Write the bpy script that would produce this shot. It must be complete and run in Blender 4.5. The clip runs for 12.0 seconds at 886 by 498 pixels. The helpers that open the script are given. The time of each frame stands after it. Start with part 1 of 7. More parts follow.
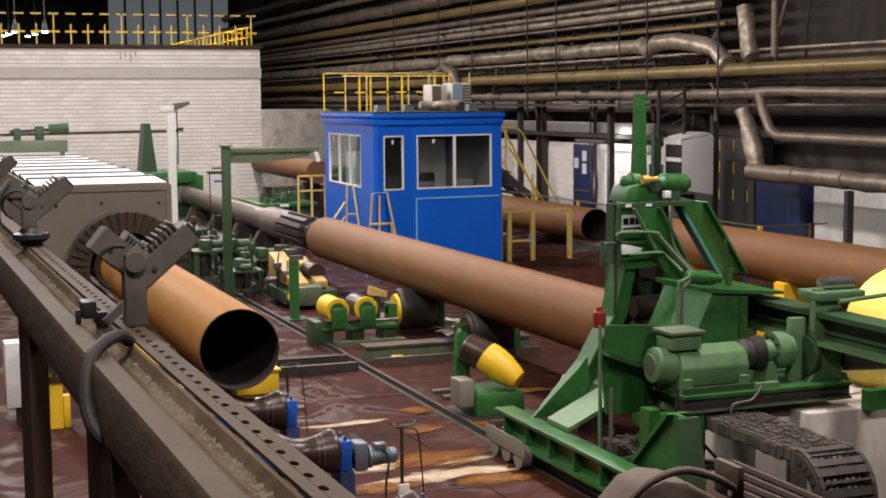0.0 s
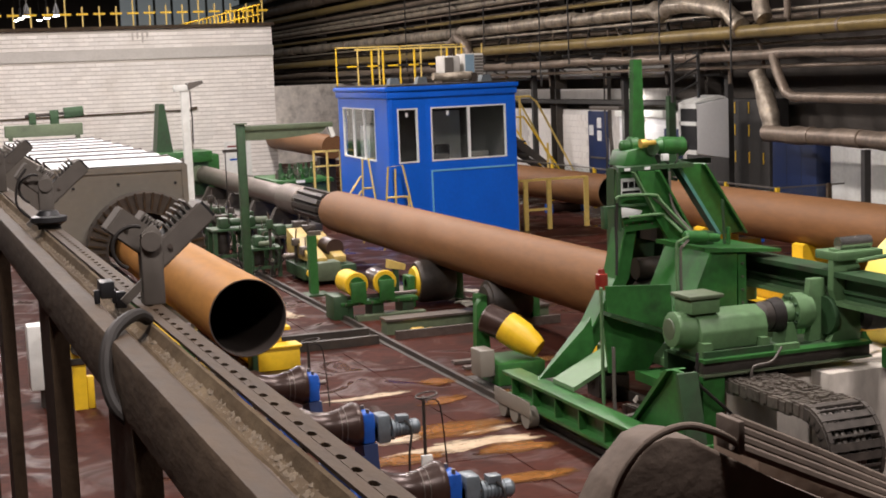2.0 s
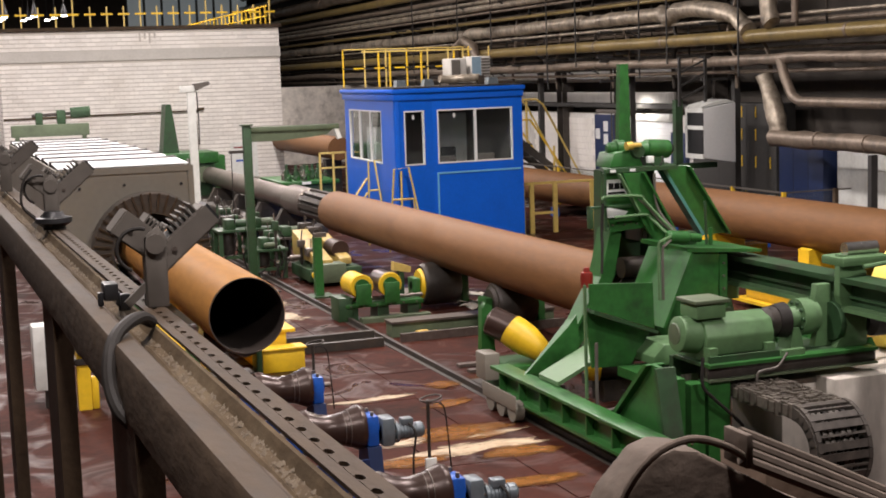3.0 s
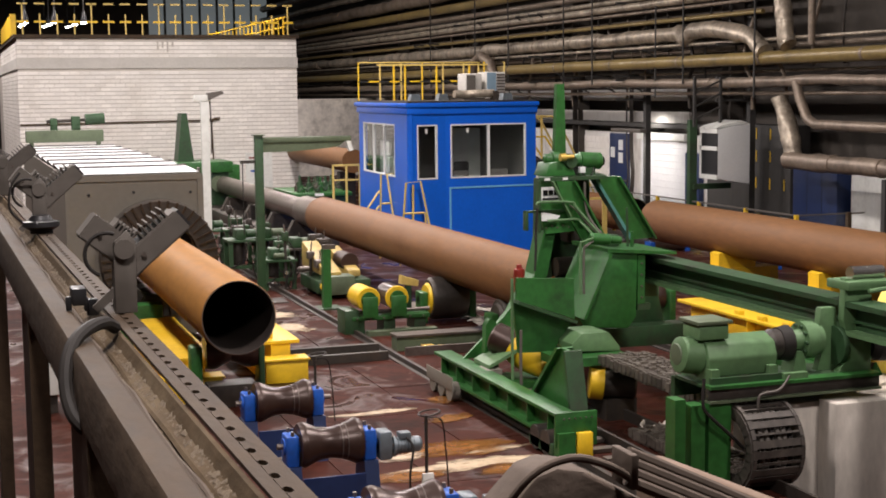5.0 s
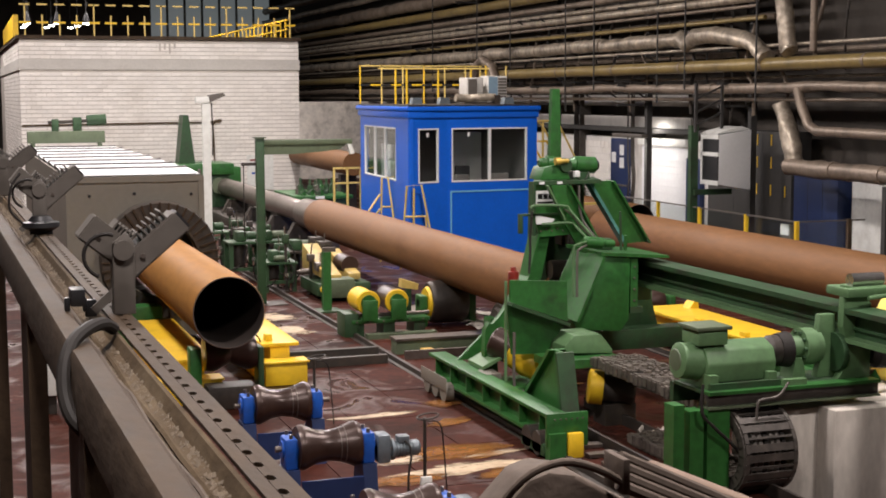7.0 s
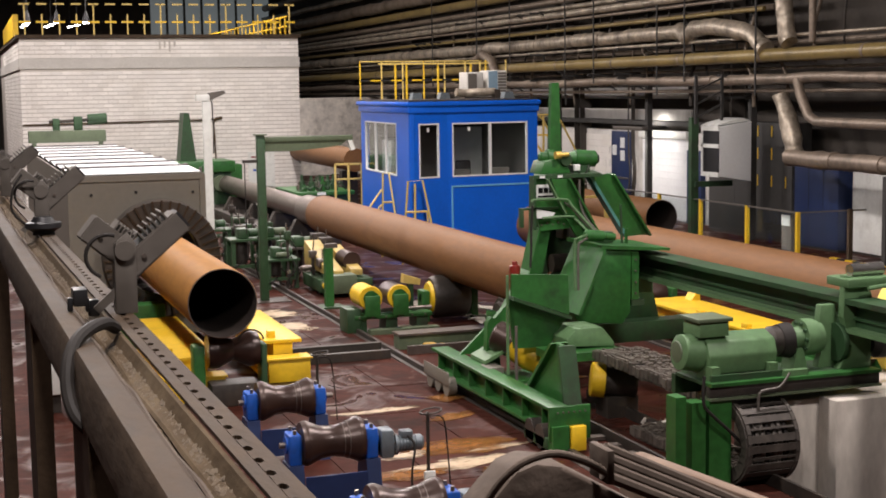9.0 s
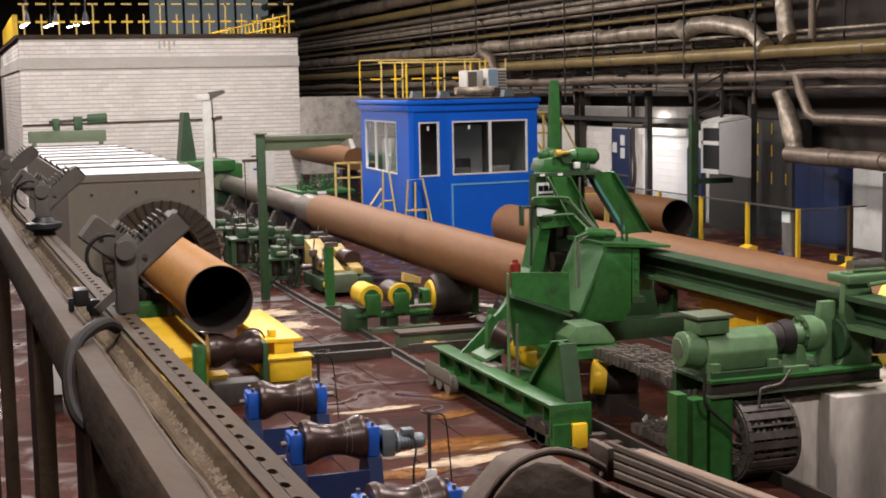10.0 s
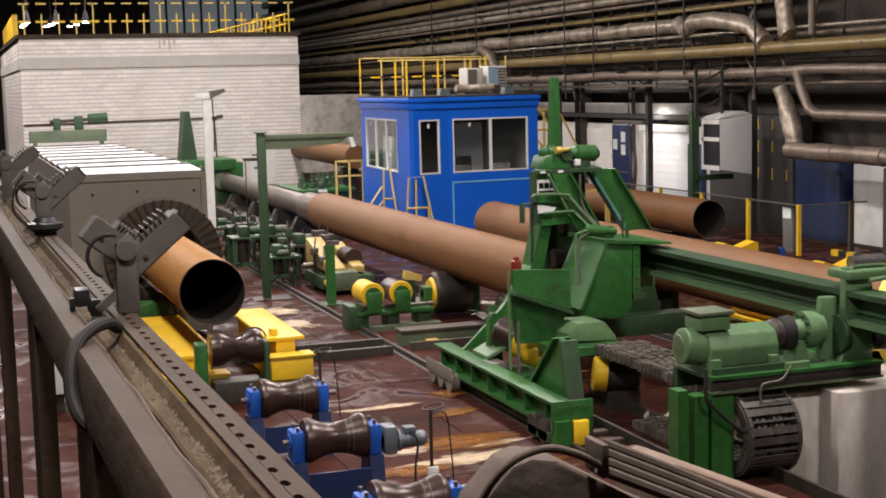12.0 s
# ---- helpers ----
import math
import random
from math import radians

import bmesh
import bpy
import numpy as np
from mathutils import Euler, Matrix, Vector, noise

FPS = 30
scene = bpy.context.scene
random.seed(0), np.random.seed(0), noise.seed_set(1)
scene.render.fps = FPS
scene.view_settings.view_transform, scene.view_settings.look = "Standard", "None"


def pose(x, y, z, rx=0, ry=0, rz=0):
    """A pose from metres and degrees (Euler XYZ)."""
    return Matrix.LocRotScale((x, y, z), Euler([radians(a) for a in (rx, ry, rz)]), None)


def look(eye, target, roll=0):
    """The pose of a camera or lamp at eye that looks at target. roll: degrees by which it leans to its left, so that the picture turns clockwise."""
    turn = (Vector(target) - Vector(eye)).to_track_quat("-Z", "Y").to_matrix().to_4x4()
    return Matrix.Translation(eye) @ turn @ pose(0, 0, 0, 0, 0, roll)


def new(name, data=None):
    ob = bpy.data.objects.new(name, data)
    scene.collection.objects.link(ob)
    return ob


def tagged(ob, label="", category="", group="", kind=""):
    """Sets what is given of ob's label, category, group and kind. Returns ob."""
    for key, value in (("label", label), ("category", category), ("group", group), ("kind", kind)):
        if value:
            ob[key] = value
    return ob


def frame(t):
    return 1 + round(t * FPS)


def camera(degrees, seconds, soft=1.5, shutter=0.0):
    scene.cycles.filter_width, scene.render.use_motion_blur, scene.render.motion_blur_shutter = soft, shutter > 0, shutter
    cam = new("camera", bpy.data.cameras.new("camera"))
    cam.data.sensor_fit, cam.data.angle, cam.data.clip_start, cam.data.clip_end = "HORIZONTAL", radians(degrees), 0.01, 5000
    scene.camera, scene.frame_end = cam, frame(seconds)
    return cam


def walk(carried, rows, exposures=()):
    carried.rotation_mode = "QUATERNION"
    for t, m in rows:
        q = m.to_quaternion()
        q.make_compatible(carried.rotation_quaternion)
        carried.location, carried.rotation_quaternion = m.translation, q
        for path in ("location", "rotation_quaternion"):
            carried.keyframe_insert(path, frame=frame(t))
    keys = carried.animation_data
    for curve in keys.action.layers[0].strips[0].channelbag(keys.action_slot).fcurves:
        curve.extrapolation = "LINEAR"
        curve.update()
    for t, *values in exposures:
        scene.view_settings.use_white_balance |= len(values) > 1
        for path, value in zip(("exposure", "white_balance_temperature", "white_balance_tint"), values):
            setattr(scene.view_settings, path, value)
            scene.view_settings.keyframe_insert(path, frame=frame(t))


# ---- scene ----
cam = camera(34.7, 12.0, soft=1.8)
PATH = [
    (0, (-0.183, 0.125, 4.878), (3.362, 9.418, 3.842), -0.47),
    (0.5, (-0.180, 0.080, 4.878), (3.331, 9.378, 3.779), -1.18),
    (1, (-0.178, 0.062, 4.881), (3.296, 9.367, 3.720), -1.71),
    (1.5, (-0.180, 0.054, 4.884), (3.260, 9.366, 3.673), -2.09),
    (2, (-0.178, 0.078, 4.877), (3.234, 9.397, 3.646), -2.27),
    (2.5, (-0.181, 0.082, 4.880), (3.212, 9.408, 3.651), -2.19),
    (3, (-0.168, 0.102, 4.882), (3.208, 9.436, 3.668), -1.91),
    (5, (0.010, 0.102, 4.861), (3.284, 9.486, 3.755), -0.63),
    (5.5, (0.022, 0.122, 4.854), (3.291, 9.510, 3.769), -0.32),
    (6, (0.023, 0.136, 4.851), (3.294, 9.525, 3.779), -0.10),
    (6.5, (0.018, 0.106, 4.857), (3.291, 9.494, 3.785), -0.06),
    (7, (0.015, 0.092, 4.862), (3.286, 9.480, 3.782), -0.19),
    (9, (0.012, 0.029, 4.876), (3.265, 9.418, 3.758), -0.86),
    (9.5, (0.012, 0.021, 4.879), (3.262, 9.411, 3.754), -1.01),
    (10, (0.010, 0.020, 4.878), (3.259, 9.410, 3.748), -1.12),
    (10.5, (0.009, 0.016, 4.879), (3.256, 9.405, 3.742), -1.25),
    (11, (0.009, -0.001, 4.884), (3.251, 9.390, 3.742), -1.30),
    (11.5, (0.010, 0.000, 4.885), (3.250, 9.391, 3.739), -1.38),
    (12, (0.011, 0.000, 4.883), (3.250, 9.391, 3.736), -1.43),
]
EXPOSURES = [(0, -0.1), (1.2, 0.0), (2.5, 0.08), (3.2, 0.08), (5, 0.03), (7, 0.03), (9.5, -0.02), (12, -0.05)]
walk(cam, [(t, look(eye, target, roll)) for t, eye, target, roll in PATH], EXPOSURES)

# ---- world and lights ----
world = bpy.data.worlds.new("hall_air")
scene.world = world
world.use_nodes = True
world.node_tree.nodes["Background"].inputs[0].default_value = (0.55, 0.6, 0.7, 1)
world.node_tree.nodes["Background"].inputs[1].default_value = 0.08
LAMP_WATTS = 1420.0
LAMP_SPOTS = [(x, y) for y in (2, 15, 28, 40, 51, 64, 76) for x in (0.0, 11.0)]


# ---- materials ----
def node_mat(name, color, rough=0.5, metal=0.0, vary=0.25, grain=14.0, big=0.7, bump=0.15, dirt=None, dirt_amount=0.45, dirt_scale=1.6, rough_vary=0.15, random_tint=0.0, coat=0.0, stretch=(1, 1, 1), spec=0.5):
    """Painted or bare surface: two scales of noise in colour, patches of dirt, uneven gloss and fine relief."""
    m = bpy.data.materials.new(name)
    m.use_nodes = True
    nt = m.node_tree
    n, l = nt.nodes, nt.links
    b = n["Principled BSDF"]
    b.inputs["Metallic"].default_value = metal
    b.inputs["Coat Weight"].default_value = coat
    b.inputs["Specular IOR Level"].default_value = spec
    tc = n.new("ShaderNodeTexCoord")
    mp = n.new("ShaderNodeMapping")
    mp.inputs["Scale"].default_value = stretch
    l.new(tc.outputs["Object"], mp.inputs["Vector"])
    fine = n.new("ShaderNodeTexNoise")
    fine.inputs["Scale"].default_value, fine.inputs["Detail"].default_value = grain, 5.0
    wide = n.new("ShaderNodeTexNoise")
    wide.inputs["Scale"].default_value, wide.inputs["Detail"].default_value = big, 4.0
    for t in (fine, wide):
        l.new(mp.outputs[0], t.inputs["Vector"])
    dark = tuple(c * (1 - vary) for c in color) + (1,)
    light = tuple(min(1.0, c * (1 + vary * 0.7)) for c in color) + (1,)
    mix = n.new("ShaderNodeMix")
    mix.data_type = "RGBA"
    mix.inputs["A"].default_value, mix.inputs["B"].default_value = dark, light
    add = n.new("ShaderNodeMath")
    add.operation = "MULTIPLY_ADD"
    add.inputs[1].default_value, add.use_clamp = 0.5, True
    l.new(fine.outputs["Fac"], add.inputs[0])
    half = n.new("ShaderNodeMath")
    half.operation, half.inputs[1].default_value = "MULTIPLY", 0.5
    l.new(wide.outputs["Fac"], half.inputs[0])
    l.new(half.outputs[0], add.inputs[2])
    ramp0 = n.new("ShaderNodeMapRange")
    ramp0.inputs["From Min"].default_value, ramp0.inputs["From Max"].default_value = 0.32, 0.68
    l.new(add.outputs[0], ramp0.inputs["Value"])
    l.new(ramp0.outputs[0], mix.inputs["Factor"])
    out = mix.outputs["Result"]
    if dirt:
        dn = n.new("ShaderNodeTexNoise")
        dn.inputs["Scale"].default_value, dn.inputs["Detail"].default_value, dn.inputs["Roughness"].default_value = dirt_scale, 8.0, 0.65
        l.new(mp.outputs[0], dn.inputs["Vector"])
        r = n.new("ShaderNodeMapRange")
        r.inputs["From Min"].default_value, r.inputs["From Max"].default_value = 0.5, 0.72
        r.inputs["To Max"].default_value = dirt_amount
        l.new(dn.outputs["Fac"], r.inputs["Value"])
        mx = n.new("ShaderNodeMix")
        mx.data_type = "RGBA"
        mx.inputs["B"].default_value = (*dirt, 1)
        l.new(r.outputs[0], mx.inputs["Factor"])
        l.new(out, mx.inputs["A"])
        out = mx.outputs["Result"]
    if random_tint:
        info = n.new("ShaderNodeNewGeometry")
        hs = n.new("ShaderNodeHueSaturation")
        rr = n.new("ShaderNodeMapRange")
        rr.inputs["To Min"].default_value, rr.inputs["To Max"].default_value = 1 - random_tint, 1 + random_tint
        l.new(info.outputs["Random Per Island"], rr.inputs["Value"])
        l.new(rr.outputs[0], hs.inputs["Value"])
        l.new(out, hs.inputs["Color"])
        out = hs.outputs["Color"]
    l.new(out, b.inputs["Base Color"])
    rv = n.new("ShaderNodeMapRange")
    rv.inputs["To Min"].default_value, rv.inputs["To Max"].default_value = max(0.03, rough - rough_vary), min(1, rough + rough_vary)
    l.new(add.outputs[0], rv.inputs["Value"])
    l.new(rv.outputs[0], b.inputs["Roughness"])
    if bump:
        bp = n.new("ShaderNodeBump")
        bp.inputs["Strength"].default_value, bp.inputs["Distance"].default_value = bump, 0.01
        l.new(fine.outputs["Fac"], bp.inputs["Height"])
        l.new(bp.outputs[0], b.inputs["Normal"])
    return m


def plain_glow(name, color, strength):
    m = bpy.data.materials.new(name)
    m.use_nodes = True
    b = m.node_tree.nodes["Principled BSDF"]
    b.inputs["Emission Color"].default_value = (*color, 1)
    b.inputs["Emission Strength"].default_value = strength
    return m


def glass_mat():
    m = bpy.data.materials.new("window_glass")
    m.use_nodes = True
    b = m.node_tree.nodes["Principled BSDF"]
    b.inputs["Base Color"].default_value = (0.75, 0.8, 0.8, 1)
    b.inputs["Roughness"].default_value = 0.03
    b.inputs["Transmission Weight"].default_value = 1.0
    b.inputs["IOR"].default_value = 1.3
    return m


OIL = (0.03, 0.022, 0.018)
RUST = (0.16, 0.06, 0.025)
M_PIPE = node_mat("rolled_pipe_steel", (0.19, 0.089, 0.034), 0.6, 0.0, 0.24, 12, 0.5, 0.08, (0.14, 0.068, 0.026), 0.6, 0.8, 0.08, stretch=(1, 0.25, 1), spec=0.28)
# Near-black colour stands for the shade inside the open pipe.
M_PIPE_IN = node_mat("pipe_bore_shade", (0.022, 0.014, 0.01), 0.8, 0.0, 0.3, 10, 1.0, 0.1)
M_PIPE_HOT = node_mat("orange_rusted_pipe_steel", (0.33, 0.155, 0.038), 0.6, 0.0, 0.22, 10, 0.5, 0.08, (0.22, 0.085, 0.03), 0.55, 0.9, 0.08, stretch=(1, 0.25, 1), spec=0.28)
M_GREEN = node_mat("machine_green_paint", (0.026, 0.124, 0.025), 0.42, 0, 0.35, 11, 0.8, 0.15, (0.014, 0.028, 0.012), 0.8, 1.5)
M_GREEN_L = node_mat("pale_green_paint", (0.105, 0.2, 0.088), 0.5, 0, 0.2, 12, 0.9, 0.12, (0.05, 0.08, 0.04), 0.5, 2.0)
M_GREEN_D = node_mat("oily_and_shaded_green_paint", (0.026, 0.068, 0.026), 0.5, 0, 0.3, 12, 1.0, 0.15, OIL, 0.8, 1.7)
M_GREEN_G = node_mat("grey_green_paint", (0.1, 0.13, 0.075), 0.55, 0, 0.2, 12, 0.9, 0.12, (0.04, 0.05, 0.03), 0.5, 2.0)
M_YELLOW = node_mat("yellow_paint", (0.78, 0.5, 0.02), 0.45, 0, 0.12, 12, 1.0, 0.08, (0.35, 0.22, 0.03), 0.45, 1.8)
M_YELLOW_P = node_mat("pale_yellow_rail_paint", (0.68, 0.5, 0.14), 0.5, 0, 0.15, 15, 1.5, 0.08, (0.3, 0.2, 0.06), 0.4, 3.0)
M_YELLOW_D = node_mat("oily_pale_yellow_paint", (0.5, 0.36, 0.1), 0.5, 0, 0.3, 12, 1.2, 0.1, (0.12, 0.09, 0.05), 0.8, 2.2)
M_YELLOW_C = node_mat("bright_yellow_cover_paint", (0.88, 0.7, 0.12), 0.45, 0, 0.08, 10, 0.8, 0.05)
M_BLUE = node_mat("cabin_blue_paint", (0.002, 0.12, 0.68), 0.38, 0, 0.1, 12, 0.5, 0.05, (0.003, 0.09, 0.54), 0.4, 0.8, 0.08)
M_BLUE_R = node_mat("roller_blue_paint", (0.008, 0.085, 0.42), 0.42, 0, 0.2, 14, 1.5, 0.1, OIL, 0.5, 3.0)
M_NAVY = node_mat("navy_blue_steel_sheet", (0.01, 0.025, 0.09), 0.5, 0, 0.2, 10, 0.6, 0.05, (0.005, 0.01, 0.03), 0.4)
M_WHITE = node_mat("white_frame_paint", (0.72, 0.73, 0.72), 0.4, 0, 0.06, 14, 1.0, 0.03)
M_CREAM = node_mat("cream_sheet_metal", (0.72, 0.73, 0.69), 0.5, 0, 0.12, 8, 0.9, 0.05, (0.3, 0.28, 0.24), 0.4, 1.6)
M_BRICK = node_mat("white_brick", (0.78, 0.75, 0.7), 0.8, 0, 0.1, 26, 0.6, 0.25, (0.58, 0.53, 0.46), 0.45, 0.7, random_tint=0.07)
M_MORTAR = node_mat("grey_mortar", (0.47, 0.435, 0.385), 0.9, 0, 0.2, 30, 1.0, 0.3)
M_LINTEL = node_mat("grey_concrete_band", (0.5, 0.48, 0.44), 0.85, 0, 0.12, 16, 0.7, 0.2, (0.38, 0.36, 0.32), 0.4)
M_CONC = node_mat("pale_stained_concrete", (0.56, 0.515, 0.455), 0.85, 0, 0.2, 12, 0.9, 0.3, (0.2, 0.17, 0.14), 0.55, 1.1, stretch=(1, 1, 0.4))
M_STEEL = node_mat("brushed_bar_steel", (0.2, 0.17, 0.15), 0.38, 0.7, 0.3, 12, 1.2, 0.08, (0.1, 0.08, 0.06), 0.6, 2.0)
M_STEEL_B = node_mat("bright_worn_steel", (0.6, 0.58, 0.55), 0.25, 0.9, 0.2, 14, 1.0, 0.05)
M_DARK = node_mat("oily_dark_steel", (0.048, 0.041, 0.035), 0.5, 0.3, 0.35, 12, 1.0, 0.2, (0.09, 0.06, 0.04), 0.5, 2.0)
# Browned to fit the blurred view of hoses close to the camera.
M_HOSE = node_mat("brown_black_hose", (0.105, 0.082, 0.066), 0.75, 0, 0.35, 30, 4.0, 0.1, (0.07, 0.055, 0.042), 0.5, 8.0, spec=0.15)
M_CHAIN = node_mat("worn_steel_chain", (0.19, 0.165, 0.14), 0.4, 0.5, 0.4, 16, 2.0, 0.2, (0.03, 0.026, 0.022), 0.7, 3.0)
M_CHAIN_D = node_mat("dusty_dark_chain_plate", (0.07, 0.06, 0.052), 0.5, 0.2, 0.4, 14, 2.0, 0.15, (0.13, 0.11, 0.09), 0.6, 3.0)
M_RUBBER = node_mat("black_rubber", (0.024, 0.021, 0.019), 0.6, 0, 0.25, 20, 2.0, 0.05, spec=0.2)
M_ROLL = node_mat("brown_worn_roller_steel", (0.05, 0.028, 0.022), 0.33, 0.3, 0.3, 10, 1.5, 0.1, (0.05, 0.03, 0.02), 0.5, 3.0)
M_GIRDER = node_mat("dusty_brown_grey_girder_paint", (0.045, 0.0285, 0.016), 0.7, 0.0, 0.4, 18, 1.6, 0.5, (0.088, 0.06, 0.034), 0.6, 2.2, stretch=(1, 0.35, 1), spec=0.25)
M_GIRDER_D = node_mat("dark_dusty_trough", (0.085, 0.06, 0.036), 0.8, 0.0, 0.4, 22, 1.2, 0.6, (0.19, 0.145, 0.09), 0.7, 2.6, stretch=(1, 0.5, 1), spec=0.1)
M_BOXGREY = node_mat("grey_beige_box_sheet", (0.2, 0.183, 0.15), 0.6, 0, 0.1, 9, 0.5, 0.06, (0.16, 0.14, 0.11), 0.5, 0.9)
M_SLAT = node_mat("white_roof_slat", (0.72, 0.73, 0.74), 0.45, 0.0, 0.08, 10, 1.0, 0.05)
M_BRACKET = node_mat("grey_cast_housing", (0.13, 0.115, 0.1), 0.55, 0.2, 0.2, 14, 1.2, 0.12, (0.09, 0.08, 0.07), 0.4, 2.5)
M_MOTOR = node_mat("grey_blue_motor_paint", (0.15, 0.18, 0.2), 0.4, 0.2, 0.2, 14, 1.5, 0.1, OIL, 0.5, 3.0)
M_RUSTCASE = node_mat("rusty_beige_case_paint", (0.19, 0.135, 0.1), 0.7, 0, 0.3, 30, 4.0, 0.2, (0.1, 0.05, 0.03), 0.6, 9.0, spec=0.2)
M_BLACK = node_mat("black_housing", (0.02, 0.02, 0.022), 0.45, 0.1, 0.3, 14, 2.0, 0.08)
M_WALL = node_mat("sooty_hall_wall", (0.06, 0.051, 0.042), 0.85, 0, 0.3, 6, 0.25, 0.2, (0.04, 0.035, 0.03), 0.7, 0.4)
M_WALL_W = node_mat("grey_white_wall_panels", (0.72, 0.7, 0.66), 0.8, 0, 0.15, 8, 0.5, 0.15, (0.24, 0.21, 0.18), 0.6, 0.9, stretch=(1, 1, 0.35))
M_ROOFD = node_mat("dark_roof_steel", (0.05, 0.048, 0.045), 0.7, 0.2, 0.3, 5, 0.3, 0.1)
M_LAG = node_mat("silvery_pipe_lagging", (0.46, 0.395, 0.31), 0.4, 0.5, 0.55, 7, 1.3, 1.0, (0.05, 0.038, 0.028), 0.97, 1.1)
M_LAG_D = node_mat("sooty_pipe_lagging", (0.27, 0.215, 0.165), 0.45, 0.4, 0.35, 8, 0.8, 0.45, (0.05, 0.04, 0.03), 0.7, 1.1)
M_GASPIPE = node_mat("olive_yellow_gas_pipe_paint", (0.26, 0.19, 0.07), 0.35, 0.1, 0.3, 8, 0.6, 0.15, (0.09, 0.07, 0.035), 0.7, 0.9)
M_REDEXT = node_mat("red_bottle_paint", (0.2, 0.018, 0.012), 0.4, 0, 0.15, 10, 1.0, 0.05)
M_COPPER = node_mat("brass_valve", (0.75, 0.5, 0.12), 0.35, 0.5, 0.15, 12, 1.0, 0.05)
M_RAG = node_mat("dirty_white_plastic_sheet", (0.5, 0.46, 0.4), 0.5, 0, 0.3, 6, 2.0, 0.4, (0.2, 0.15, 0.11), 0.6, 3.0)
M_FAULT = node_mat("silver_foil_insulation", (0.74, 0.69, 0.62), 0.5, 0.2, 0.25, 5, 1.0, 0.8, (0.18, 0.15, 0.12), 0.6, 1.5)
def ragged(m, bite, scale):
    """Lets the ground show through towards the edges and in worn holes of a patch."""
    n, l = m.node_tree.nodes, m.node_tree.links
    b = n["Principled BSDF"]
    tc = n.new("ShaderNodeTexCoord")
    sub = n.new("ShaderNodeVectorMath")
    sub.operation, sub.inputs[1].default_value = "SUBTRACT", (0.5, 0.5, 0.5)
    flat = n.new("ShaderNodeVectorMath")
    flat.operation, flat.inputs[1].default_value = "MULTIPLY", (2.0, 2.0, 0.0)
    ln = n.new("ShaderNodeVectorMath")
    ln.operation = "LENGTH"
    l.new(tc.outputs["Generated"], sub.inputs[0])
    l.new(sub.outputs[0], flat.inputs[0])
    l.new(flat.outputs[0], ln.inputs[0])
    ns = n.new("ShaderNodeTexNoise")
    ns.inputs["Scale"].default_value, ns.inputs["Detail"].default_value, ns.inputs["Roughness"].default_value, ns.inputs["Distortion"].default_value = scale, 8.0, 0.6, 1.2
    mp = n.new("ShaderNodeMapping")
    mp.inputs["Scale"].default_value = (0.6, 1.5, 1.0)
    info = n.new("ShaderNodeObjectInfo")
    l.new(tc.outputs["Object"], mp.inputs["Vector"])
    l.new(info.outputs["Location"], mp.inputs["Location"])
    l.new(mp.outputs[0], ns.inputs["Vector"])
    s = n.new("ShaderNodeMath")
    s.operation, s.inputs[1].default_value = "MULTIPLY_ADD", -0.42
    l.new(ln.outputs["Value"], s.inputs[0])
    l.new(ns.outputs["Fac"], s.inputs[2])
    r = n.new("ShaderNodeMapRange")
    r.inputs["From Min"].default_value, r.inputs["From Max"].default_value = bite, bite + 0.3
    l.new(s.outputs[0], r.inputs["Value"])
    l.new(r.outputs[0], b.inputs["Alpha"])


# Besides rust and foam, these colours hold the lamp glare of the wet floor.
M_RUST_GLARE = node_mat("wet_rust_and_reflection", (0.27, 0.115, 0.03), 0.18, 0, 0.5, 5, 1.5, 0.15, (0.08, 0.03, 0.012), 0.9, 2.2)
M_FOAM_GLARE = node_mat("foam_and_lamp_glare", (0.58, 0.45, 0.3), 0.3, 0, 0.3, 6, 2.0, 0.2, (0.3, 0.18, 0.09), 0.8, 2.6)
ragged(M_RUST_GLARE, 0.06, 2.4)
ragged(M_FOAM_GLARE, 0.06, 2.2)
M_DUST = node_mat("pale_mill_dust", (0.14, 0.108, 0.074), 0.9, 0, 0.3, 20, 2.0, 0.3)
M_GLASS = glass_mat()
M_LAMP = plain_glow("lamp_glow", (1.0, 0.95, 0.86), 14.0)
M_SKYGLASS = plain_glow("far_window_daylight", (0.62, 0.72, 0.75), 0.13)
M_INK = node_mat("black_lettering", (0.01, 0.01, 0.01), 0.8, 0, 0.1, 10, 1, 0, spec=0.05)
M_COVER = node_mat("dark_dusty_cover_paint", (0.095, 0.073, 0.058), 0.7, 0, 0.3, 40, 5.0, 0.2, (0.16, 0.122, 0.094), 0.5, 6.0, spec=0.2)
M_INTERIOR = node_mat("cabin_grey_interior", (0.12, 0.12, 0.11), 0.8, 0, 0.15, 8, 1, 0.05)


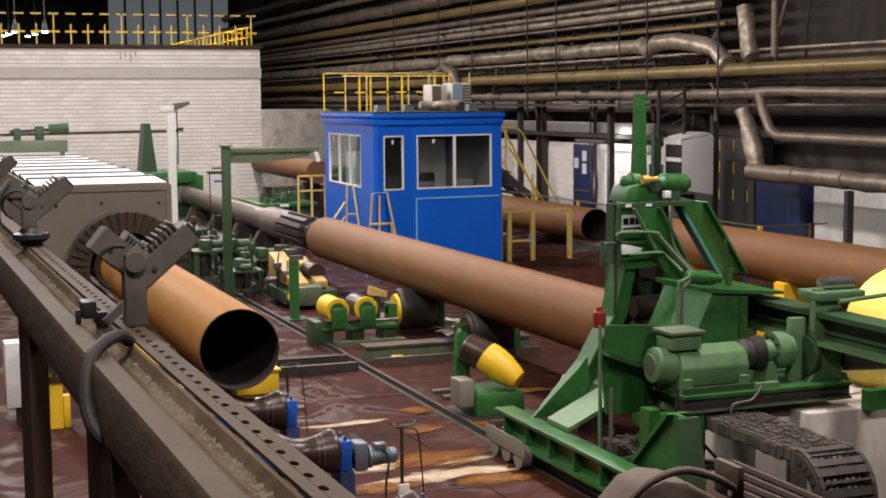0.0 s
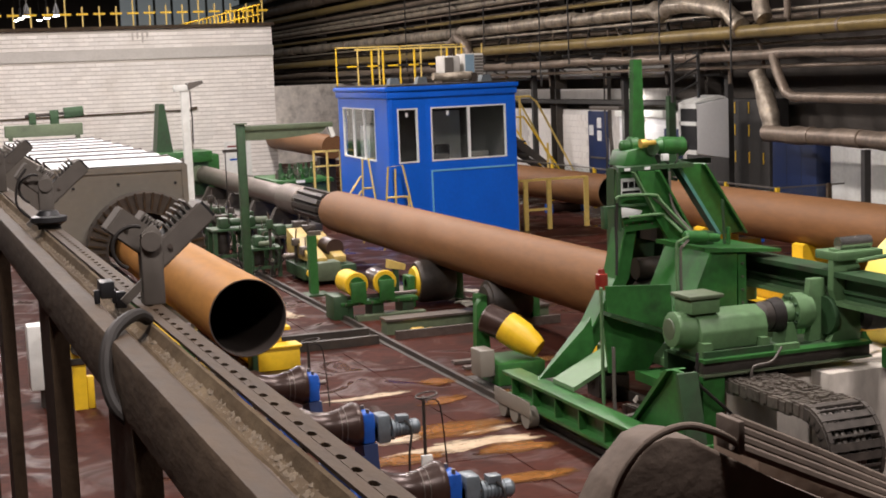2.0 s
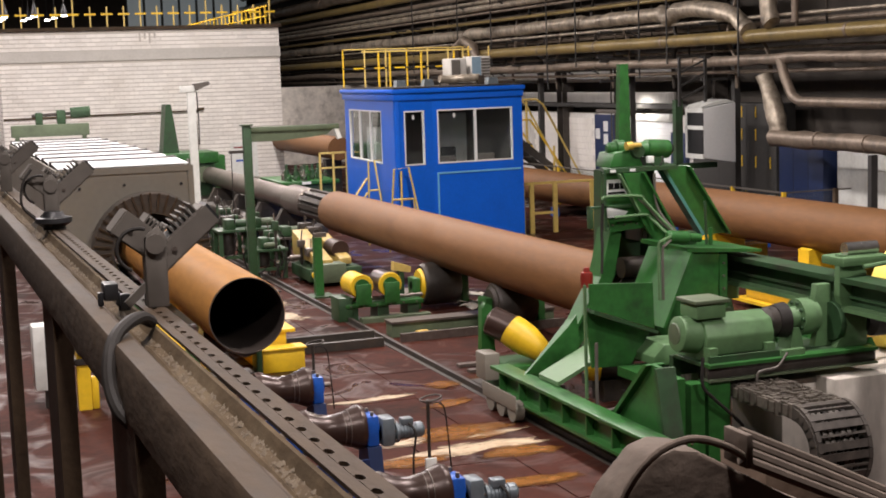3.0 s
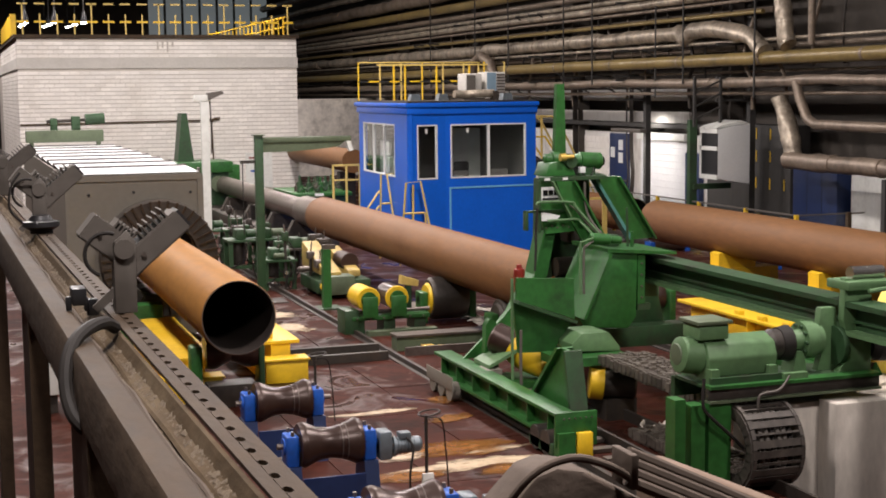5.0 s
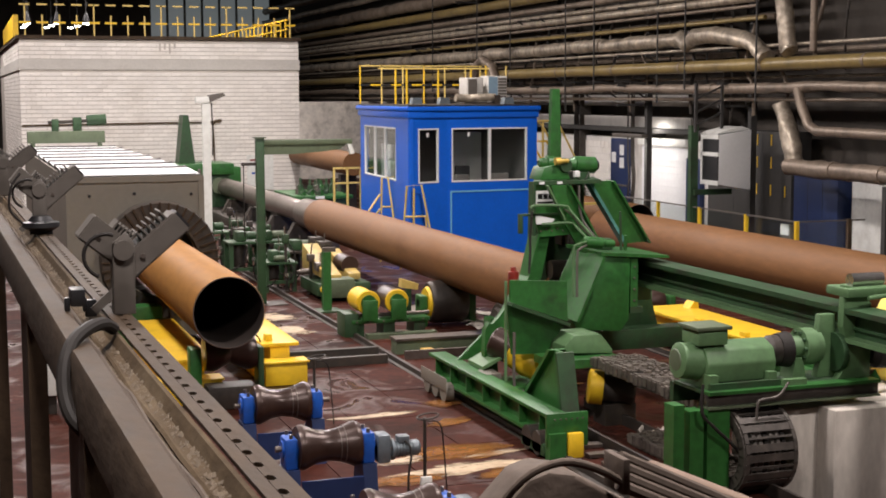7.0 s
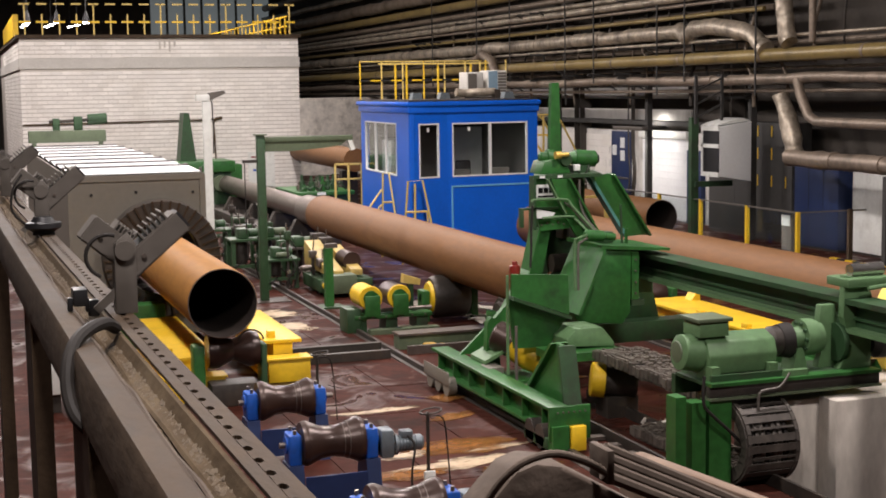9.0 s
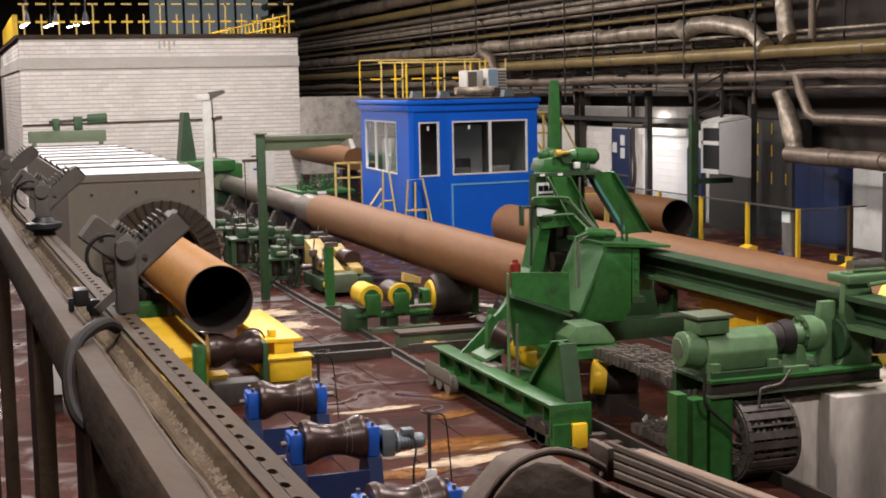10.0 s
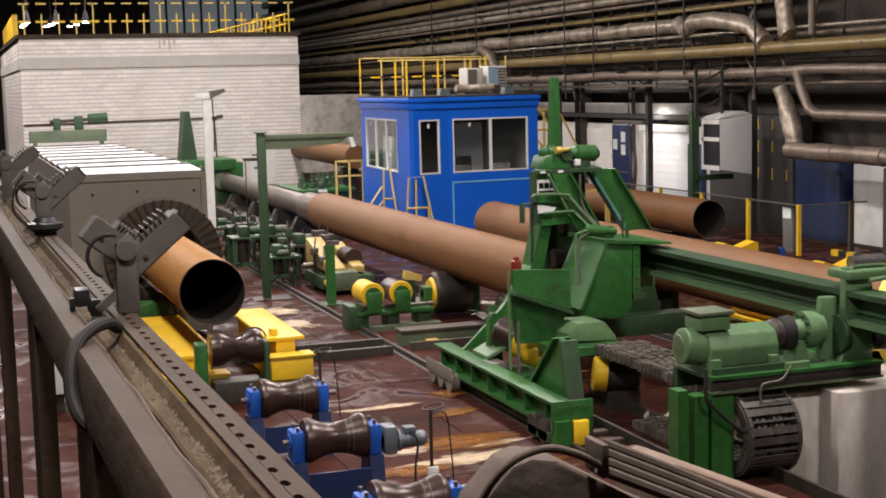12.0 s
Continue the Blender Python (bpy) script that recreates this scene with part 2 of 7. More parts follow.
def floor_mat():
    """Oily reddish steel floor plates with wet glossy pools and pale dried residue."""
    m = node_mat("oily_red_brown_floor_plate", (0.052, 0.0155, 0.01), 0.55, 0.0, 0.5, 7, 0.6, 0.25, (0.009, 0.007, 0.006), 0.9, 0.8, 0.1)
    nt = m.node_tree
    n, l = nt.nodes, nt.links
    b = n["Principled BSDF"]
    sp = n.new("ShaderNodeMapRange")
    sp.inputs["From Min"].default_value, sp.inputs["From Max"].default_value, sp.inputs["To Min"].default_value, sp.inputs["To Max"].default_value = 0.5, 0.68, 0.05, 0.3
    tc = n.new("ShaderNodeTexCoord")
    wet = n.new("ShaderNodeTexNoise")
    wet.inputs["Scale"].default_value, wet.inputs["Detail"].default_value, wet.inputs["Distortion"].default_value = 0.9, 8.0, 0.9
    l.new(tc.outputs["Object"], wet.inputs["Vector"])
    r = n.new("ShaderNodeMapRange")
    r.inputs["From Min"].default_value, r.inputs["From Max"].default_value = 0.5, 0.68
    r.inputs["To Min"].default_value, r.inputs["To Max"].default_value = 0.65, 0.17
    l.new(wet.outputs["Fac"], r.inputs["Value"])
    l.new(wet.outputs["Fac"], sp.inputs["Value"])
    l.new(sp.outputs[0], b.inputs["Specular IOR Level"])
    l.new(r.outputs[0], b.inputs["Roughness"])
    pale = n.new("ShaderNodeTexNoise")
    pale.inputs["Scale"].default_value, pale.inputs["Detail"].default_value, pale.inputs["Distortion"].default_value = 0.9, 9.0, 1.5
    mp = n.new("ShaderNodeMapping")
    mp.inputs["Scale"].default_value, mp.inputs["Location"].default_value = (0.45, 1.3, 1), (3.1, 1.7, 0)
    l.new(tc.outputs["Object"], mp.inputs["Vector"])
    l.new(mp.outputs[0], pale.inputs["Vector"])
    pr = n.new("ShaderNodeMapRange")
    pr.inputs["From Min"].default_value, pr.inputs["From Max"].default_value, pr.inputs["To Max"].default_value = 0.6, 0.76, 0.14
    l.new(pale.outputs["Fac"], pr.inputs["Value"])
    old = b.inputs["Base Color"].links[0].from_socket
    mx = n.new("ShaderNodeMix")
    mx.data_type = "RGBA"
    mx.inputs["B"].default_value = (0.15, 0.085, 0.058, 1)
    l.new(pr.outputs[0], mx.inputs["Factor"])
    l.new(old, mx.inputs["A"])
    l.new(mx.outputs["Result"], b.inputs["Base Color"])
    return m


M_FLOOR = floor_mat()


# ---- building blocks ----
def box(bm, x0, x1, y0, y1, z0, z1, bevel=0.0):
    vs = [bm.verts.new((x, y, z)) for x in (x0, x1) for y in (y0, y1) for z in (z0, z1)]
    fs = [bm.faces.new([vs[i] for i in f]) for f in ((0, 1, 3, 2), (4, 6, 7, 5), (0, 4, 5, 1), (2, 3, 7, 6), (0, 2, 6, 4), (1, 5, 7, 3))]
    if bevel:
        es = list({e for f in fs for e in f.edges})
        bmesh.ops.bevel(bm, geom=es, offset=bevel, segments=2, affect="EDGES", profile=0.5)
    return bm


def ring_of(c, u, v, r, n):
    return [c + (u * math.cos(2 * math.pi * i / n) + v * math.sin(2 * math.pi * i / n)) * r for i in range(n)]


def rod(bm, p0, p1, r, n=12, r2=None, caps=True):
    """A round bar from p0 to p1, tapered to r2."""
    lathe(bm, p0, p1, [(0, r), (1, r if r2 is None else r2)], n, caps)
    return bm


def lathe(bm, p0, p1, profile, n=24, caps=True):
    """Turned body along p0-p1: profile of (share of the way, radius)."""
    p0, p1 = Vector(p0), Vector(p1)
    d = (p1 - p0)
    a = d.normalized()
    u = a.orthogonal().normalized()
    v = a.cross(u)
    rings = [[bm.verts.new(q) for q in ring_of(p0 + d * s, u, v, r, n)] for s, r in profile]
    for r0, r1 in zip(rings, rings[1:]):
        for i in range(n):
            bm.faces.new((r0[i], r0[(i + 1) % n], r1[(i + 1) % n], r1[i]))
    if caps:
        bm.faces.new(rings[0][::-1])
        bm.faces.new(rings[-1])
    return bm


def tube(bm, pts, r, n=10, smooth=True):
    """A bent bar or hose along points."""
    pts = [Vector(p) for p in pts]
    if smooth and 4 <= len(pts) <= 12:
        q = [pts[0]] + pts + [pts[-1]]
        soft = []
        for a, b, c, d in zip(q, q[1:], q[2:], q[3:]):
            for k in range(4):
                s = k / 4
                soft.append(0.5 * (2 * b + (c - a) * s + (2 * a - 5 * b + 4 * c - d) * s * s + (3 * b - a - 3 * c + d) * s ** 3))
        pts = soft + [pts[-1]]
    rings, u = [], None
    for i, p in enumerate(pts):
        a = (pts[min(i + 1, len(pts) - 1)] - pts[max(i - 1, 0)]).normalized()
        u = a.orthogonal().normalized() if u is None else (u - a * u.dot(a)).normalized()
        rings.append([bm.verts.new(q) for q in ring_of(p, u, a.cross(u), r, n)])
    for r0, r1 in zip(rings, rings[1:]):
        for i in range(n):
            bm.faces.new((r0[i], r0[(i + 1) % n], r1[(i + 1) % n], r1[i]))
    bm.faces.new(rings[0][::-1])
    bm.faces.new(rings[-1])
    return bm


def arc(c, r, a0, a1, n, plane="yz"):
    out = []
    for i in range(n + 1):
        a = radians(a0 + (a1 - a0) * i / n)
        p, q = r * math.cos(a), r * math.sin(a)
        out.append({"yz": (c[0], c[1] + p, c[2] + q), "xz": (c[0] + p, c[1], c[2] + q), "xy": (c[0] + p, c[1] + q, c[2])}[plane])
    return out


def prism(bm, outline, axis, lo, hi, bevel=0.0):
    """An outline (two coordinates a point) drawn out along an axis."""
    def at(p, s):
        return {"x": (s, p[0], p[1]), "y": (p[0], s, p[1]), "z": (p[0], p[1], s)}[axis]
    a = [bm.verts.new(at(p, lo)) for p in outline]
    b = [bm.verts.new(at(p, hi)) for p in outline]
    fs = [bm.faces.new(a), bm.faces.new(b[::-1])]
    n = len(a)
    for i in range(n):
        fs.append(bm.faces.new((a[i], b[i], b[(i + 1) % n], a[(i + 1) % n])))
    if bevel:
        es = list({e for f in fs for e in f.edges})
        bmesh.ops.bevel(bm, geom=es, offset=bevel, segments=2, affect="EDGES", profile=0.5)
    return bm


def strut(bm, p0, p1, w, d, side=(0, 1, 0)):
    """A rectangular bar from p0 to p1, w wide and d deep along side."""
    p0, p1 = Vector(p0), Vector(p1)
    a = (p1 - p0).normalized()
    s = Vector(side)
    s = (s - a * s.dot(a)).normalized()
    t = a.cross(s)
    c = [[bm.verts.new(p + s * d / 2 * i + t * w / 2 * j) for i, j in ((-1, -1), (1, -1), (1, 1), (-1, 1))] for p in (p0, p1)]
    bm.faces.new(c[0][::-1])
    bm.faces.new(c[1])
    for i in range(4):
        bm.faces.new((c[0][i], c[0][(i + 1) % 4], c[1][(i + 1) % 4], c[1][i]))
    return bm


def mesh_of(name, bm, material):
    bmesh.ops.recalc_face_normals(bm, faces=bm.faces)
    me = bpy.data.meshes.new(name)
    bm.to_mesh(me)
    bm.free()
    me.materials.append(material)
    me.polygons.foreach_set("use_smooth", [True] * len(me.polygons))
    me.set_sharp_from_angle(angle=radians(33))
    return me


ORIGIN = {}


EYE = Vector((0.0, 0.0, 4.88))
PUSH = [1.0]


def pushed(v):
    """A place scaled about the camera's eye by the current factor, so it looks the same from there; never below the
    floor.
    """
    k = PUSH[0]
    if k == 1.0:
        return Vector(v)
    w = EYE + (Vector(v) - EYE) * k
    w.z = max(w.z, 0.0)
    return w


def push_mesh(bm):
    if PUSH[0] != 1.0:
        for v in bm.verts:
            v.co = pushed(v.co)


def thing(name, at, label, category, group=""):
    at = pushed((at[0], at[1], at[2] if len(at) > 2 else 0))
    if PUSH[0] != 1.0 and at.z < 0.6:
        at.z = 0.0
    ob = new(name)
    ob.empty_display_size = 0.2
    ob.location = at
    ORIGIN[ob] = Vector(at)
    return tagged(ob, label, category, group)


def part(name, bm, material, parent, label=""):
    """One mesh, drawn in the hall's coordinates, under a thing or a part of it."""
    o = ORIGIN[parent]
    push_mesh(bm)
    bmesh.ops.translate(bm, verts=bm.verts, vec=-o)
    ob = new(name, mesh_of(name, bm, material))
    ob.parent = parent
    ORIGIN[ob] = o
    return tagged(ob, label)


def single(name, bm, material, label="", category="", kind="", group=""):
    """A thing of one mesh, with its origin at its base."""
    push_mesh(bm)
    xs = [v.co.x for v in bm.verts]
    ys = [v.co.y for v in bm.verts]
    zs = [v.co.z for v in bm.verts]
    o = Vector(((min(xs) + max(xs)) / 2, (min(ys) + max(ys)) / 2, min(zs)))
    bmesh.ops.translate(bm, verts=bm.verts, vec=-o)
    ob = new(name, mesh_of(name, bm, material))
    ob.location = o
    ORIGIN[ob] = o
    return tagged(ob, label, category, group, kind)


def B():
    return bmesh.new()


def boxes(*rows, bevel=0.0):
    bm = B()
    for r in rows:
        box(bm, *r, bevel=bevel)
    return bm


# ---- hall structure ----
def build_hall():
    floor = single("floor", boxes((-14, 9.62, -12, 112, -0.3, 0.0), (9.62, 26, 15.4, 112, -0.3, 0.0), (9.62, 26, -12, 9.0, -0.3, 0.0), (9.62, 26, 9.0, 15.4, -1.1, -0.9)), M_FLOOR, kind="structure")
    tagged(floor, "oily reddish-brown steel plate floor with wet pools")
    # raised floor plates with open joints, in the strip between the lines
    for ix in range(3):
        for iy in range(9):
            x0, y0 = 4.6 + ix * 1.0, 12.6 + iy * 1.9
            if 23.0 < y0 < 24.5:
                continue
            p = part("floor_plate", boxes((x0, x0 + 0.985, y0, y0 + 1.885, 0.0, 0.012 + 0.004 * ((ix + iy) % 2))), M_FLOOR, floor)
    wall = single("wall_east", boxes((25.5, 26, -12, 112, 0, 17)), M_WALL, kind="structure")
    tagged(wall, "sooty dark hall wall behind the pipework")
    single("wall_west", boxes((-14.5, -14, -12, 112, 0, 17)), M_WALL, "sooty dark hall wall", kind="structure")
    single("wall_south", boxes((-14, 25.5, -12.5, -12, 0, 17)), M_WALL, "sooty dark hall wall", kind="structure")
    north = single("wall_north", boxes((-14, 25.5, 112, 112.5, 0, 17)), M_WALL, "dark far end wall with a band of glazing", kind="structure")
    for i in range(2, 9):
        x = 12.5 + i * 1.35
        part("window_pane", boxes((x, x + 1.15, 111.9, 111.98, 9.4, 13.5)), M_SKYGLASS, north, "grey daylit far glazing")
    single("ceiling", boxes((-14.5, 26, -12.5, 112.5, 17, 17.3)), M_ROOFD, "dark steel hall roof", kind="structure")
    for i, y in enumerate(range(6, 110, 12)):
        bm = B()
        box(bm, -14, 25.5, y - 0.12, y + 0.12, 14.0, 14.25)
        box(bm, -14, 25.5, y - 0.12, y + 0.12, 16.5, 16.75)
        for k in range(13):
            x = -13.5 + k * 3
            strut(bm, (x, y, 14.2), (x + 1.5, y, 16.6), 0.14, 0.14)
            strut(bm, (x + 1.5, y, 16.6), (x + 3, y, 14.2), 0.14, 0.14)
        single("roof_truss", bm, M_ROOFD, "dark steel lattice roof truss", "truss", group="roof trusses")
    # crane runway with its yellow walkway rail, high on the far side
    bm = boxes((24.0, 24.5, -12, 112, 9.6, 10.6), (23.85, 24.65, -12, 112, 10.6, 10.7))
    single("crane_runway_beam", bm, M_ROOFD, "dark riveted steel crane runway girder", "beam")
    for y in range(-6, 112, 12):
        bm = B()
        box(bm, 24.7, 25.2, y - 0.3, y - 0.25, 0, 10)
        box(bm, 24.7, 25.2, y + 0.25, y + 0.3, 0, 10)
        box(bm, 24.93, 24.97, y - 0.25, y + 0.25, 0, 10)
        single("hall_column", bm, M_WALL, "dark steel hall column with broad flanges", "column", group="hall columns")


def build_lamps():
    # Added lamp without a known source; it only brightens the roller door wall.
    d0 = bpy.data.lights.new("wall_light", "AREA")
    d0.shape, d0.size, d0.size_y, d0.energy, d0.color = "RECTANGLE", 0.25, 2.2, 100, (1.0, 0.92, 0.86)
    w0 = new("wall_light", d0)
    w0.matrix_world = look((23.5, 46.8, 3.25), (24.9, 46.8, 0.6))
    wl = thing("wall_fill_lamp", (23.5, 46.8, 3.35), "added long lamp that brightens the wall round the roller door", "lamp")
    part("case", boxes((23.38, 23.63, 45.6, 48.0, 3.3, 3.44), bevel=0.02), M_BRACKET, wl)
    part("arm", boxes((23.63, 24.95, 46.7, 46.9, 3.35, 3.41)), M_ROOFD, wl)
    for i, (x, y) in enumerate(LAMP_SPOTS):
        data = bpy.data.lights.new("highbay_light", "AREA")
        data.shape, data.size, data.energy, data.color = "DISK", 1.6, LAMP_WATTS, (1.0, 0.9, 0.875)
        ob = new("highbay_light", data)
        ob.location = (x, y, 12.9)
        lamp = thing("highbay_lamp", (x, y, 13.1), "round hanging high-bay lamp with a bright lens", "lamp", "high-bay lamps")
        part("shade", lathe(B(), (x, y, 13.0), (x, y, 13.9), [(0, 0.55), (0.25, 0.5), (0.6, 0.25), (1, 0.12)], 24), M_BLACK, lamp)
        part("lens", lathe(B(), (x, y, 12.95), (x, y, 13.0), [(0, 0.46), (1, 0.5)], 24), M_LAMP, lamp, "glowing lens")
        part("rod", rod(B(), (x, y, 13.9), (x, y, 17.0), 0.03, 8), M_ROOFD, lamp)
    for k in range(9):
        x, y, zz = 4.2 + (k % 3) * 1.5 + (k // 3) * 0.4, 78 + (k // 3) * 10, 8.7 + (k // 3) * 0.35
        lamp = thing("highbay_lamp", (x, y, zz), "far round hanging high-bay lamp with a bright lens", "lamp", "high-bay lamps")
        part("shade", lathe(B(), (x, y, zz), (x, y, zz + 0.6), [(0, 0.2), (0.4, 0.16), (1, 0.06)], 16), M_BLACK, lamp)
        part("lens", lathe(B(), (x, y, zz - 0.07), (x, y, zz), [(0, 0.15), (1, 0.18)], 16), M_LAMP, lamp, "glowing lens")
        part("rod", rod(B(), (x, y, zz + 0.6), (x, y, 17.0), 0.03, 6), M_ROOFD, lamp)


# ---- white brick building ----
BX0, BX1, BY0, BY1, BZ = 2.13, 10.62, 44.4, 60.0, 6.58


def bricks_mesh(spans):
    """Joined bricks: rows of (origin, along, out, length, z0, z1)."""
    verts, faces = [], []
    rng = random.Random(5)
    L, H, J, V = 0.29, 0.102, 0.022, 0.009
    for o, along, out, length, z0, z1 in spans:
        row, z = 0, z0
        while z + H <= z1:
            s = -(row % 2) * (L + V) / 2
            while s < length:
                a, b = max(0, s), min(length, s + L)
                if b - a > 0.01:
                    d = 0.012 + rng.random() * 0.008
                    base = len(verts)
                    for u in (a, b):
                        for w in (0.0, d):
                            for zz in (z, z + H):
                                p = o + along * u + out * w
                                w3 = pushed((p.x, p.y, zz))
                                verts.append((w3.x, w3.y, w3.z))
                    faces += [tuple(base + i for i in f) for f in ((2, 3, 7, 6), (0, 1, 3, 2), (4, 6, 7, 5), (1, 5, 7, 3), (0, 2, 6, 4))]
                s += L + V
            z += H + J
            row += 1
    me = bpy.data.meshes.new("brickwork")
    me.from_pydata(verts, [], faces)
    me.materials.append(M_BRICK)
    return me


def build_brick_house():
    # House and bricks are enlarged about the eye to fit the camera's view.
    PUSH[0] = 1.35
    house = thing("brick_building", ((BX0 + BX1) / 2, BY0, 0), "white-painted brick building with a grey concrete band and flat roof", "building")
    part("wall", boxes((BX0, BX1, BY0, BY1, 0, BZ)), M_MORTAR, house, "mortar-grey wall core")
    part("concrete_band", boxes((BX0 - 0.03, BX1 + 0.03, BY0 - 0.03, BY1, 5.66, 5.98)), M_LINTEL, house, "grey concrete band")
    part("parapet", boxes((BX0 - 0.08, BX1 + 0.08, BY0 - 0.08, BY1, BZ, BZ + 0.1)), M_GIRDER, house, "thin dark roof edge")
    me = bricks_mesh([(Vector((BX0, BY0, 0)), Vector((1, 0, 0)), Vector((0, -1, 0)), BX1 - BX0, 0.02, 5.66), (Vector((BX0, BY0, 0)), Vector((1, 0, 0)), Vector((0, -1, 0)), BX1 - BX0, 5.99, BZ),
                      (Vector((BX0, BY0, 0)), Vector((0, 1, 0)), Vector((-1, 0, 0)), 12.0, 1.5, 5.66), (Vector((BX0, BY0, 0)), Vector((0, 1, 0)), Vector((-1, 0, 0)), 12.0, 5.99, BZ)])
    bw = new("brickwork", me)
    bw.parent = house
    bw.location = -ORIGIN[house]
    tagged(bw, "white brick courses with recessed joints", kind="stuff")
    cond = tube(B(), [(BX0, BY0 - 0.06, 4.0), (7.7, BY0 - 0.06, 4.05), (7.85, BY0 - 0.06, 3.95), (7.9, BY0 - 0.06, 2.0)], 0.022, 6)
    part("conduit", cond, M_GIRDER_D, house, "thin dark conduit along the wall")
    stain = B()
    for k, (x, h) in enumerate(((6.25, 0.35), (6.4, 0.28), (6.55, 0.4), (6.7, 0.25))):
        box(stain, x, x + 0.05, BY0 - 0.0225, BY0 - 0.021, BZ - h - 0.02, BZ - 0.02)
    part("drip_stain", stain, M_MORTAR, house, "dark drip stains below the roof edge")
    # notices low on the wall
    n = thing("wall_notice", (9.3, BY0 - 0.05, 2.0), "white notice board with blurred red and blue print", "notice")
    part("board", boxes((8.9, 9.75, BY0 - 0.06, BY0 - 0.03, 1.9, 3.0)), M_CREAM, n)
    part("print_bar", boxes((9.0, 9.3, BY0 - 0.068, BY0 - 0.061, 2.82, 2.87)), M_REDEXT, n, "red print")
    part("print_bar", boxes((9.05, 9.3, BY0 - 0.068, BY0 - 0.061, 2.4, 2.46)), M_BLUE_R, n, "blue print")
    rail = thing("roof_railing", (6.4, BY0 + 0.2, BZ + 0.1), "yellow steel railing along the flat brick roof", "railing")
    zb = BZ + 0.1
    for i in range(17):
        x = BX0 + 0.2 + i * 0.505
        part("post", boxes((x - 0.02, x + 0.02, BY0 + 0.2, BY0 + 0.24, zb, zb + 0.95 if i % 4 == 0 else zb + 0.62)), M_YELLOW_P, rail)
        part("knee_rail", boxes((x - 0.17, x + 0.17, BY0 + 0.195, BY0 + 0.245, zb + 0.36, zb + 0.42)), M_YELLOW, rail, "yellow knee rail piece")
        part("top_rail", boxes((x - 0.15, x + 0.15, BY0 + 0.2, BY0 + 0.24, zb + 0.9, zb + 0.95)), M_YELLOW_P, rail)
    for i in range(22):
        y = BY0 + 0.5 + i * 0.7
        part("post", boxes((BX1 - 0.3, BX1 - 0.26, y, y + 0.04, zb, zb + 0.6)), M_YELLOW, rail)
    part("side_rail", boxes((BX1 - 0.3, BX1 - 0.26, BY0 + 0.3, BY1, zb + 0.55, zb + 0.6), (BX1 - 0.3, BX1 - 0.26, BY0 + 0.3, BY1, zb + 0.25, zb + 0.29)), M_YELLOW, rail)
    box1 = single("roof_duct_cover", prism(B(), [(BY0 + 1, zb), (BY0 + 9, zb), (BY0 + 9, zb + 0.5), (BY0 + 1, zb + 0.65)], "x", BX0 - 0.1, BX0 + 0.05), M_YELLOW, "bright yellow sheet edge on the roof side", "cover")
    lean = single("foil_screen", boxes((12.5, 22.0, 60.0, 60.2, 0, 4.6), bevel=0.05), M_FAULT, "crumpled grey foil-faced partition behind the cabin", "screen")
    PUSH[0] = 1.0


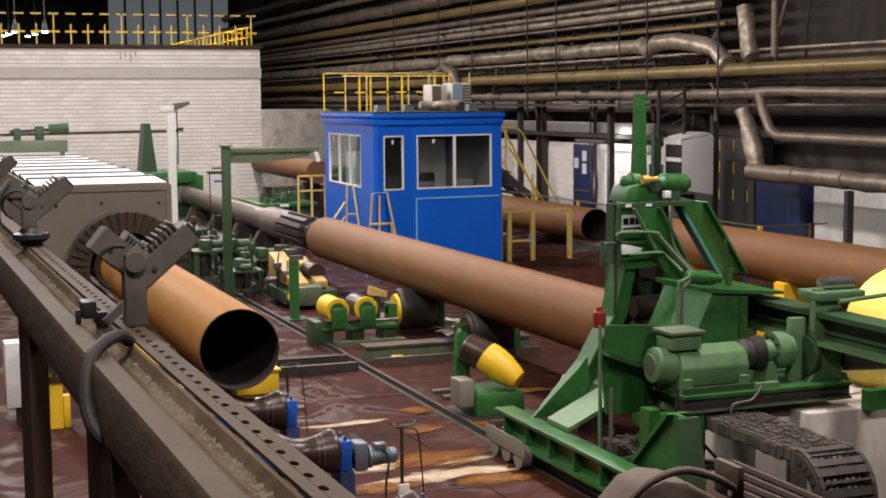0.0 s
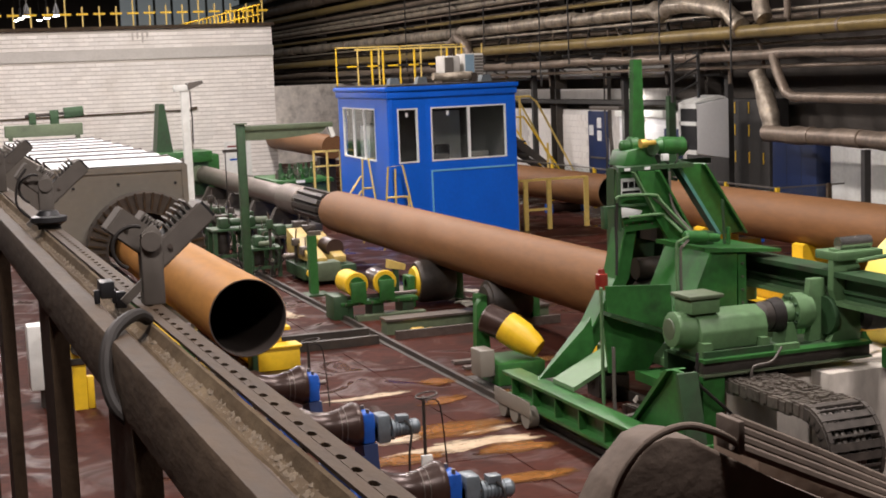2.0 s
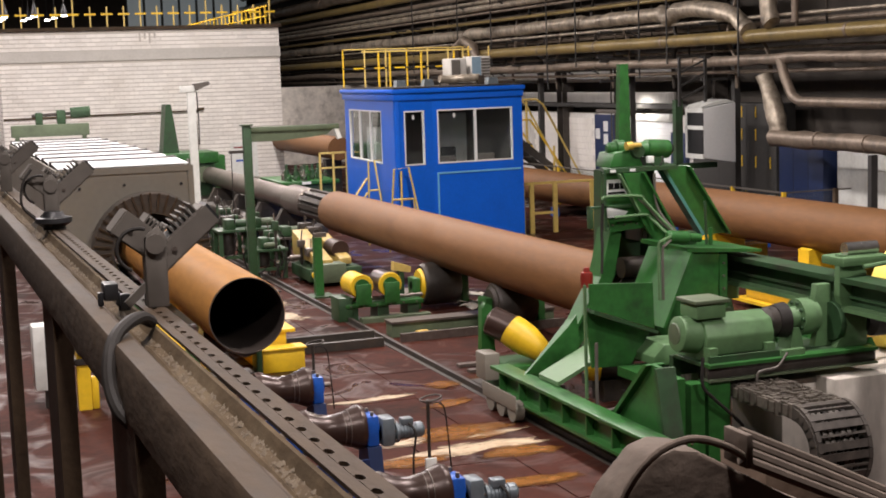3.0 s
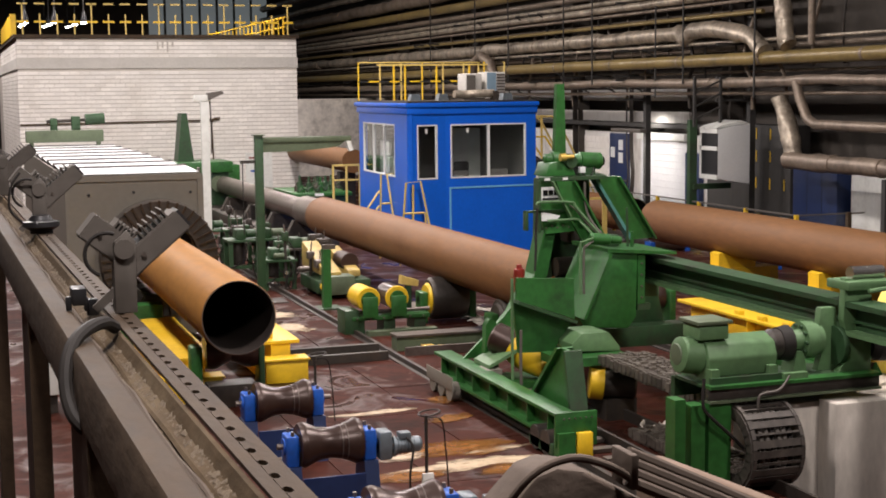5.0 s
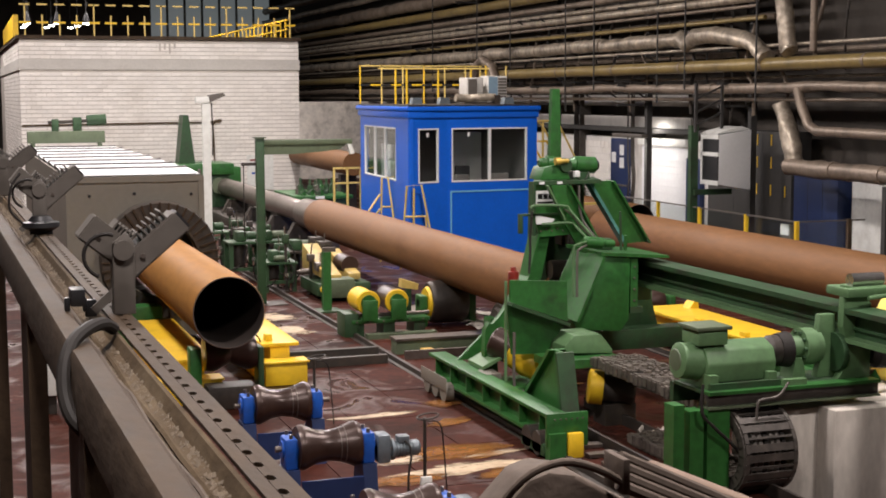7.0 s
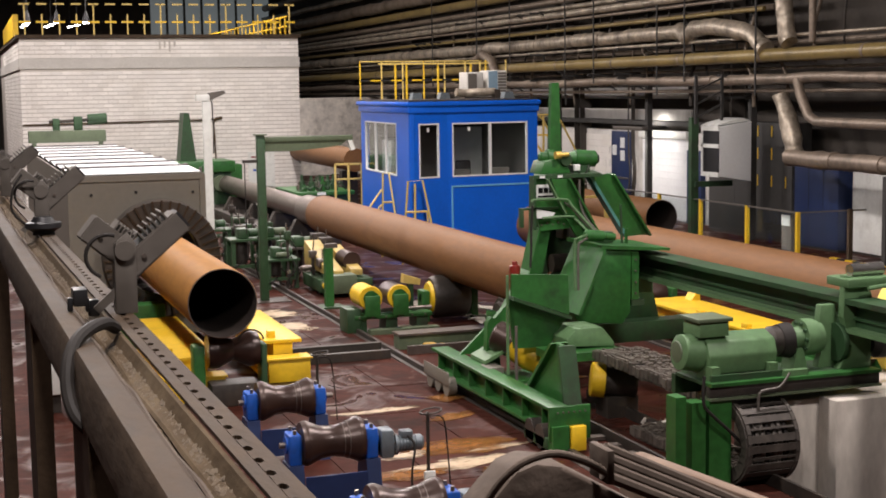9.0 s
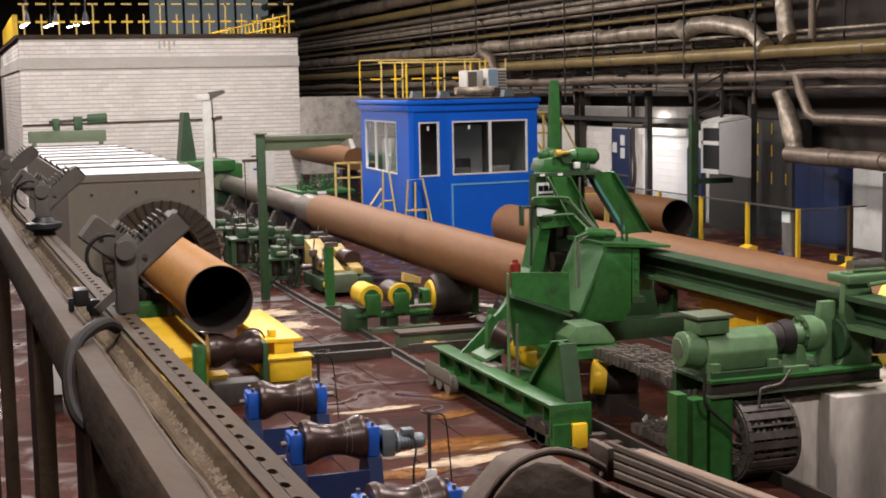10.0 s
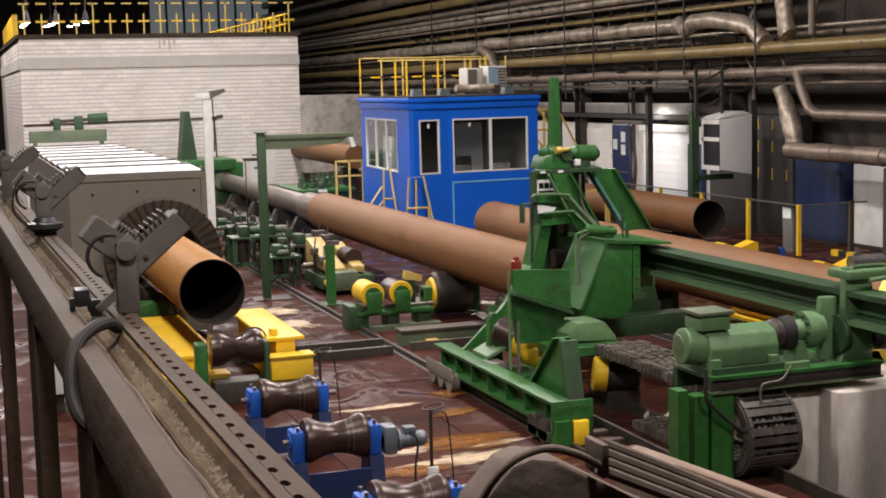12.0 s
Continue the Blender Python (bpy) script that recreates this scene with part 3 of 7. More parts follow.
# ---- sound box around the line ----
def build_line_box():
    y0, y1, x0, x1, zt = 28.0, 43.4, 2.14, 4.72, 3.3
    ob = thing("inspection_box", ((x0 + x1) / 2, y0, 0), "grey-beige sheet steel box with a pipe port and white slatted top", "machine housing")
    cx, cz = 3.84, 1.68
    # front with a round port
    bm = B()
    n = 48
    inner = [(cx + 0.72 * math.cos(2 * math.pi * i / n), cz + 0.72 * math.sin(2 * math.pi * i / n)) for i in range(n)]

    def edge(i):
        a = 2 * math.pi * i / n
        dx, dz = math.cos(a), math.sin(a)
        ks = [((x1 if dx > 0 else x0) - cx) / dx if abs(dx) > 1e-6 else 99, ((zt if dz > 0 else 0.15) - cz) / dz if abs(dz) > 1e-6 else 99]
        k = min(ks)
        return (cx + dx * k, cz + dz * k)
    for y, flip in ((y0, 1), (y0 + 0.06, -1)):
        vi = [bm.verts.new((p[0], y, p[1])) for p in inner]
        vo = [bm.verts.new((*[edge(i)[0]], y, edge(i)[1])) for i in range(n)]
        for i in range(n):
            bm.faces.new((vi[i], vi[(i + 1) % n], vo[(i + 1) % n], vo[i]))
    part("front_panel", bm, M_BOXGREY, ob)
    part("side_panel", boxes((x0, x0 + 0.05, y0 + 0.065, y1, 0.15, zt)), M_BOXGREY, ob)
    part("side_panel", boxes((x1 - 0.05, x1, y0 + 0.065, y1, 0.15, zt)), M_BOXGREY, ob)
    part("back_panel", boxes((x0 + 0.05, x1 - 0.05, y1 - 0.05, y1, 0.15, zt)), M_BOXGREY, ob)
    part("corner_post", boxes((x0 - 0.03, x0 + 0.05, y0 - 0.03, y0 - 0.002, 0, zt)), M_BOXGREY, ob)
    part("corner_post", boxes((x1 - 0.08, x1 + 0.03, y0 - 0.03, y0 - 0.002, 0, zt)), M_BOXGREY, ob)
    part("top_edge", boxes((x0, x1, y0 - 0.04, y0 - 0.002, zt - 0.1, zt + 0.02)), M_BOXGREY, ob)
    # Black sheet below the panels, there to darken the gaps.
    part("inner_roof", boxes((x0 + 0.05, x1 - 0.05, y0 + 0.07, y1 - 0.06, zt - 0.3, zt - 0.25)), M_BLACK, ob)
    # long white roof panels, each tilted up towards the back; dark bars stand for the shaded gaps between
    for i in range(8):
        y = y0 + 0.1 + i * 1.9
        part("roof_slat", prism(B(), [(y, zt + 0.03), (y + 1.5, zt + 0.075), (y + 1.5, zt + 0.09), (y, zt + 0.045)], "x", x0 + 0.04, x1 - 0.03), M_SLAT, ob)
        part("slat_frame", boxes((x0 + 0.03, x1 - 0.02, y + 1.52, y + 1.86, zt - 0.04, zt + 0.11)), M_DARK, ob, "dark bar that stands for the shade between the roof panels")
        part("side_clip", boxes((x1 - 0.03, x1 + 0.02, y + 0.1, y + 0.22, zt + 0.0, zt + 0.11)), M_BRACKET, ob)
    # toothed ring round the port
    ring = B()
    prof = [(0, 0.74), (0, 1.12), (0.5, 1.15), (1, 1.15), (1, 0.74)]
    lathe(ring, (cx, y0 - 0.28, cz), (cx, y0 - 0.01, cz), prof, 48, caps=False)
    part("port_ring", ring, M_DARK, ob, "dark brown ring round the pipe port")
    for k in range(40):
        a = math.pi * 2 * k / 40
        c, sn = math.cos(a), math.sin(a)
        part("ring_fin", strut(B(), (cx + c * 0.8, y0 - 0.31, cz + sn * 0.8), (cx + c * 1.14, y0 - 0.31, cz + sn * 1.14), 0.035, 0.05), M_GIRDER, ob)
    for px, pz in ((2.55, 2.95), (3.4, 2.98), (4.5, 2.95), (4.55, 2.3)):
        part("bolt", rod(B(), (px, y0 - 0.03, pz), (px, y0, pz), 0.03, 8), M_BLACK, ob)
    # hoist unit seen above the far end of the top
    h = thing("hoist_bridge", (3.3, 43.0, 0), "grey-green bridge with motor and shaft over the box end", "hoist")
    part("leg", boxes((2.3, 2.42, 42.9, 43.1, 0, 3.75)), M_GREEN_G, h)
    part("leg", boxes((4.2, 4.32, 42.9, 43.1, 0, 3.75)), M_GREEN_G, h)
    part("beam", boxes((2.2, 4.4, 42.85, 43.15, 3.5, 3.85), bevel=0.02), M_GREEN_G, h)
    part("shaft", rod(B(), (2.8, 43, 4.1), (4.3, 43, 4.16), 0.05, 10), M_DARK, h)
    part("motor", rod(B(), (3.9, 43, 4.15), (4.45, 43, 4.18), 0.16, 14), M_GREEN_D, h)
    part("bearing", boxes((2.9, 3.1, 42.9, 43.1, 3.85, 4.2), bevel=0.02), M_GREEN_D, h)
    part("bearing", boxes((3.5, 3.75, 42.9, 43.1, 3.85, 4.25), bevel=0.02), M_GREEN_D, h)


# ---- pipes ----
PR = 0.54


def steel_pipe(name, x, z, y0, length, mat, label):
    ob = thing(name, (x, y0, z - PR), label, "steel pipe", "large steel pipes")
    n = 64
    body = lathe(B(), (x, y0, z), (x, y0 + length, z), [(0, PR - 0.006), (0.0006, PR), (0.9994, PR), (1, PR - 0.006)], n, caps=False)
    part("pipe_shell", body, mat, ob)
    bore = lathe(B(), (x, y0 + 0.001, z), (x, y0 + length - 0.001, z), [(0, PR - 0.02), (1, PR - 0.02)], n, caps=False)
    part("bore", bore, M_PIPE_IN, ob, "bore with its inner shade in the colour")
    for s in (0, length):
        rim = B()
        a = [rim.verts.new(q) for q in ring_of(Vector((x, y0 + s, z)), Vector((1, 0, 0)), Vector((0, 0, 1)), PR - 0.006, n)]
        b = [rim.verts.new(q) for q in ring_of(Vector((x, y0 + s, z)), Vector((1, 0, 0)), Vector((0, 0, 1)), PR - 0.02, n)]
        for i in range(n):
            rim.faces.new((a[i], a[(i + 1) % n], b[(i + 1) % n], b[i]))
        part("rim", rim, M_STEEL, ob, "bevelled grey rim")
    return ob


PIPE_LEFT = steel_pipe("steel_pipe", 3.84, 1.68, 18.14, 20.0, M_PIPE_HOT, "orange-brown large steel pipe on the roller line, open end dark")
PIPE_MID = steel_pipe("steel_pipe", 10.16, 1.34, 18.6, 17.4, M_PIPE, "brown large steel pipe pushed onto the expander bar")
PIPE_FRONT = steel_pipe("steel_pipe", 17.7, 1.4, 15.8, 17.7, M_PIPE, "brown large steel pipe on the yellow transfer beams")
PIPE_FAR = steel_pipe("steel_pipe", 20.4, 0.9, 40.4, 17.7, M_PIPE, "brown large steel pipe rolling along the fence, open end dark")


# ---- expander bar and its bed ----
def build_expander():
    e = thing("expander", (10.16, 40, 0), "dark steel expander bar with ribbed head above a green bed", "machine")
    x, z = 10.16, 1.34
    part("bar", lathe(B(), (x, 41.5, z), (x, 57.5, z), [(0, 0.33), (1, 0.33)], 32), M_STEEL, e, "long grey steel bar")
    part("collar", lathe(B(), (x, 39.6, z), (x, 41.9, z), [(0, 0.4), (0.02, 0.44), (0.9, 0.44), (1, 0.34)], 32), M_STEEL, e, "thick grey collar")
    part("head_core", lathe(B(), (x, 36.8, z), (x, 39.6, z), [(0, 0.3), (1, 0.36)], 32), M_DARK, e)
    for i in range(12):
        a = 2 * math.pi * i / 12
        c, s = math.cos(a), math.sin(a)
        part("expander_segment", strut(B(), (x + c * 0.38, 37.0, z + s * 0.38), (x + c * 0.38, 39.5, z + s * 0.38), 0.13, 0.14, (c, 0, s)), M_DARK, e)
    part("bed", boxes((9.3, 11.0, 41, 57, 0.15, 0.55), bevel=0.03), M_DARK, e)
    for y in (41.5, 44.5, 48, 52):
        part("bed_foot", boxes((9.2, 11.1, y, y + 0.5, 0, 0.15)), M_DARK, e)
        part("bar_cradle", prism(B(), [(9.5, 0.55), (10.82, 0.55), (10.55, 1.05), (10.16, 1.0), (9.77, 1.05)], "y", y + 0.1, y + 0.4), M_DARK, e)
    part("head_stock", boxes((9.2, 11.2, 57, 59, 0.5, 2.0), bevel=0.05), M_GREEN, e)
    # valves and small drives along the near side of the bed
    rng = random.Random(3)
    for i in range(34):
        y = 33.2 + i * 0.36 + rng.random() * 0.2
        xx = 7.6 + rng.random() * 1.5
        h = 0.3 + rng.random() * 0.95
        w = 0.07 + rng.random() * 0.1
        m = rng.choice((M_GREEN_D, M_GREEN_G, M_DARK, M_DARK, M_DARK, M_STEEL))
        u = thing("valve_unit", (xx, y, 0), "small oily dark green valve block on a post", "valve", "valve units beside the bar")
        part("foot", boxes((xx - 0.09, xx + 0.09, y - 0.09, y + 0.09, 0, 0.04)), M_DARK, u)
        part("post", boxes((xx - 0.03, xx + 0.03, y - 0.03, y + 0.03, 0.04, h)), M_DARK if i % 2 else M_GREEN_D, u)
        part("block", boxes((xx - w, xx + w, y - w, y + w, h, h + 0.1 + rng.random() * 0.16), bevel=0.012), m, u)
        part("stem", rod(B(), (xx, y, h + 0.1), (xx + rng.uniform(-0.06, 0.06), y, h + 0.42), 0.018, 8), M_STEEL_B if i % 3 == 0 else M_STEEL, u)
        if i % 2:
            part("cylinder", lathe(B(), (xx - w - 0.22, y, h * 0.7), (xx + 0.05, y + 0.05, h * 0.7), [(0, 0.04), (0.1, 0.07), (0.8, 0.07), (0.85, 0.04), (1, 0.04)], 12), rng.choice((M_GREEN_D, M_STEEL, M_GREEN_G)), u)
        else:
            part("handwheel", tube(B(), [(xx + 0.1 * math.cos(a * math.pi / 6), y - w - 0.05, h + 0.06 + 0.1 * math.sin(a * math.pi / 6)) for a in range(13)], 0.012, 6), M_DARK, u)
        part("hose", tube(B(), [(xx + w, y, h), (xx + w + 0.14, y - 0.05, h * 0.8), (xx + w + 0.16, y - 0.1, h * 0.4), (xx + w + 0.05, y - 0.1, 0.02)], 0.016, 6), M_RUBBER, u)


def build_left_bed_machines():
    # green frames between the gantry and the bar
    g = thing("pipe_lifter", (8.9, 34.0, 0), "yellow and grey-green pipe lifting table with oily arms", "lifter")
    part("base", boxes((8.2, 9.5, 32.6, 34.4, 0.1, 0.4), bevel=0.02), M_GREEN_D, g)
    part("arm", prism(B(), [(34.8, 1.15), (32.5, 0.62), (32.5, 0.5), (34.8, 0.55)], "x", 8.35, 8.75, bevel=0.01), M_YELLOW_D, g, "yellow sloping arm")
    part("arm", prism(B(), [(34.8, 1.0), (32.8, 0.6), (32.8, 0.45), (34.8, 0.5)], "x", 9.0, 9.3, bevel=0.01), M_YELLOW_D, g, "yellow sloping arm")
    part("block", boxes((8.3, 9.0, 32.2, 32.75, 0.1, 0.55), bevel=0.03), M_GREEN_G, g)
    part("roller", rod(B(), (9.15, 33.2, 0.75), (9.15, 34.0, 0.75), 0.22, 18), M_ROLL, g)
    part("wheel", rod(B(), (8.25, 32.15, 0.32), (8.25, 32.25, 0.32), 0.1, 14), M_YELLOW, g)
    p = thing("green_post", (8.0, 31.0, 0), "short dark green post with a small valve on top", "post")
    part("column", boxes((7.9, 8.08, 30.9, 31.1, 0.03, 1.35)), M_GREEN, p)
    part("foot", boxes((7.7, 8.3, 30.7, 31.3, 0, 0.03)), M_GREEN_D, p)
    part("valve", boxes((7.9, 8.2, 30.95, 31.05, 1.35, 1.45)), M_STEEL, p)
    for k, (x, y, h, w, m) in enumerate(((7.3, 37, 1.0, 0.8, M_GREEN_D), (8.2, 38, 0.9, 0.9, M_GREEN_D), (7.0, 40, 1.0, 0.7, M_GREEN_D), (8.6, 36.2, 0.8, 0.8, M_DARK), (7.7, 34.8, 0.7, 0.7, M_GREEN_D))):
        c = thing("drive_stand", (x, y, 0), "oily dark green open machine stand with hoses beside the bar", "machine", "machine stands")
        for sx in (-1, 1):
            for sy in (-1, 1):
                part("leg", boxes((x + sx * w / 2 - 0.05, x + sx * w / 2 + 0.05, y + sy * 0.36 - 0.05, y + sy * 0.36 + 0.05, 0, h)), M_GREEN_D, c)
        part("tie", boxes((x - w / 2 + 0.05, x + w / 2 - 0.05, y - 0.4, y - 0.34, h * 0.3, h * 0.3 + 0.08)), m, c)
        part("top_plate", boxes((x - w / 2 - 0.08, x + w / 2 + 0.08, y - 0.46, y + 0.46, h, h + 0.05)), m, c)
        part("gear_case", boxes((x - w * 0.3, x + w * 0.05, y - 0.25, y + 0.2, h + 0.05, h + 0.32), bevel=0.04), M_GREEN_D, c)
        part("motor", lathe(B(), (x + w * 0.05, y - 0.05, h + 0.19), (x + w * 0.45, y - 0.05, h + 0.19), [(0, 0.08), (0.1, 0.11), (0.9, 0.11), (1, 0.08)], 16), M_GREEN_G if k % 2 else M_GREEN_D, c)
        part("tank", lathe(B(), (x - w * 0.2, y, h * 0.3 + 0.08), (x - w * 0.2, y, h - 0.01), [(0, 0.16), (0.1, 0.19), (0.9, 0.19), (1, 0.16)], 16), M_DARK, c)
        part("hose", tube(B(), arc((x - w / 2 - 0.02, y - 0.43, h * 0.6), 0.25, 200, 340, 8, "xz"), 0.02, 6), M_RUBBER, c)
        part("hose", tube(B(), [(x + w * 0.3, y - 0.4, h + 0.1), (x + w * 0.45, y - 0.5, h * 0.7), (x + w * 0.2, y - 0.48, h * 0.4), (x + w * 0.3, y - 0.45, 0.02)], 0.018, 6), M_RUBBER, c)
        part("gauge", rod(B(), (x + w * 0.2, y - 0.5, h * 0.62), (x + w * 0.2, y - 0.46, h * 0.62), 0.05, 12), M_STEEL_B, c, "small bright gauge")
    # low green machine bed behind the bar
    b = thing("green_machine_bed", (11.7, 46, 0), "long dark green machine bed with pumps and pipes on it", "machine")
    part("skid", boxes((10.8, 12.8, 45.9, 49.1, 0, 0.2)), M_DARK, b)
    part("bed", boxes((10.9, 12.7, 46, 49, 0.2, 1.42), bevel=0.04), M_GREEN_D, b)
    part("deck", boxes((10.8, 12.8, 45.9, 49.1, 1.42, 1.55), bevel=0.02), M_GREEN, b)
    rng = random.Random(8)
    for i in range(16):
        xx, yy, hh = 10.95 + rng.random() * 1.7, 46.1 + rng.random() * 0.9, 1.55 + 0.12 + rng.random() * 0.45
        part("pump", lathe(B(), (xx, yy, 1.55), (xx, yy, hh), [(0, 0.09), (0.6, 0.09), (0.65, 0.05), (1, 0.04)], 12), rng.choice((M_GREEN, M_GREEN_D, M_GREEN_D, M_STEEL)), b)
    for i in range(5):
        part("bed_pipe", tube(B(), [(10.95 + i * 0.3, 45.9, 1.6 + 0.05 * (i % 2)), (11.1 + i * 0.3, 45.88, 1.72 + 0.04 * i), (11.3 + i * 0.3, 45.9, 1.6)], 0.03, 8, False), M_GREEN_D, b)
    part("name_plate", boxes((11.5, 11.8, 45.87, 45.89, 1.44, 1.53)), M_WHITE, b)
    s = single("stacked_dark_pipe", lathe(B(), (14.0, 50, 2.36), (14.6, 72, 2.36), [(0, 0.43), (1, 0.43)], 28), M_PIPE, "brown steel pipe resting on the far cross bed", "steel pipe")
    st = thing("pipe_rest", (13.6, 52, 0), "dark steel trestle under the far pipe", "trestle")
    part("post", boxes((13.75, 14.35, 51, 51.4, 0, 1.93)), M_DARK, st)
    part("post", boxes((14.1, 14.7, 64, 64.4, 0, 1.93)), M_DARK, st)
    part("tie", boxes((14.15, 14.3, 51.4, 64, 0.6, 0.8)), M_DARK, st)


def build_gantry():
    g = thing("gantry_crane", (6.83, 32.55, 0), "green jib frame with a round-edged post and grey-green arm", "jib crane")
    part("post", boxes((6.74, 6.93, 32.46, 32.64, 0.02, 3.88), bevel=0.015), M_GREEN_D, g)
    part("post_cap", boxes((6.7, 6.97, 32.42, 32.68, 3.88, 3.91)), M_GREEN_G, g)
    part("foot", boxes((6.5, 7.4, 32.2, 32.9, 0, 0.02)), M_DARK, g)
    part("arm", boxes((6.93, 9.05, 32.5, 32.6, 3.72, 3.84), bevel=0.01), M_GREEN_G, g)
    part("arm_web", prism(B(), [(6.93, 3.72), (8.9, 3.72), (8.75, 3.6), (8.3, 3.55), (7.6, 3.5), (6.93, 3.5)], "y", 32.53, 32.57), M_GREEN_G, g)
    part("end_lamp", prism(B(), [(8.92, 3.72), (9.02, 3.72), (9.1, 3.5), (9.0, 3.48)], "y", 32.48, 32.62), M_CREAM, g, "pale lamp head")
    part("hanging_line", rod(B(), (6.45, 32.55, 3.3), (6.45, 32.55, 1.6), 0.012, 6), M_RUBBER, g)
    part("side_valve", boxes((6.4, 6.74, 32.5, 32.6, 3.25, 3.32)), M_DARK, g)
    p = thing("lamp_post", (6.0, 35.0, 0), "cream square post with a flat floodlight head", "lamp post")
    part("post", boxes((5.94, 6.13, 34.95, 35.1, 0, 4.68)), M_CREAM, p)
    part("arm", boxes((5.78, 6.2, 34.93, 35.12, 4.68, 4.84), bevel=0.01), M_CREAM, p)
    part("floodlight", prism(B(), [(6.12, 4.7), (6.5, 4.86), (6.46, 4.93), (6.1, 4.88)], "y", 34.9, 35.15), M_BRACKET, p, "grey floodlight head")
    part("cable", tube(B(), [(6.17, 35, 4.7), (6.19, 35, 4.0), (6.18, 35, 3.4)], 0.015, 6), M_RUBBER, p)
    PUSH[0] = 1.44
    w = thing("green_mill_stand", (6.0, 39, 0), "dark green mill stand with a wedge-shaped top", "machine")
    part("body", boxes((5.3, 7.2, 38.2, 39.6, 0, 2.75), bevel=0.04), M_GREEN_D, w)
    part("top_beam", boxes((5.2, 7.3, 38.1, 39.7, 2.75, 3.05), bevel=0.02), M_GREEN, w)
    part("wedge", prism(B(), [(5.88, 3.05), (6.32, 3.05), (6.16, 4.35), (6.02, 4.35)], "y", 38.5, 39.2), M_GREEN_D, w)
    part("bearing", rod(B(), (6.9, 38.05, 2.45), (6.9, 38.2, 2.45), 0.22, 18), M_GREEN_G, w)
    PUSH[0] = 1.0


def roller_stand(y, x=3.96, z=0.88, colour=M_BLUE_R, drive=True):
    r = thing("roller_stand", (x, y, 0), "waisted brown steel roller in blue bearing blocks on a blue frame", "roller stand", "roller stands of the line")
    prof = [(0, 0.25), (0.06, 0.265), (0.1, 0.265), (0.3, 0.2), (0.5, 0.18), (0.7, 0.2), (0.9, 0.265), (0.94, 0.265), (1, 0.25)]
    part("roller", lathe(B(), (x - 0.37, y, z), (x + 0.37, y, z), prof, 32), M_ROLL, r, "worn brown waisted roller")
    for i in (0.66, 0.74):
        part("worn_band", lathe(B(), (x - 0.37 + 0.74 * i, y, z), (x - 0.37 + 0.74 * i + 0.01, y, z), [(0, 0.203 + (i - 0.66) * 0.25), (1, 0.204 + (i - 0.66) * 0.25)], 32), M_STEEL, r, "brighter steel band")
    part("shaft", rod(B(), (x - 0.62, y, z), (x + 0.66, y, z), 0.035, 12), M_STEEL, r)
    for s in (-1, 1):
        part("bearing_block", boxes((x + s * 0.46 - 0.075, x + s * 0.46 + 0.075, y - 0.15, y + 0.15, z - 0.22, z + 0.14), bevel=0.025), colour, r)
        part("bearing_cap", rod(B(), (x + s * 0.46 - 0.095, y, z), (x + s * 0.46 + 0.095, y, z), 0.1, 18), colour, r)
        for ky in (-0.11, 0.11):
            part("bolt", rod(B(), (x + s * 0.46, y + ky, z + 0.14), (x + s * 0.46, y + ky, z + 0.19), 0.022, 8), M_STEEL, r)
        part("pedestal", prism(B(), [(y - 0.3, 0.0), (y + 0.3, 0.0), (y + 0.18, z - 0.22), (y - 0.18, z - 0.22)], "x", x + s * 0.46 - 0.085, x + s * 0.46 + 0.085), M_NAVY, r)
    part("tie_plate", boxes((x - 0.37, x + 0.37, y - 0.26, y - 0.22, 0.1, z - 0.34)), M_NAVY, r, "dark blue plate")
    if drive:
        xm = x - 0.09
        part("motor", rod(B(), (xm + 0.66, y - 0.05, z - 0.1), (xm + 1.1, y - 0.05, z - 0.1), 0.085, 16), M_MOTOR, r, "grey-blue geared motor")
        part("gearbox", boxes((xm + 0.66, xm + 0.82, y - 0.16, y + 0.1, z - 0.24, z + 0.1), bevel=0.03), M_MOTOR, r, "grey-blue gear case")
        for ky in (-0.12, -0.03, 0.06):
            for kz in (-0.18, -0.07, 0.04):
                part("case_bolt", rod(B(), (xm + 0.82, y + ky, z + kz), (xm + 0.84, y + ky, z + kz), 0.016, 6), M_STEEL, r)
        part("gear_flange", rod(B(), (xm + 0.84, y - 0.05, z - 0.1), (xm + 0.87, y - 0.05, z - 0.1), 0.13, 18), M_MOTOR, r)
        part("fan_cover", lathe(B(), (xm + 1.1, y - 0.05, z - 0.1), (xm + 1.2, y - 0.05, z - 0.1), [(0, 0.095), (0.7, 0.095), (1, 0.07)], 16), M_MOTOR, r)
        part("terminal_box", boxes((xm + 0.92, xm + 1.06, y - 0.12, y + 0.02, z - 0.02, z + 0.06), bevel=0.01), M_MOTOR, r)
        part("lead", tube(B(), [(xm + 1.0, y - 0.12, z), (xm + 1.05, y - 0.22, z - 0.1), (xm + 1.0, y - 0.25, z - 0.4), (xm + 1.0, y - 0.25, 0.03)], 0.014, 6), M_RUBBER, r)
        for k in range(5):
            part("cooling_fin", rod(B(), (xm + 0.9 + k * 0.04, y - 0.05, z - 0.1), (xm + 0.915 + k * 0.04, y - 0.05, z - 0.1), 0.1, 16), M_MOTOR, r)
    return r


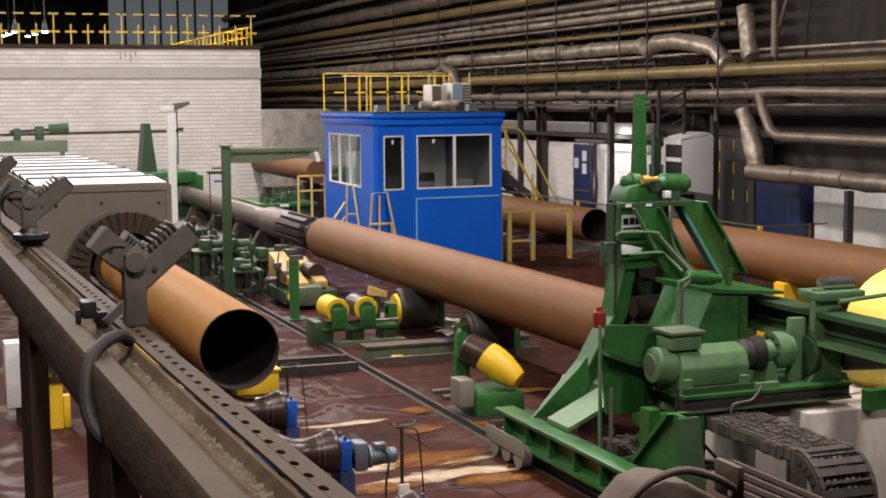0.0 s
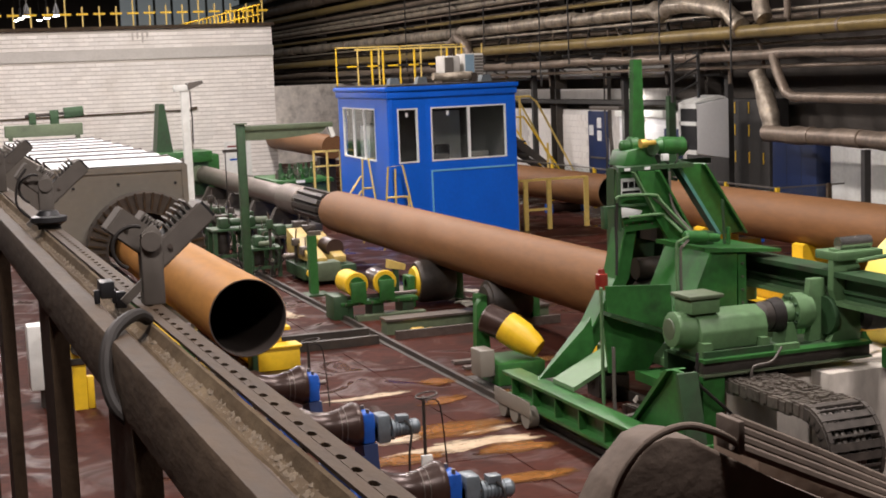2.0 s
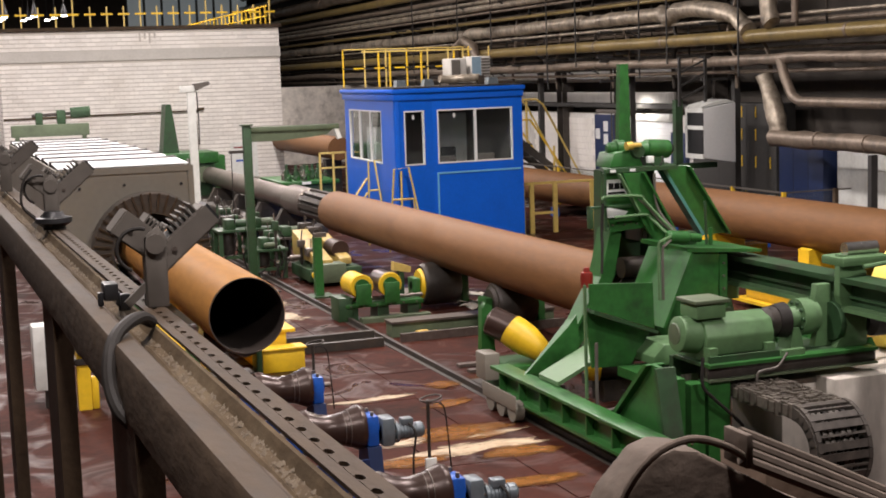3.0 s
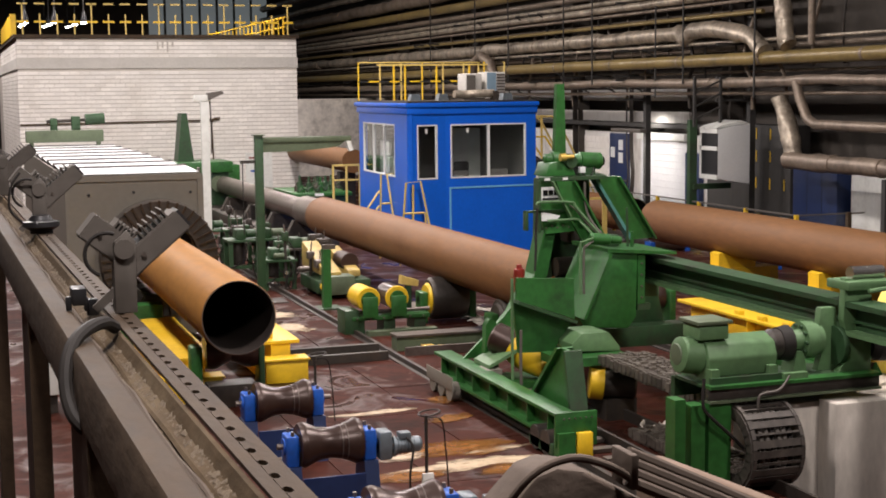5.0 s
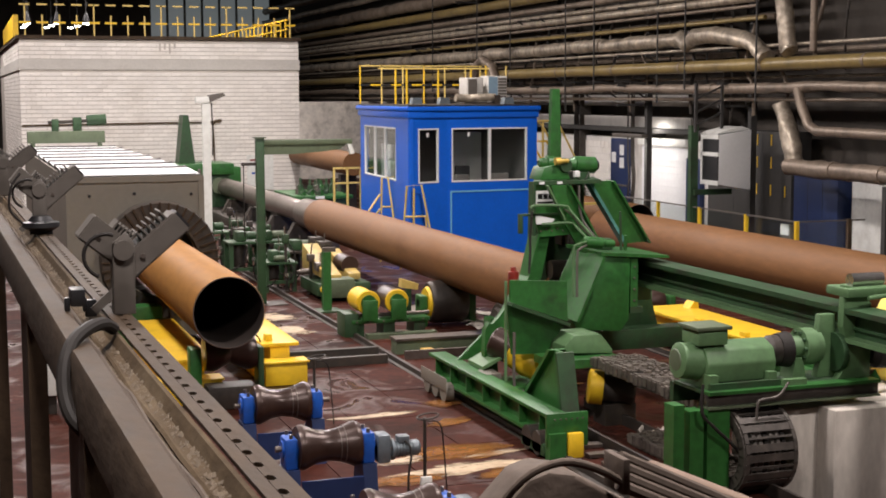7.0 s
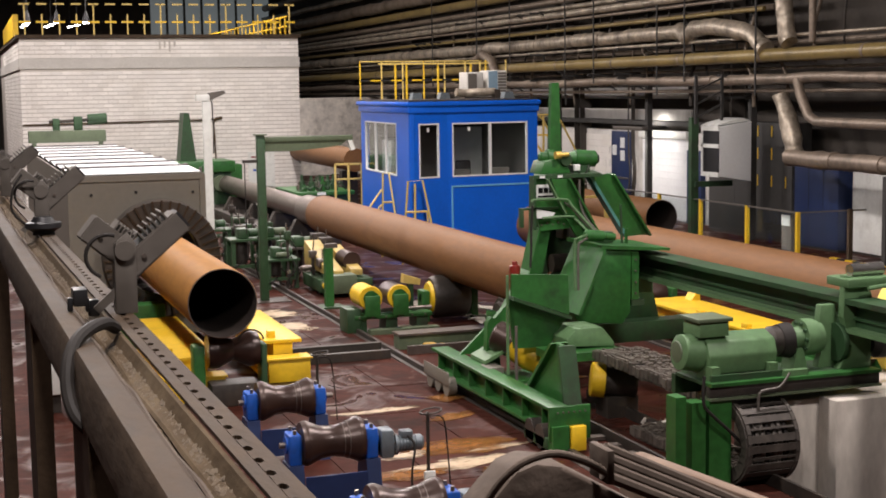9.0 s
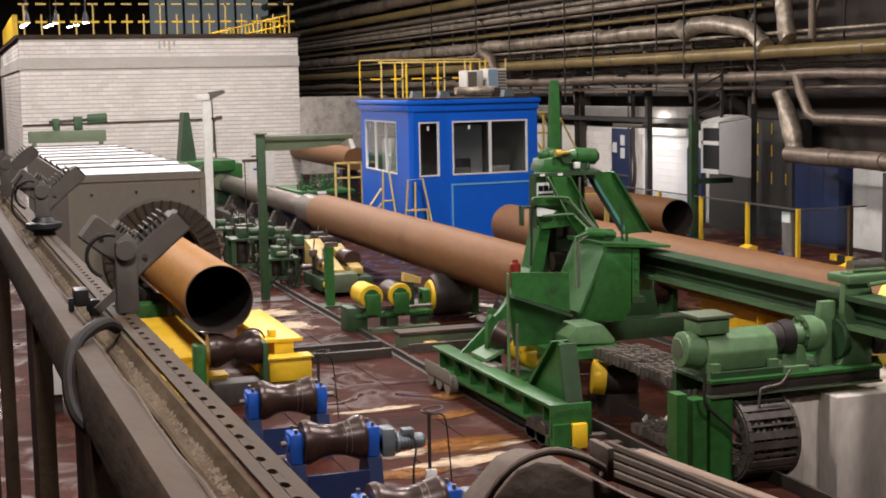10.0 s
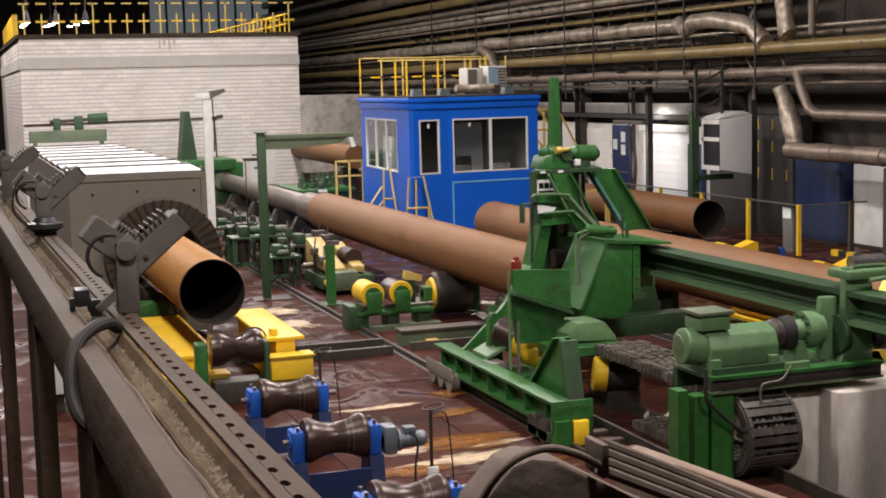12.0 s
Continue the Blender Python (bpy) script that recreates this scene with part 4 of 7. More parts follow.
def build_roller_line():
    for y, d in ((18.3, False), (15.85, True), (13.0, True)):
        roller_stand(y, 4.07, 0.8, drive=d)
    r = thing("roller_stand", (3.9, 21.9, 0), "waisted brown roller between green bearing blocks under the pipe", "roller stand", "roller stands of the line")
    x, y, z = 4.06, 21.9, 0.86
    part("roller", lathe(B(), (x - 0.4, y, z), (x + 0.4, y, z), [(0, 0.26), (0.1, 0.28), (0.2, 0.28), (0.5, 0.16), (0.8, 0.28), (0.9, 0.28), (1, 0.26)], 32), M_ROLL, r)
    part("pedestal", boxes((x - 0.38, x + 0.38, y - 0.24, y + 0.24, 0, 0.36), bevel=0.02), M_DARK, r)
    part("bearing_block", boxes((x - 0.64, x - 0.46, y - 0.18, y + 0.14, 0, 0.98), bevel=0.03), M_GREEN, r)
    part("bearing_block", boxes((x + 0.42, x + 0.52, y - 0.18, y + 0.18, 0, 0.95), bevel=0.03), M_GREEN_D, r)
    part("guard_wire", tube(B(), arc((x + 0.25, y - 0.25, 1.0), 0.2, 10, 170, 10, "xz"), 0.014, 6), M_DARK, r)
    # yellow transfer beams either side
    for x0, x1, y0, y1, lab in ((3.0, 3.92, 22.5, 26.8, "left"), (4.9, 5.55, 23.5, 26.9, "right")):
        b = thing("transfer_beam", ((x0 + x1) / 2, (y0 + y1) / 2, 0), "bright yellow flanged transfer beam beside the roller line", "beam", "yellow transfer beams")
        part("web", boxes((x0 + 0.16, x1 - 0.16, y0, y1, 0.08, 0.62)), M_YELLOW, b)
        part("top_flange", boxes((x0, x1, y0 - 0.03, y1, 0.62, 0.68), bevel=0.008), M_YELLOW, b)
        part("bottom_flange", boxes((x0 - 0.03, x1 + 0.03, y0 - 0.03, y1, 0.02, 0.08)), M_YELLOW, b)
        part("end_block", boxes((x0 - 0.02, x1 + 0.05, y0 - 0.42, y0 - 0.032, 0.02, 0.4), bevel=0.012), M_YELLOW, b)
        part("end_lip", boxes((x0 - 0.05, x1 + 0.08, y0 - 0.46, y0 - 0.034, 0.402, 0.43)), M_YELLOW, b)
        part("lug", boxes((x0 + 0.12, x0 + 0.24, y0 + 0.2, y0 + 0.4, 0.68, 0.8), bevel=0.01), M_YELLOW, b)
        part("sill", boxes((x0 + 0.1, x1 - 0.1, y0 + 0.2, y1 - 0.2, 0, 0.02)), M_DARK, b)
    c = single("green_cross_plate", boxes((2.9, 3.75, 27.0, 27.5, 0, 0.9), bevel=0.03), M_GREEN, "green steel plate block behind the transfer beam", "block")
    # control stands with rods
    for x, y in ((4.95, 20.0), (5.25, 15.8)):
        s = thing("sensor_stand", (x, y, 0), "thin dark stand with a wheel top and cable", "stand", "sensor stands")
        part("rod", rod(B(), (x, y, 0.02), (x, y, 1.05), 0.022, 8), M_DARK, s)
        part("foot", rod(B(), (x, y, 0), (x, y, 0.02), 0.12, 14), M_DARK, s)
        part("wheel", tube(B(), [Vector((x + 0.04, y, 1.06)) + Vector((0.13 * math.cos(a * math.pi / 8), 0.13 * math.sin(a * math.pi / 8), 0.02 * math.cos(a * math.pi / 8))) for a in range(17)], 0.012, 6), M_DARK, s)
        part("cable", tube(B(), [(x + 0.03, y, 1.0), (x + 0.2, y + 0.02, 0.95), (x + 0.26, y + 0.05, 0.6), (x + 0.3, y + 0.05, 0.03)], 0.01, 6), M_RUBBER, s)
        part("junction_box", boxes((x - 0.07, x + 0.07, y - 0.07, y - 0.022, 0.12, 0.34), bevel=0.01), M_CREAM, s, "small white junction box")


def build_floor_rails():
    for x, y0 in ((7.62, 2.0), (12.6, 16.3)):
        bm = boxes((x - 0.12, x + 0.12, y0, 40, 0.0, 0.02), (x - 0.035, x + 0.035, y0, 40, 0.02, 0.1))
        single("rail", bm, M_DARK, "dark greasy floor rail of the push carriage", "rail", group="carriage rails")
    bm = boxes((5.6, 7.45, 24.5, 24.62, 0, 0.16), (5.6, 7.45, 25.1, 25.25, 0, 0.2), (5.6, 7.45, 24.62, 25.1, 0, 0.05))
    single("cross_track", bm, M_DARK, "dark rusty cross track in the floor", "track")
    b = thing("cross_beam", (9.0, 25.4, 0), "grey-green floor beam with worn bright top edge", "beam")
    part("web", boxes((7.85, 11.2, 25.25, 25.6, 0, 0.26)), M_GREEN_G, b)
    part("top", boxes((7.83, 11.2, 25.2, 25.65, 0.26, 0.3)), M_STEEL, b)
    part("lower_strip", boxes((7.85, 11.2, 24.7, 24.78, 0, 0.16)), M_STEEL, b)
    part("brass_fitting", boxes((8.25, 8.5, 24.85, 25.1, 0.02, 0.14), (8.55, 8.7, 24.9, 25.05, 0.02, 0.12), bevel=0.03), M_COPPER, b, "small brass fittings")
    # channel with the chain trough
    t = thing("chain_trough", (8.9, 14, 0), "dark steel trough with cross bars on the floor", "trough")
    part("side", boxes((8.42, 8.47, 5, 20, 0.0, 0.16)), M_DARK, t)
    part("side", boxes((9.28, 9.33, 5, 20, 0.0, 0.16)), M_DARK, t)
    for k in range(14):
        y = 15.5 + k * 0.5
        part("cross_bar", boxes((7.98, 8.42, y, y + 0.16, 0.01, 0.06)), M_STEEL, t, "pale steel cross bar")


def green_roller_unit(x, y, group):
    """A pair of rubber-faced rollers on a green frame."""
    u = thing("support_roller", (x, y, 0), "green roller frame with yellow-rimmed brown support rolls", "roller unit", group)
    part("frame", boxes((x - 0.75, x + 0.9, y - 0.32, y + 0.32, 0.28, 0.36), bevel=0.01), M_GREEN, u)
    for dx in (-0.6, 0.05, 0.7):
        part("leg", boxes((x + dx - 0.12, x + dx + 0.12, y - 0.26, y + 0.26, 0, 0.28)), M_GREEN_D, u)
    part("side_block", boxes((x - 0.9, x - 0.6, y - 0.3, y + 0.3, 0.0, 0.5), bevel=0.02), M_GREEN_D, u)
    for k, (dx, lab) in enumerate(((-0.38, 0), (0.22, 1))):
        part("roll", lathe(B(), (x + dx - 0.05, y - 0.4, 0.72), (x + dx - 0.05, y + 0.36, 0.72), [(0, 0.2), (0.05, 0.24), (0.95, 0.24), (1, 0.2)], 28), M_ROLL if k else M_YELLOW, u)
        part("hub", rod(B(), (x + dx - 0.05, y - 0.46, 0.72), (x + dx - 0.05, y - 0.4, 0.72), 0.16, 20), M_GREEN, u)
        part("rim", lathe(B(), (x + dx - 0.05, y - 0.42, 0.72), (x + dx - 0.05, y - 0.39, 0.72), [(0, 0.235), (1, 0.25)], 28), M_YELLOW, u, "yellow rim")
        part("bracket", boxes((x + dx - 0.2, x + dx + 0.12, y - 0.52, y - 0.46, 0.36, 0.78), bevel=0.015), M_GREEN, u)
    part("stop_block", prism(B(), [(x + 0.42, 0.92), (x + 0.78, 0.86), (x + 0.8, 0.98), (x + 0.44, 1.1)], "y", y + 0.1, y + 0.3), M_YELLOW_P, u, "yellow stop block")
    part("stop_arm", boxes((x + 0.55, x + 0.65, y + 0.14, y + 0.26, 0.36, 0.9)), M_GREEN_D, u)
    part("drip_tray", boxes((x - 0.5, x + 0.95, y - 0.62, y - 0.4, 0.0, 0.1)), M_GREEN_G, u)
    for k in range(6):
        part("bolt", rod(B(), (x - 0.65 + k * 0.28, y - 0.34, 0.32), (x - 0.65 + k * 0.28, y - 0.32, 0.32), 0.022, 6), M_STEEL, u)
    part("pin", rod(B(), (x - 0.8, y - 0.1, 0.42), (x + 0.95, y - 0.1, 0.42), 0.04, 10), M_STEEL, u)
    return u


def big_support_wheel(x, y, guard):
    w = thing("pipe_support_wheel", (x, y, 0), "large dark support wheel with a disc guard under the pipe", "roller unit", "wheels under the pushed pipe")
    part("wheel", lathe(B(), (x - 0.4, y, 0.5), (x + 0.4, y, 0.5), [(0, 0.4), (0.1, 0.45), (0.9, 0.45), (1, 0.4)], 30), M_DARK, w)
    part("guard", lathe(B(), (x - 0.46, y, 0.5), (x - 0.4, y, 0.5), [(0, 0.3), (1, 0.34)], 24), guard, w, "disc guard")
    part("axle", rod(B(), (x - 0.62, y, 0.5), (x + 0.62, y, 0.5), 0.09, 14), M_STEEL, w)
    part("bearing", boxes((x - 0.62, x - 0.47, y - 0.2, y + 0.2, 0, 0.66), bevel=0.02), M_GREEN, w)
    part("bearing", boxes((x + 0.47, x + 0.62, y - 0.2, y + 0.2, 0, 0.66), bevel=0.02), M_GREEN, w)
    return w


def build_supports():
    green_roller_unit(8.3, 27.6, "support rollers")
    big_support_wheel(9.9, 28.3, M_YELLOW)
    u = thing("yellow_roll", (8.25, 20.3, 0), "yellow-banded brown support roll in a green frame", "roller unit")
    part("roll", lathe(B(), (7.98, 20.6, 1.04), (8.3, 20.3, 0.86), [(0, 0.19), (0.08, 0.24), (1, 0.24)], 28), M_ROLL, u)
    part("sleeve", lathe(B(), (8.24, 20.36, 0.9), (8.62, 19.95, 0.56), [(0, 0.25), (0.15, 0.26), (0.5, 0.25), (0.9, 0.18), (1, 0.15)], 28), M_YELLOW, u, "yellow sleeve")
    part("frame", boxes((7.9, 8.7, 19.9, 20.8, 0.05, 0.4), bevel=0.02), M_GREEN, u)
    part("upright", prism(B(), [(7.85, 0.4), (8.1, 0.4), (8.05, 1.25), (7.95, 1.3), (7.88, 1.2)], "y", 20.65, 20.8), M_GREEN, u)
    part("box", boxes((7.65, 7.9, 20.0, 20.4, 0.2, 0.62), bevel=0.02), M_BOXGREY, u, "small grey box")
    part("foot", boxes((7.75, 8.9, 19.8, 20.9, 0, 0.05)), M_DARK, u)
    big_support_wheel(10.2, 25.0, M_DARK)
    u2 = thing("yellow_roll", (9.2, 18.9, 0), "yellow-sleeved dark support roll under the carriage", "roller unit")
    part("roll", lathe(B(), (8.95, 18.9, 0.55), (9.5, 18.7, 0.5), [(0, 0.2), (0.05, 0.22), (0.95, 0.22), (1, 0.2)], 26), M_DARK, u2)
    part("sleeve", lathe(B(), (8.85, 18.94, 0.56), (9.05, 18.86, 0.54), [(0, 0.22), (0.1, 0.26), (1, 0.26)], 26), M_YELLOW, u2, "yellow sleeve")
    part("stand", boxes((9.0, 9.5, 18.65, 19.05, 0, 0.32)), M_DARK, u2)
    # loose plastic sheeting between the rails
    rng = random.Random(2)
    for cx, cy, w, d in ((10.3, 29.9, 1.7, 1.6), (10.9, 27.8, 1.2, 1.0), (9.6, 17.8, 0.7, 0.4)):
        bm = B()
        n = 14
        g = [[bm.verts.new((cx + (i / n - 0.5) * w * (1 + 0.25 * math.sin(j * 1.3)), cy + (j / n - 0.5) * d * (1 + 0.3 * math.sin(i * 0.9)), 0.015 + 0.22 * abs(noise.noise(Vector((i * 0.45 + cx, j * 0.45, cy)))) + 0.02 * rng.random())) for j in range(n + 1)] for i in range(n + 1)]
        for i in range(n):
            for j in range(n):
                bm.faces.new((g[i][j], g[i + 1][j], g[i + 1][j + 1], g[i][j + 1]))
        ob = single("plastic_sheet", bm, M_RAG, "crumpled dirty white plastic sheet lying on the floor", "sheet", group="loose sheets")
        ob.modifiers.new("thickness", "SOLIDIFY").thickness = 0.008


def build_stains_glare():
    """Shallow wet patches and dried streaks lying on the plates, with lamp glare painted into their colour and ragged
    outlines.
    """
    pale, rusty = "pale dried foam and painted lamp glare on the floor plates", "wet rusty patch with orange reflections painted in on the floor plates"
    spots = [(6.3, 17.1, 3.3, 0.6, 6, M_FOAM_GLARE, pale), (6.9, 17.7, 1.2, 0.3, 10, M_FOAM_GLARE, pale), (6.4, 17.95, 2.4, 1.1, 4, M_RUST_GLARE, rusty), (7.9, 20.3, 0.5, 2.6, -4, M_RUST_GLARE, rusty), (6.8, 16.6, 1.4, 0.8, -10, M_RUST_GLARE, rusty), (5.3, 16.8, 1.5, 0.7, 0, M_RUST_GLARE, rusty),
             (5.9, 20.4, 2.2, 0.35, 8, M_FOAM_GLARE, pale), (6.65, 30.3, 1.3, 1.5, 20, M_FOAM_GLARE, pale), (6.6, 28.5, 1.0, 1.6, 10, M_FOAM_GLARE, pale), (9.5, 21.6, 1.2, 0.5, 0, M_RUST_GLARE, rusty), (6.9, 19.6, 1.2, 0.5, 20, M_RUST_GLARE, rusty), (5.6, 17.7, 1.0, 0.5, 30, M_FOAM_GLARE, pale),
             (9.6, 17.6, 1.3, 0.4, 10, M_FOAM_GLARE, pale), (5.2, 15.0, 1.6, 0.6, 15, M_RUST_GLARE, rusty), (6.4, 15.3, 1.8, 0.5, -5, M_RUST_GLARE, rusty), (7.2, 20.9, 0.9, 0.7, 0, M_RUST_GLARE, rusty), (8.6, 27.5, 1.4, 0.9, 30, M_FOAM_GLARE, pale)]
    for k, (cx, cy, w, d, ang, m, lab) in enumerate(spots):
        bm = B()
        n = 48
        vs = []
        for i in range(n):
            a = 2 * math.pi * i / n
            r = 0.75 + 0.5 * noise.noise(Vector((math.cos(a) * 1.8 + k * 7.1, math.sin(a) * 1.8, k))) + 0.22 * noise.noise(Vector((math.cos(a) * 6 + k, math.sin(a) * 6, k * 3.0)))
            p = Matrix.Rotation(radians(ang), 3, "Z") @ Vector((w / 2 * r * math.cos(a), d / 2 * r * math.sin(a), 0))
            vs.append(bm.verts.new((cx + p.x, cy + p.y, 0.021 + 0.0006 * k)))
        top = bm.faces.new(vs)
        low = bmesh.ops.extrude_face_region(bm, geom=[top])
        bmesh.ops.translate(bm, verts=[e for e in low["geom"] if isinstance(e, bmesh.types.BMVert)], vec=(0, 0, -0.004))
        single("floor_stain", bm, m, lab, "stain", group="floor stains")


# ---- push carriage ----
def letters(text, size, depth, mat, name, parent, at, rot):
    cu = bpy.data.curves.new(name, "FONT")
    cu.body, cu.size, cu.extrude, cu.align_x, cu.align_y = text, size, depth, "CENTER", "CENTER"
    cu.offset = size * 0.02
    ob = new(name, cu)
    cu.materials.append(mat)
    ob.parent = parent
    ob.location = Vector(at) - ORIGIN[parent]
    ob.rotation_euler = rot
    return ob


def build_carriage():
    c = thing("push_carriage", (10.1, 20.0, 0), "dark green welded push carriage with mast, gearmotor and hoses on rails", "machine")
    PUSH[0] = 1.0
    # near base beam on its rail
    part("base_web", boxes((7.72, 7.8, 17.1, 22.1, 0.28, 0.56)), M_GREEN, c)
    part("base_flange", boxes((7.58, 7.88, 17.05, 22.12, 0.56, 0.61), bevel=0.008), M_GREEN, c)
    part("base_flange", boxes((7.58, 7.92, 17.05, 22.12, 0.23, 0.28), bevel=0.008), M_GREEN, c)
    for k in range(7):
        y = 17.5 + k * 0.72
        part("stiffener", boxes((7.61, 7.72, y, y + 0.03, 0.28, 0.56)), M_GREEN, c)
    part("end_plate", boxes((7.5, 8.1, 17.0, 17.05, 0.2, 0.66), bevel=0.006), M_GREEN, c)
    part("bogie", boxes((7.5, 8.0, 17.1, 17.9, 0.06, 0.225), bevel=0.02), M_GREEN_D, c)
    part("buffer", boxes((7.78, 8.0, 16.9, 16.99, 0.06, 0.4), bevel=0.02), M_YELLOW, c, "yellow buffer block")
    part("buffer_plate", boxes((7.52, 7.76, 16.93, 17.09, 0.02, 0.4)), M_GREEN, c)
    for y in (21.0, 21.4, 21.8):
        part("wheel", rod(B(), (7.44, y, 0.17), (7.58, y, 0.17), 0.15, 20), M_BOXGREY, c, "grey steel wheel")
    part("wheel_guard", boxes((7.42, 7.437, 20.8, 22.05, 0.2, 0.42), bevel=0.012), M_BOXGREY, c, "pale grey guard")
    for y in (17.35, 17.7):
        part("wheel", rod(B(), (7.5, y, 0.2), (7.75, y, 0.2), 0.17, 18), M_DARK, c)
    # far base beam
    part("far_base", boxes((12.4, 12.8, 17.1, 22.1, 0.22, 0.6), bevel=0.01), M_GREEN, c)
    for y in (17.6, 21.6):
        part("wheel", rod(B(), (12.5, y, 0.28), (12.7, y, 0.28), 0.26, 18), M_DARK, c)
    # sloping side plates from the base to the tower
    part("side_gusset", prism(B(), [(7.8, 0.61), (8.19, 0.97), (8.5, 1.25), (8.62, 1.4), (8.66, 1.0), (8.58, 0.83), (8.3, 0.68), (8.34, 0.61)], "y", 21.3, 21.36), M_GREEN, c)
    part("sloping_leg", prism(B(), [(9.31, 2.57), (9.56, 2.55), (9.42, 1.85), (9.08, 1.2), (8.66, 0.61), (8.2, 0.61), (8.77, 1.23), (9.14, 1.87)], "y", 21.66, 21.74), M_GREEN, c)
    for p0, p1 in (((9.3, 21.7, 2.57), (9.13, 21.7, 1.87)), ((9.13, 21.7, 1.87), (8.76, 21.7, 1.23)), ((8.76, 21.7, 1.23), (8.19, 21.7, 0.61))):
        part("leg_flange", strut(B(), p0, p1, 0.03, 0.4, (0, 1, 0)), M_GREEN, c)
    part("foot_plate", prism(B(), [(7.85, 0.62), (8.75, 1.05), (8.75, 1.1), (7.85, 0.68)], "y", 20.3, 20.95), M_GREEN_L, c, "pale green top of the foot plate")
    PUSH[0] = 1.025
    part("rear_gusset", prism(B(), [(17.1, 0.61), (18.4, 0.61), (17.75, 1.15), (17.5, 1.42), (17.3, 1.42)], "x", 7.82, 7.88), M_GREEN, c)
    part("rear_gusset_flange", prism(B(), [(18.48, 0.61), (18.4, 0.61), (17.5, 1.42), (17.58, 1.42)], "x", 7.75, 8.0), M_GREEN, c)
    part("rear_gusset_flange", prism(B(), [(17.06, 0.61), (17.12, 0.61), (17.32, 1.42), (17.26, 1.42)], "x", 7.75, 8.0), M_GREEN_D, c)
    PUSH[0] = 1.077
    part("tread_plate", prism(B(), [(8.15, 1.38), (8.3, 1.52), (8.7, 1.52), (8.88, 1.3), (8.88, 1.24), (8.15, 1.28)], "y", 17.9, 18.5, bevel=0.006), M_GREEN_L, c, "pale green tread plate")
    part("tread_support", boxes((7.85, 8.9, 17.6, 18.3, 1.12, 1.235)), M_GREEN, c)
    PUSH[0] = 1.0
    # folded screen plates in front of the pipe end
    PUSH[0] = 0.965
    part("screen_plate", prism(B(), [(8.33, 2.0), (9.29, 1.94), (9.31, 1.3), (8.33, 1.66)], "y", 20.35, 20.4), M_GREEN, c)
    part("screen_plate", prism(B(), [(8.33, 1.6), (9.31, 1.22), (9.0, 0.78), (8.42, 0.8)], "y", 20.5, 20.55), M_GREEN, c)
    part("screen_edge", strut(B(), (8.33, 20.4, 1.63), (9.31, 20.4, 1.26), 0.05, 0.3, (0, 1, 0)), M_GREEN_D, c)
    part("screen_frame", boxes((8.275, 8.31, 20.42, 20.46, 0.4, 1.98)), M_GREEN_L, c, "pale rod along the plate edge")
    part("step_ladder", tube(B(), [(8.36, 20.25, 1.2), (8.36, 20.25, 0.35), (8.44, 20.25, 0.25), (8.9, 20.25, 0.28)], 0.025, 8), M_BRACKET, c)
    PUSH[0] = 1.0
    # tower over the pipe
    part("tower_face", prism(B(), [(9.23, 3.39), (9.91, 3.37), (9.94, 2.95), (9.9, 2.55), (9.35, 2.52), (9.2, 3.05)], "y", 21.58, 21.63), M_GREEN, c)
    part("face_edge", boxes((9.2, 9.24, 21.5, 21.575, 2.55, 3.39)), M_GREEN_D, c)
    part("brace_plate", prism(B(), [(9.5, 3.385), (9.78, 3.38), (10.06, 2.9), (10.42, 2.28), (10.42, 2.06), (10.19, 2.06), (9.9, 2.5), (9.72, 2.8)], "y", 21.48, 21.54), M_GREEN, c)
    part("brace_edge", strut(B(), (9.8, 21.46, 3.38), (10.44, 21.46, 2.26), 0.03, 0.16, (0, 1, 0)), M_GREEN, c)
    part("brace_edge", strut(B(), (9.42, 21.46, 3.38), (9.74, 21.46, 2.8), 0.025, 0.1, (0, 1, 0)), M_GREEN_L, c, "pale green edge")
    # The darker green in here holds the shade of the tower's inside.
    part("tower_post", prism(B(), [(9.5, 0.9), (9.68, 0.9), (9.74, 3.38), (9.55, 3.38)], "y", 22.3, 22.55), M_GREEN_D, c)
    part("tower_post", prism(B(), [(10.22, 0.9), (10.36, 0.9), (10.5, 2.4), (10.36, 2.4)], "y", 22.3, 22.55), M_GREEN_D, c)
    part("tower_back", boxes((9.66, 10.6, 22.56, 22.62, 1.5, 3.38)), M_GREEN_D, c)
    part("guide_channel", boxes((10.02, 10.1, 21.9, 22.5, 2.3, 3.38), (10.1, 10.5, 22.4, 22.46, 2.3, 3.38)), M_DARK, c, "dark guide channel in the tower opening")
    part("inner_roller", rod(B(), (9.75, 22.1, 1.9), (10.35, 22.1, 1.9), 0.16, 20), M_DARK, c)
    part("top_plate", prism(B(), [(9.2, 21.5), (10.42, 21.5), (10.68, 22.4), (9.58, 22.4)], "z", 3.392, 3.45), M_GREEN_D, c)
    part("rear_strut", prism(B(), [(10.42, 3.39), (10.86, 3.39), (11.55, 2.32), (11.12, 2.3)], "y", 22.05, 22.2), M_GREEN, c)
    part("rear_strut_flange", strut(B(), (10.88, 22.12, 3.39), (11.58, 22.12, 2.31), 0.03, 0.34, (0, 1, 0)), M_GREEN, c)
    part("rear_strut_edge", strut(B(), (10.44, 22.05, 3.36), (11.11, 22.05, 2.32), 0.05, 0.2, (0, 1, 0)), node_teal, c, "lighter teal edge")
    # column that carries the ram beam
    part("right_column", prism(B(), [(9.75, 2.33), (10.32, 2.3), (10.3, 1.3), (10.16, 1.12), (9.4, 1.18), (9.3, 1.36)], "y", 20.2, 21.2, bevel=0.01), M_GREEN, c)
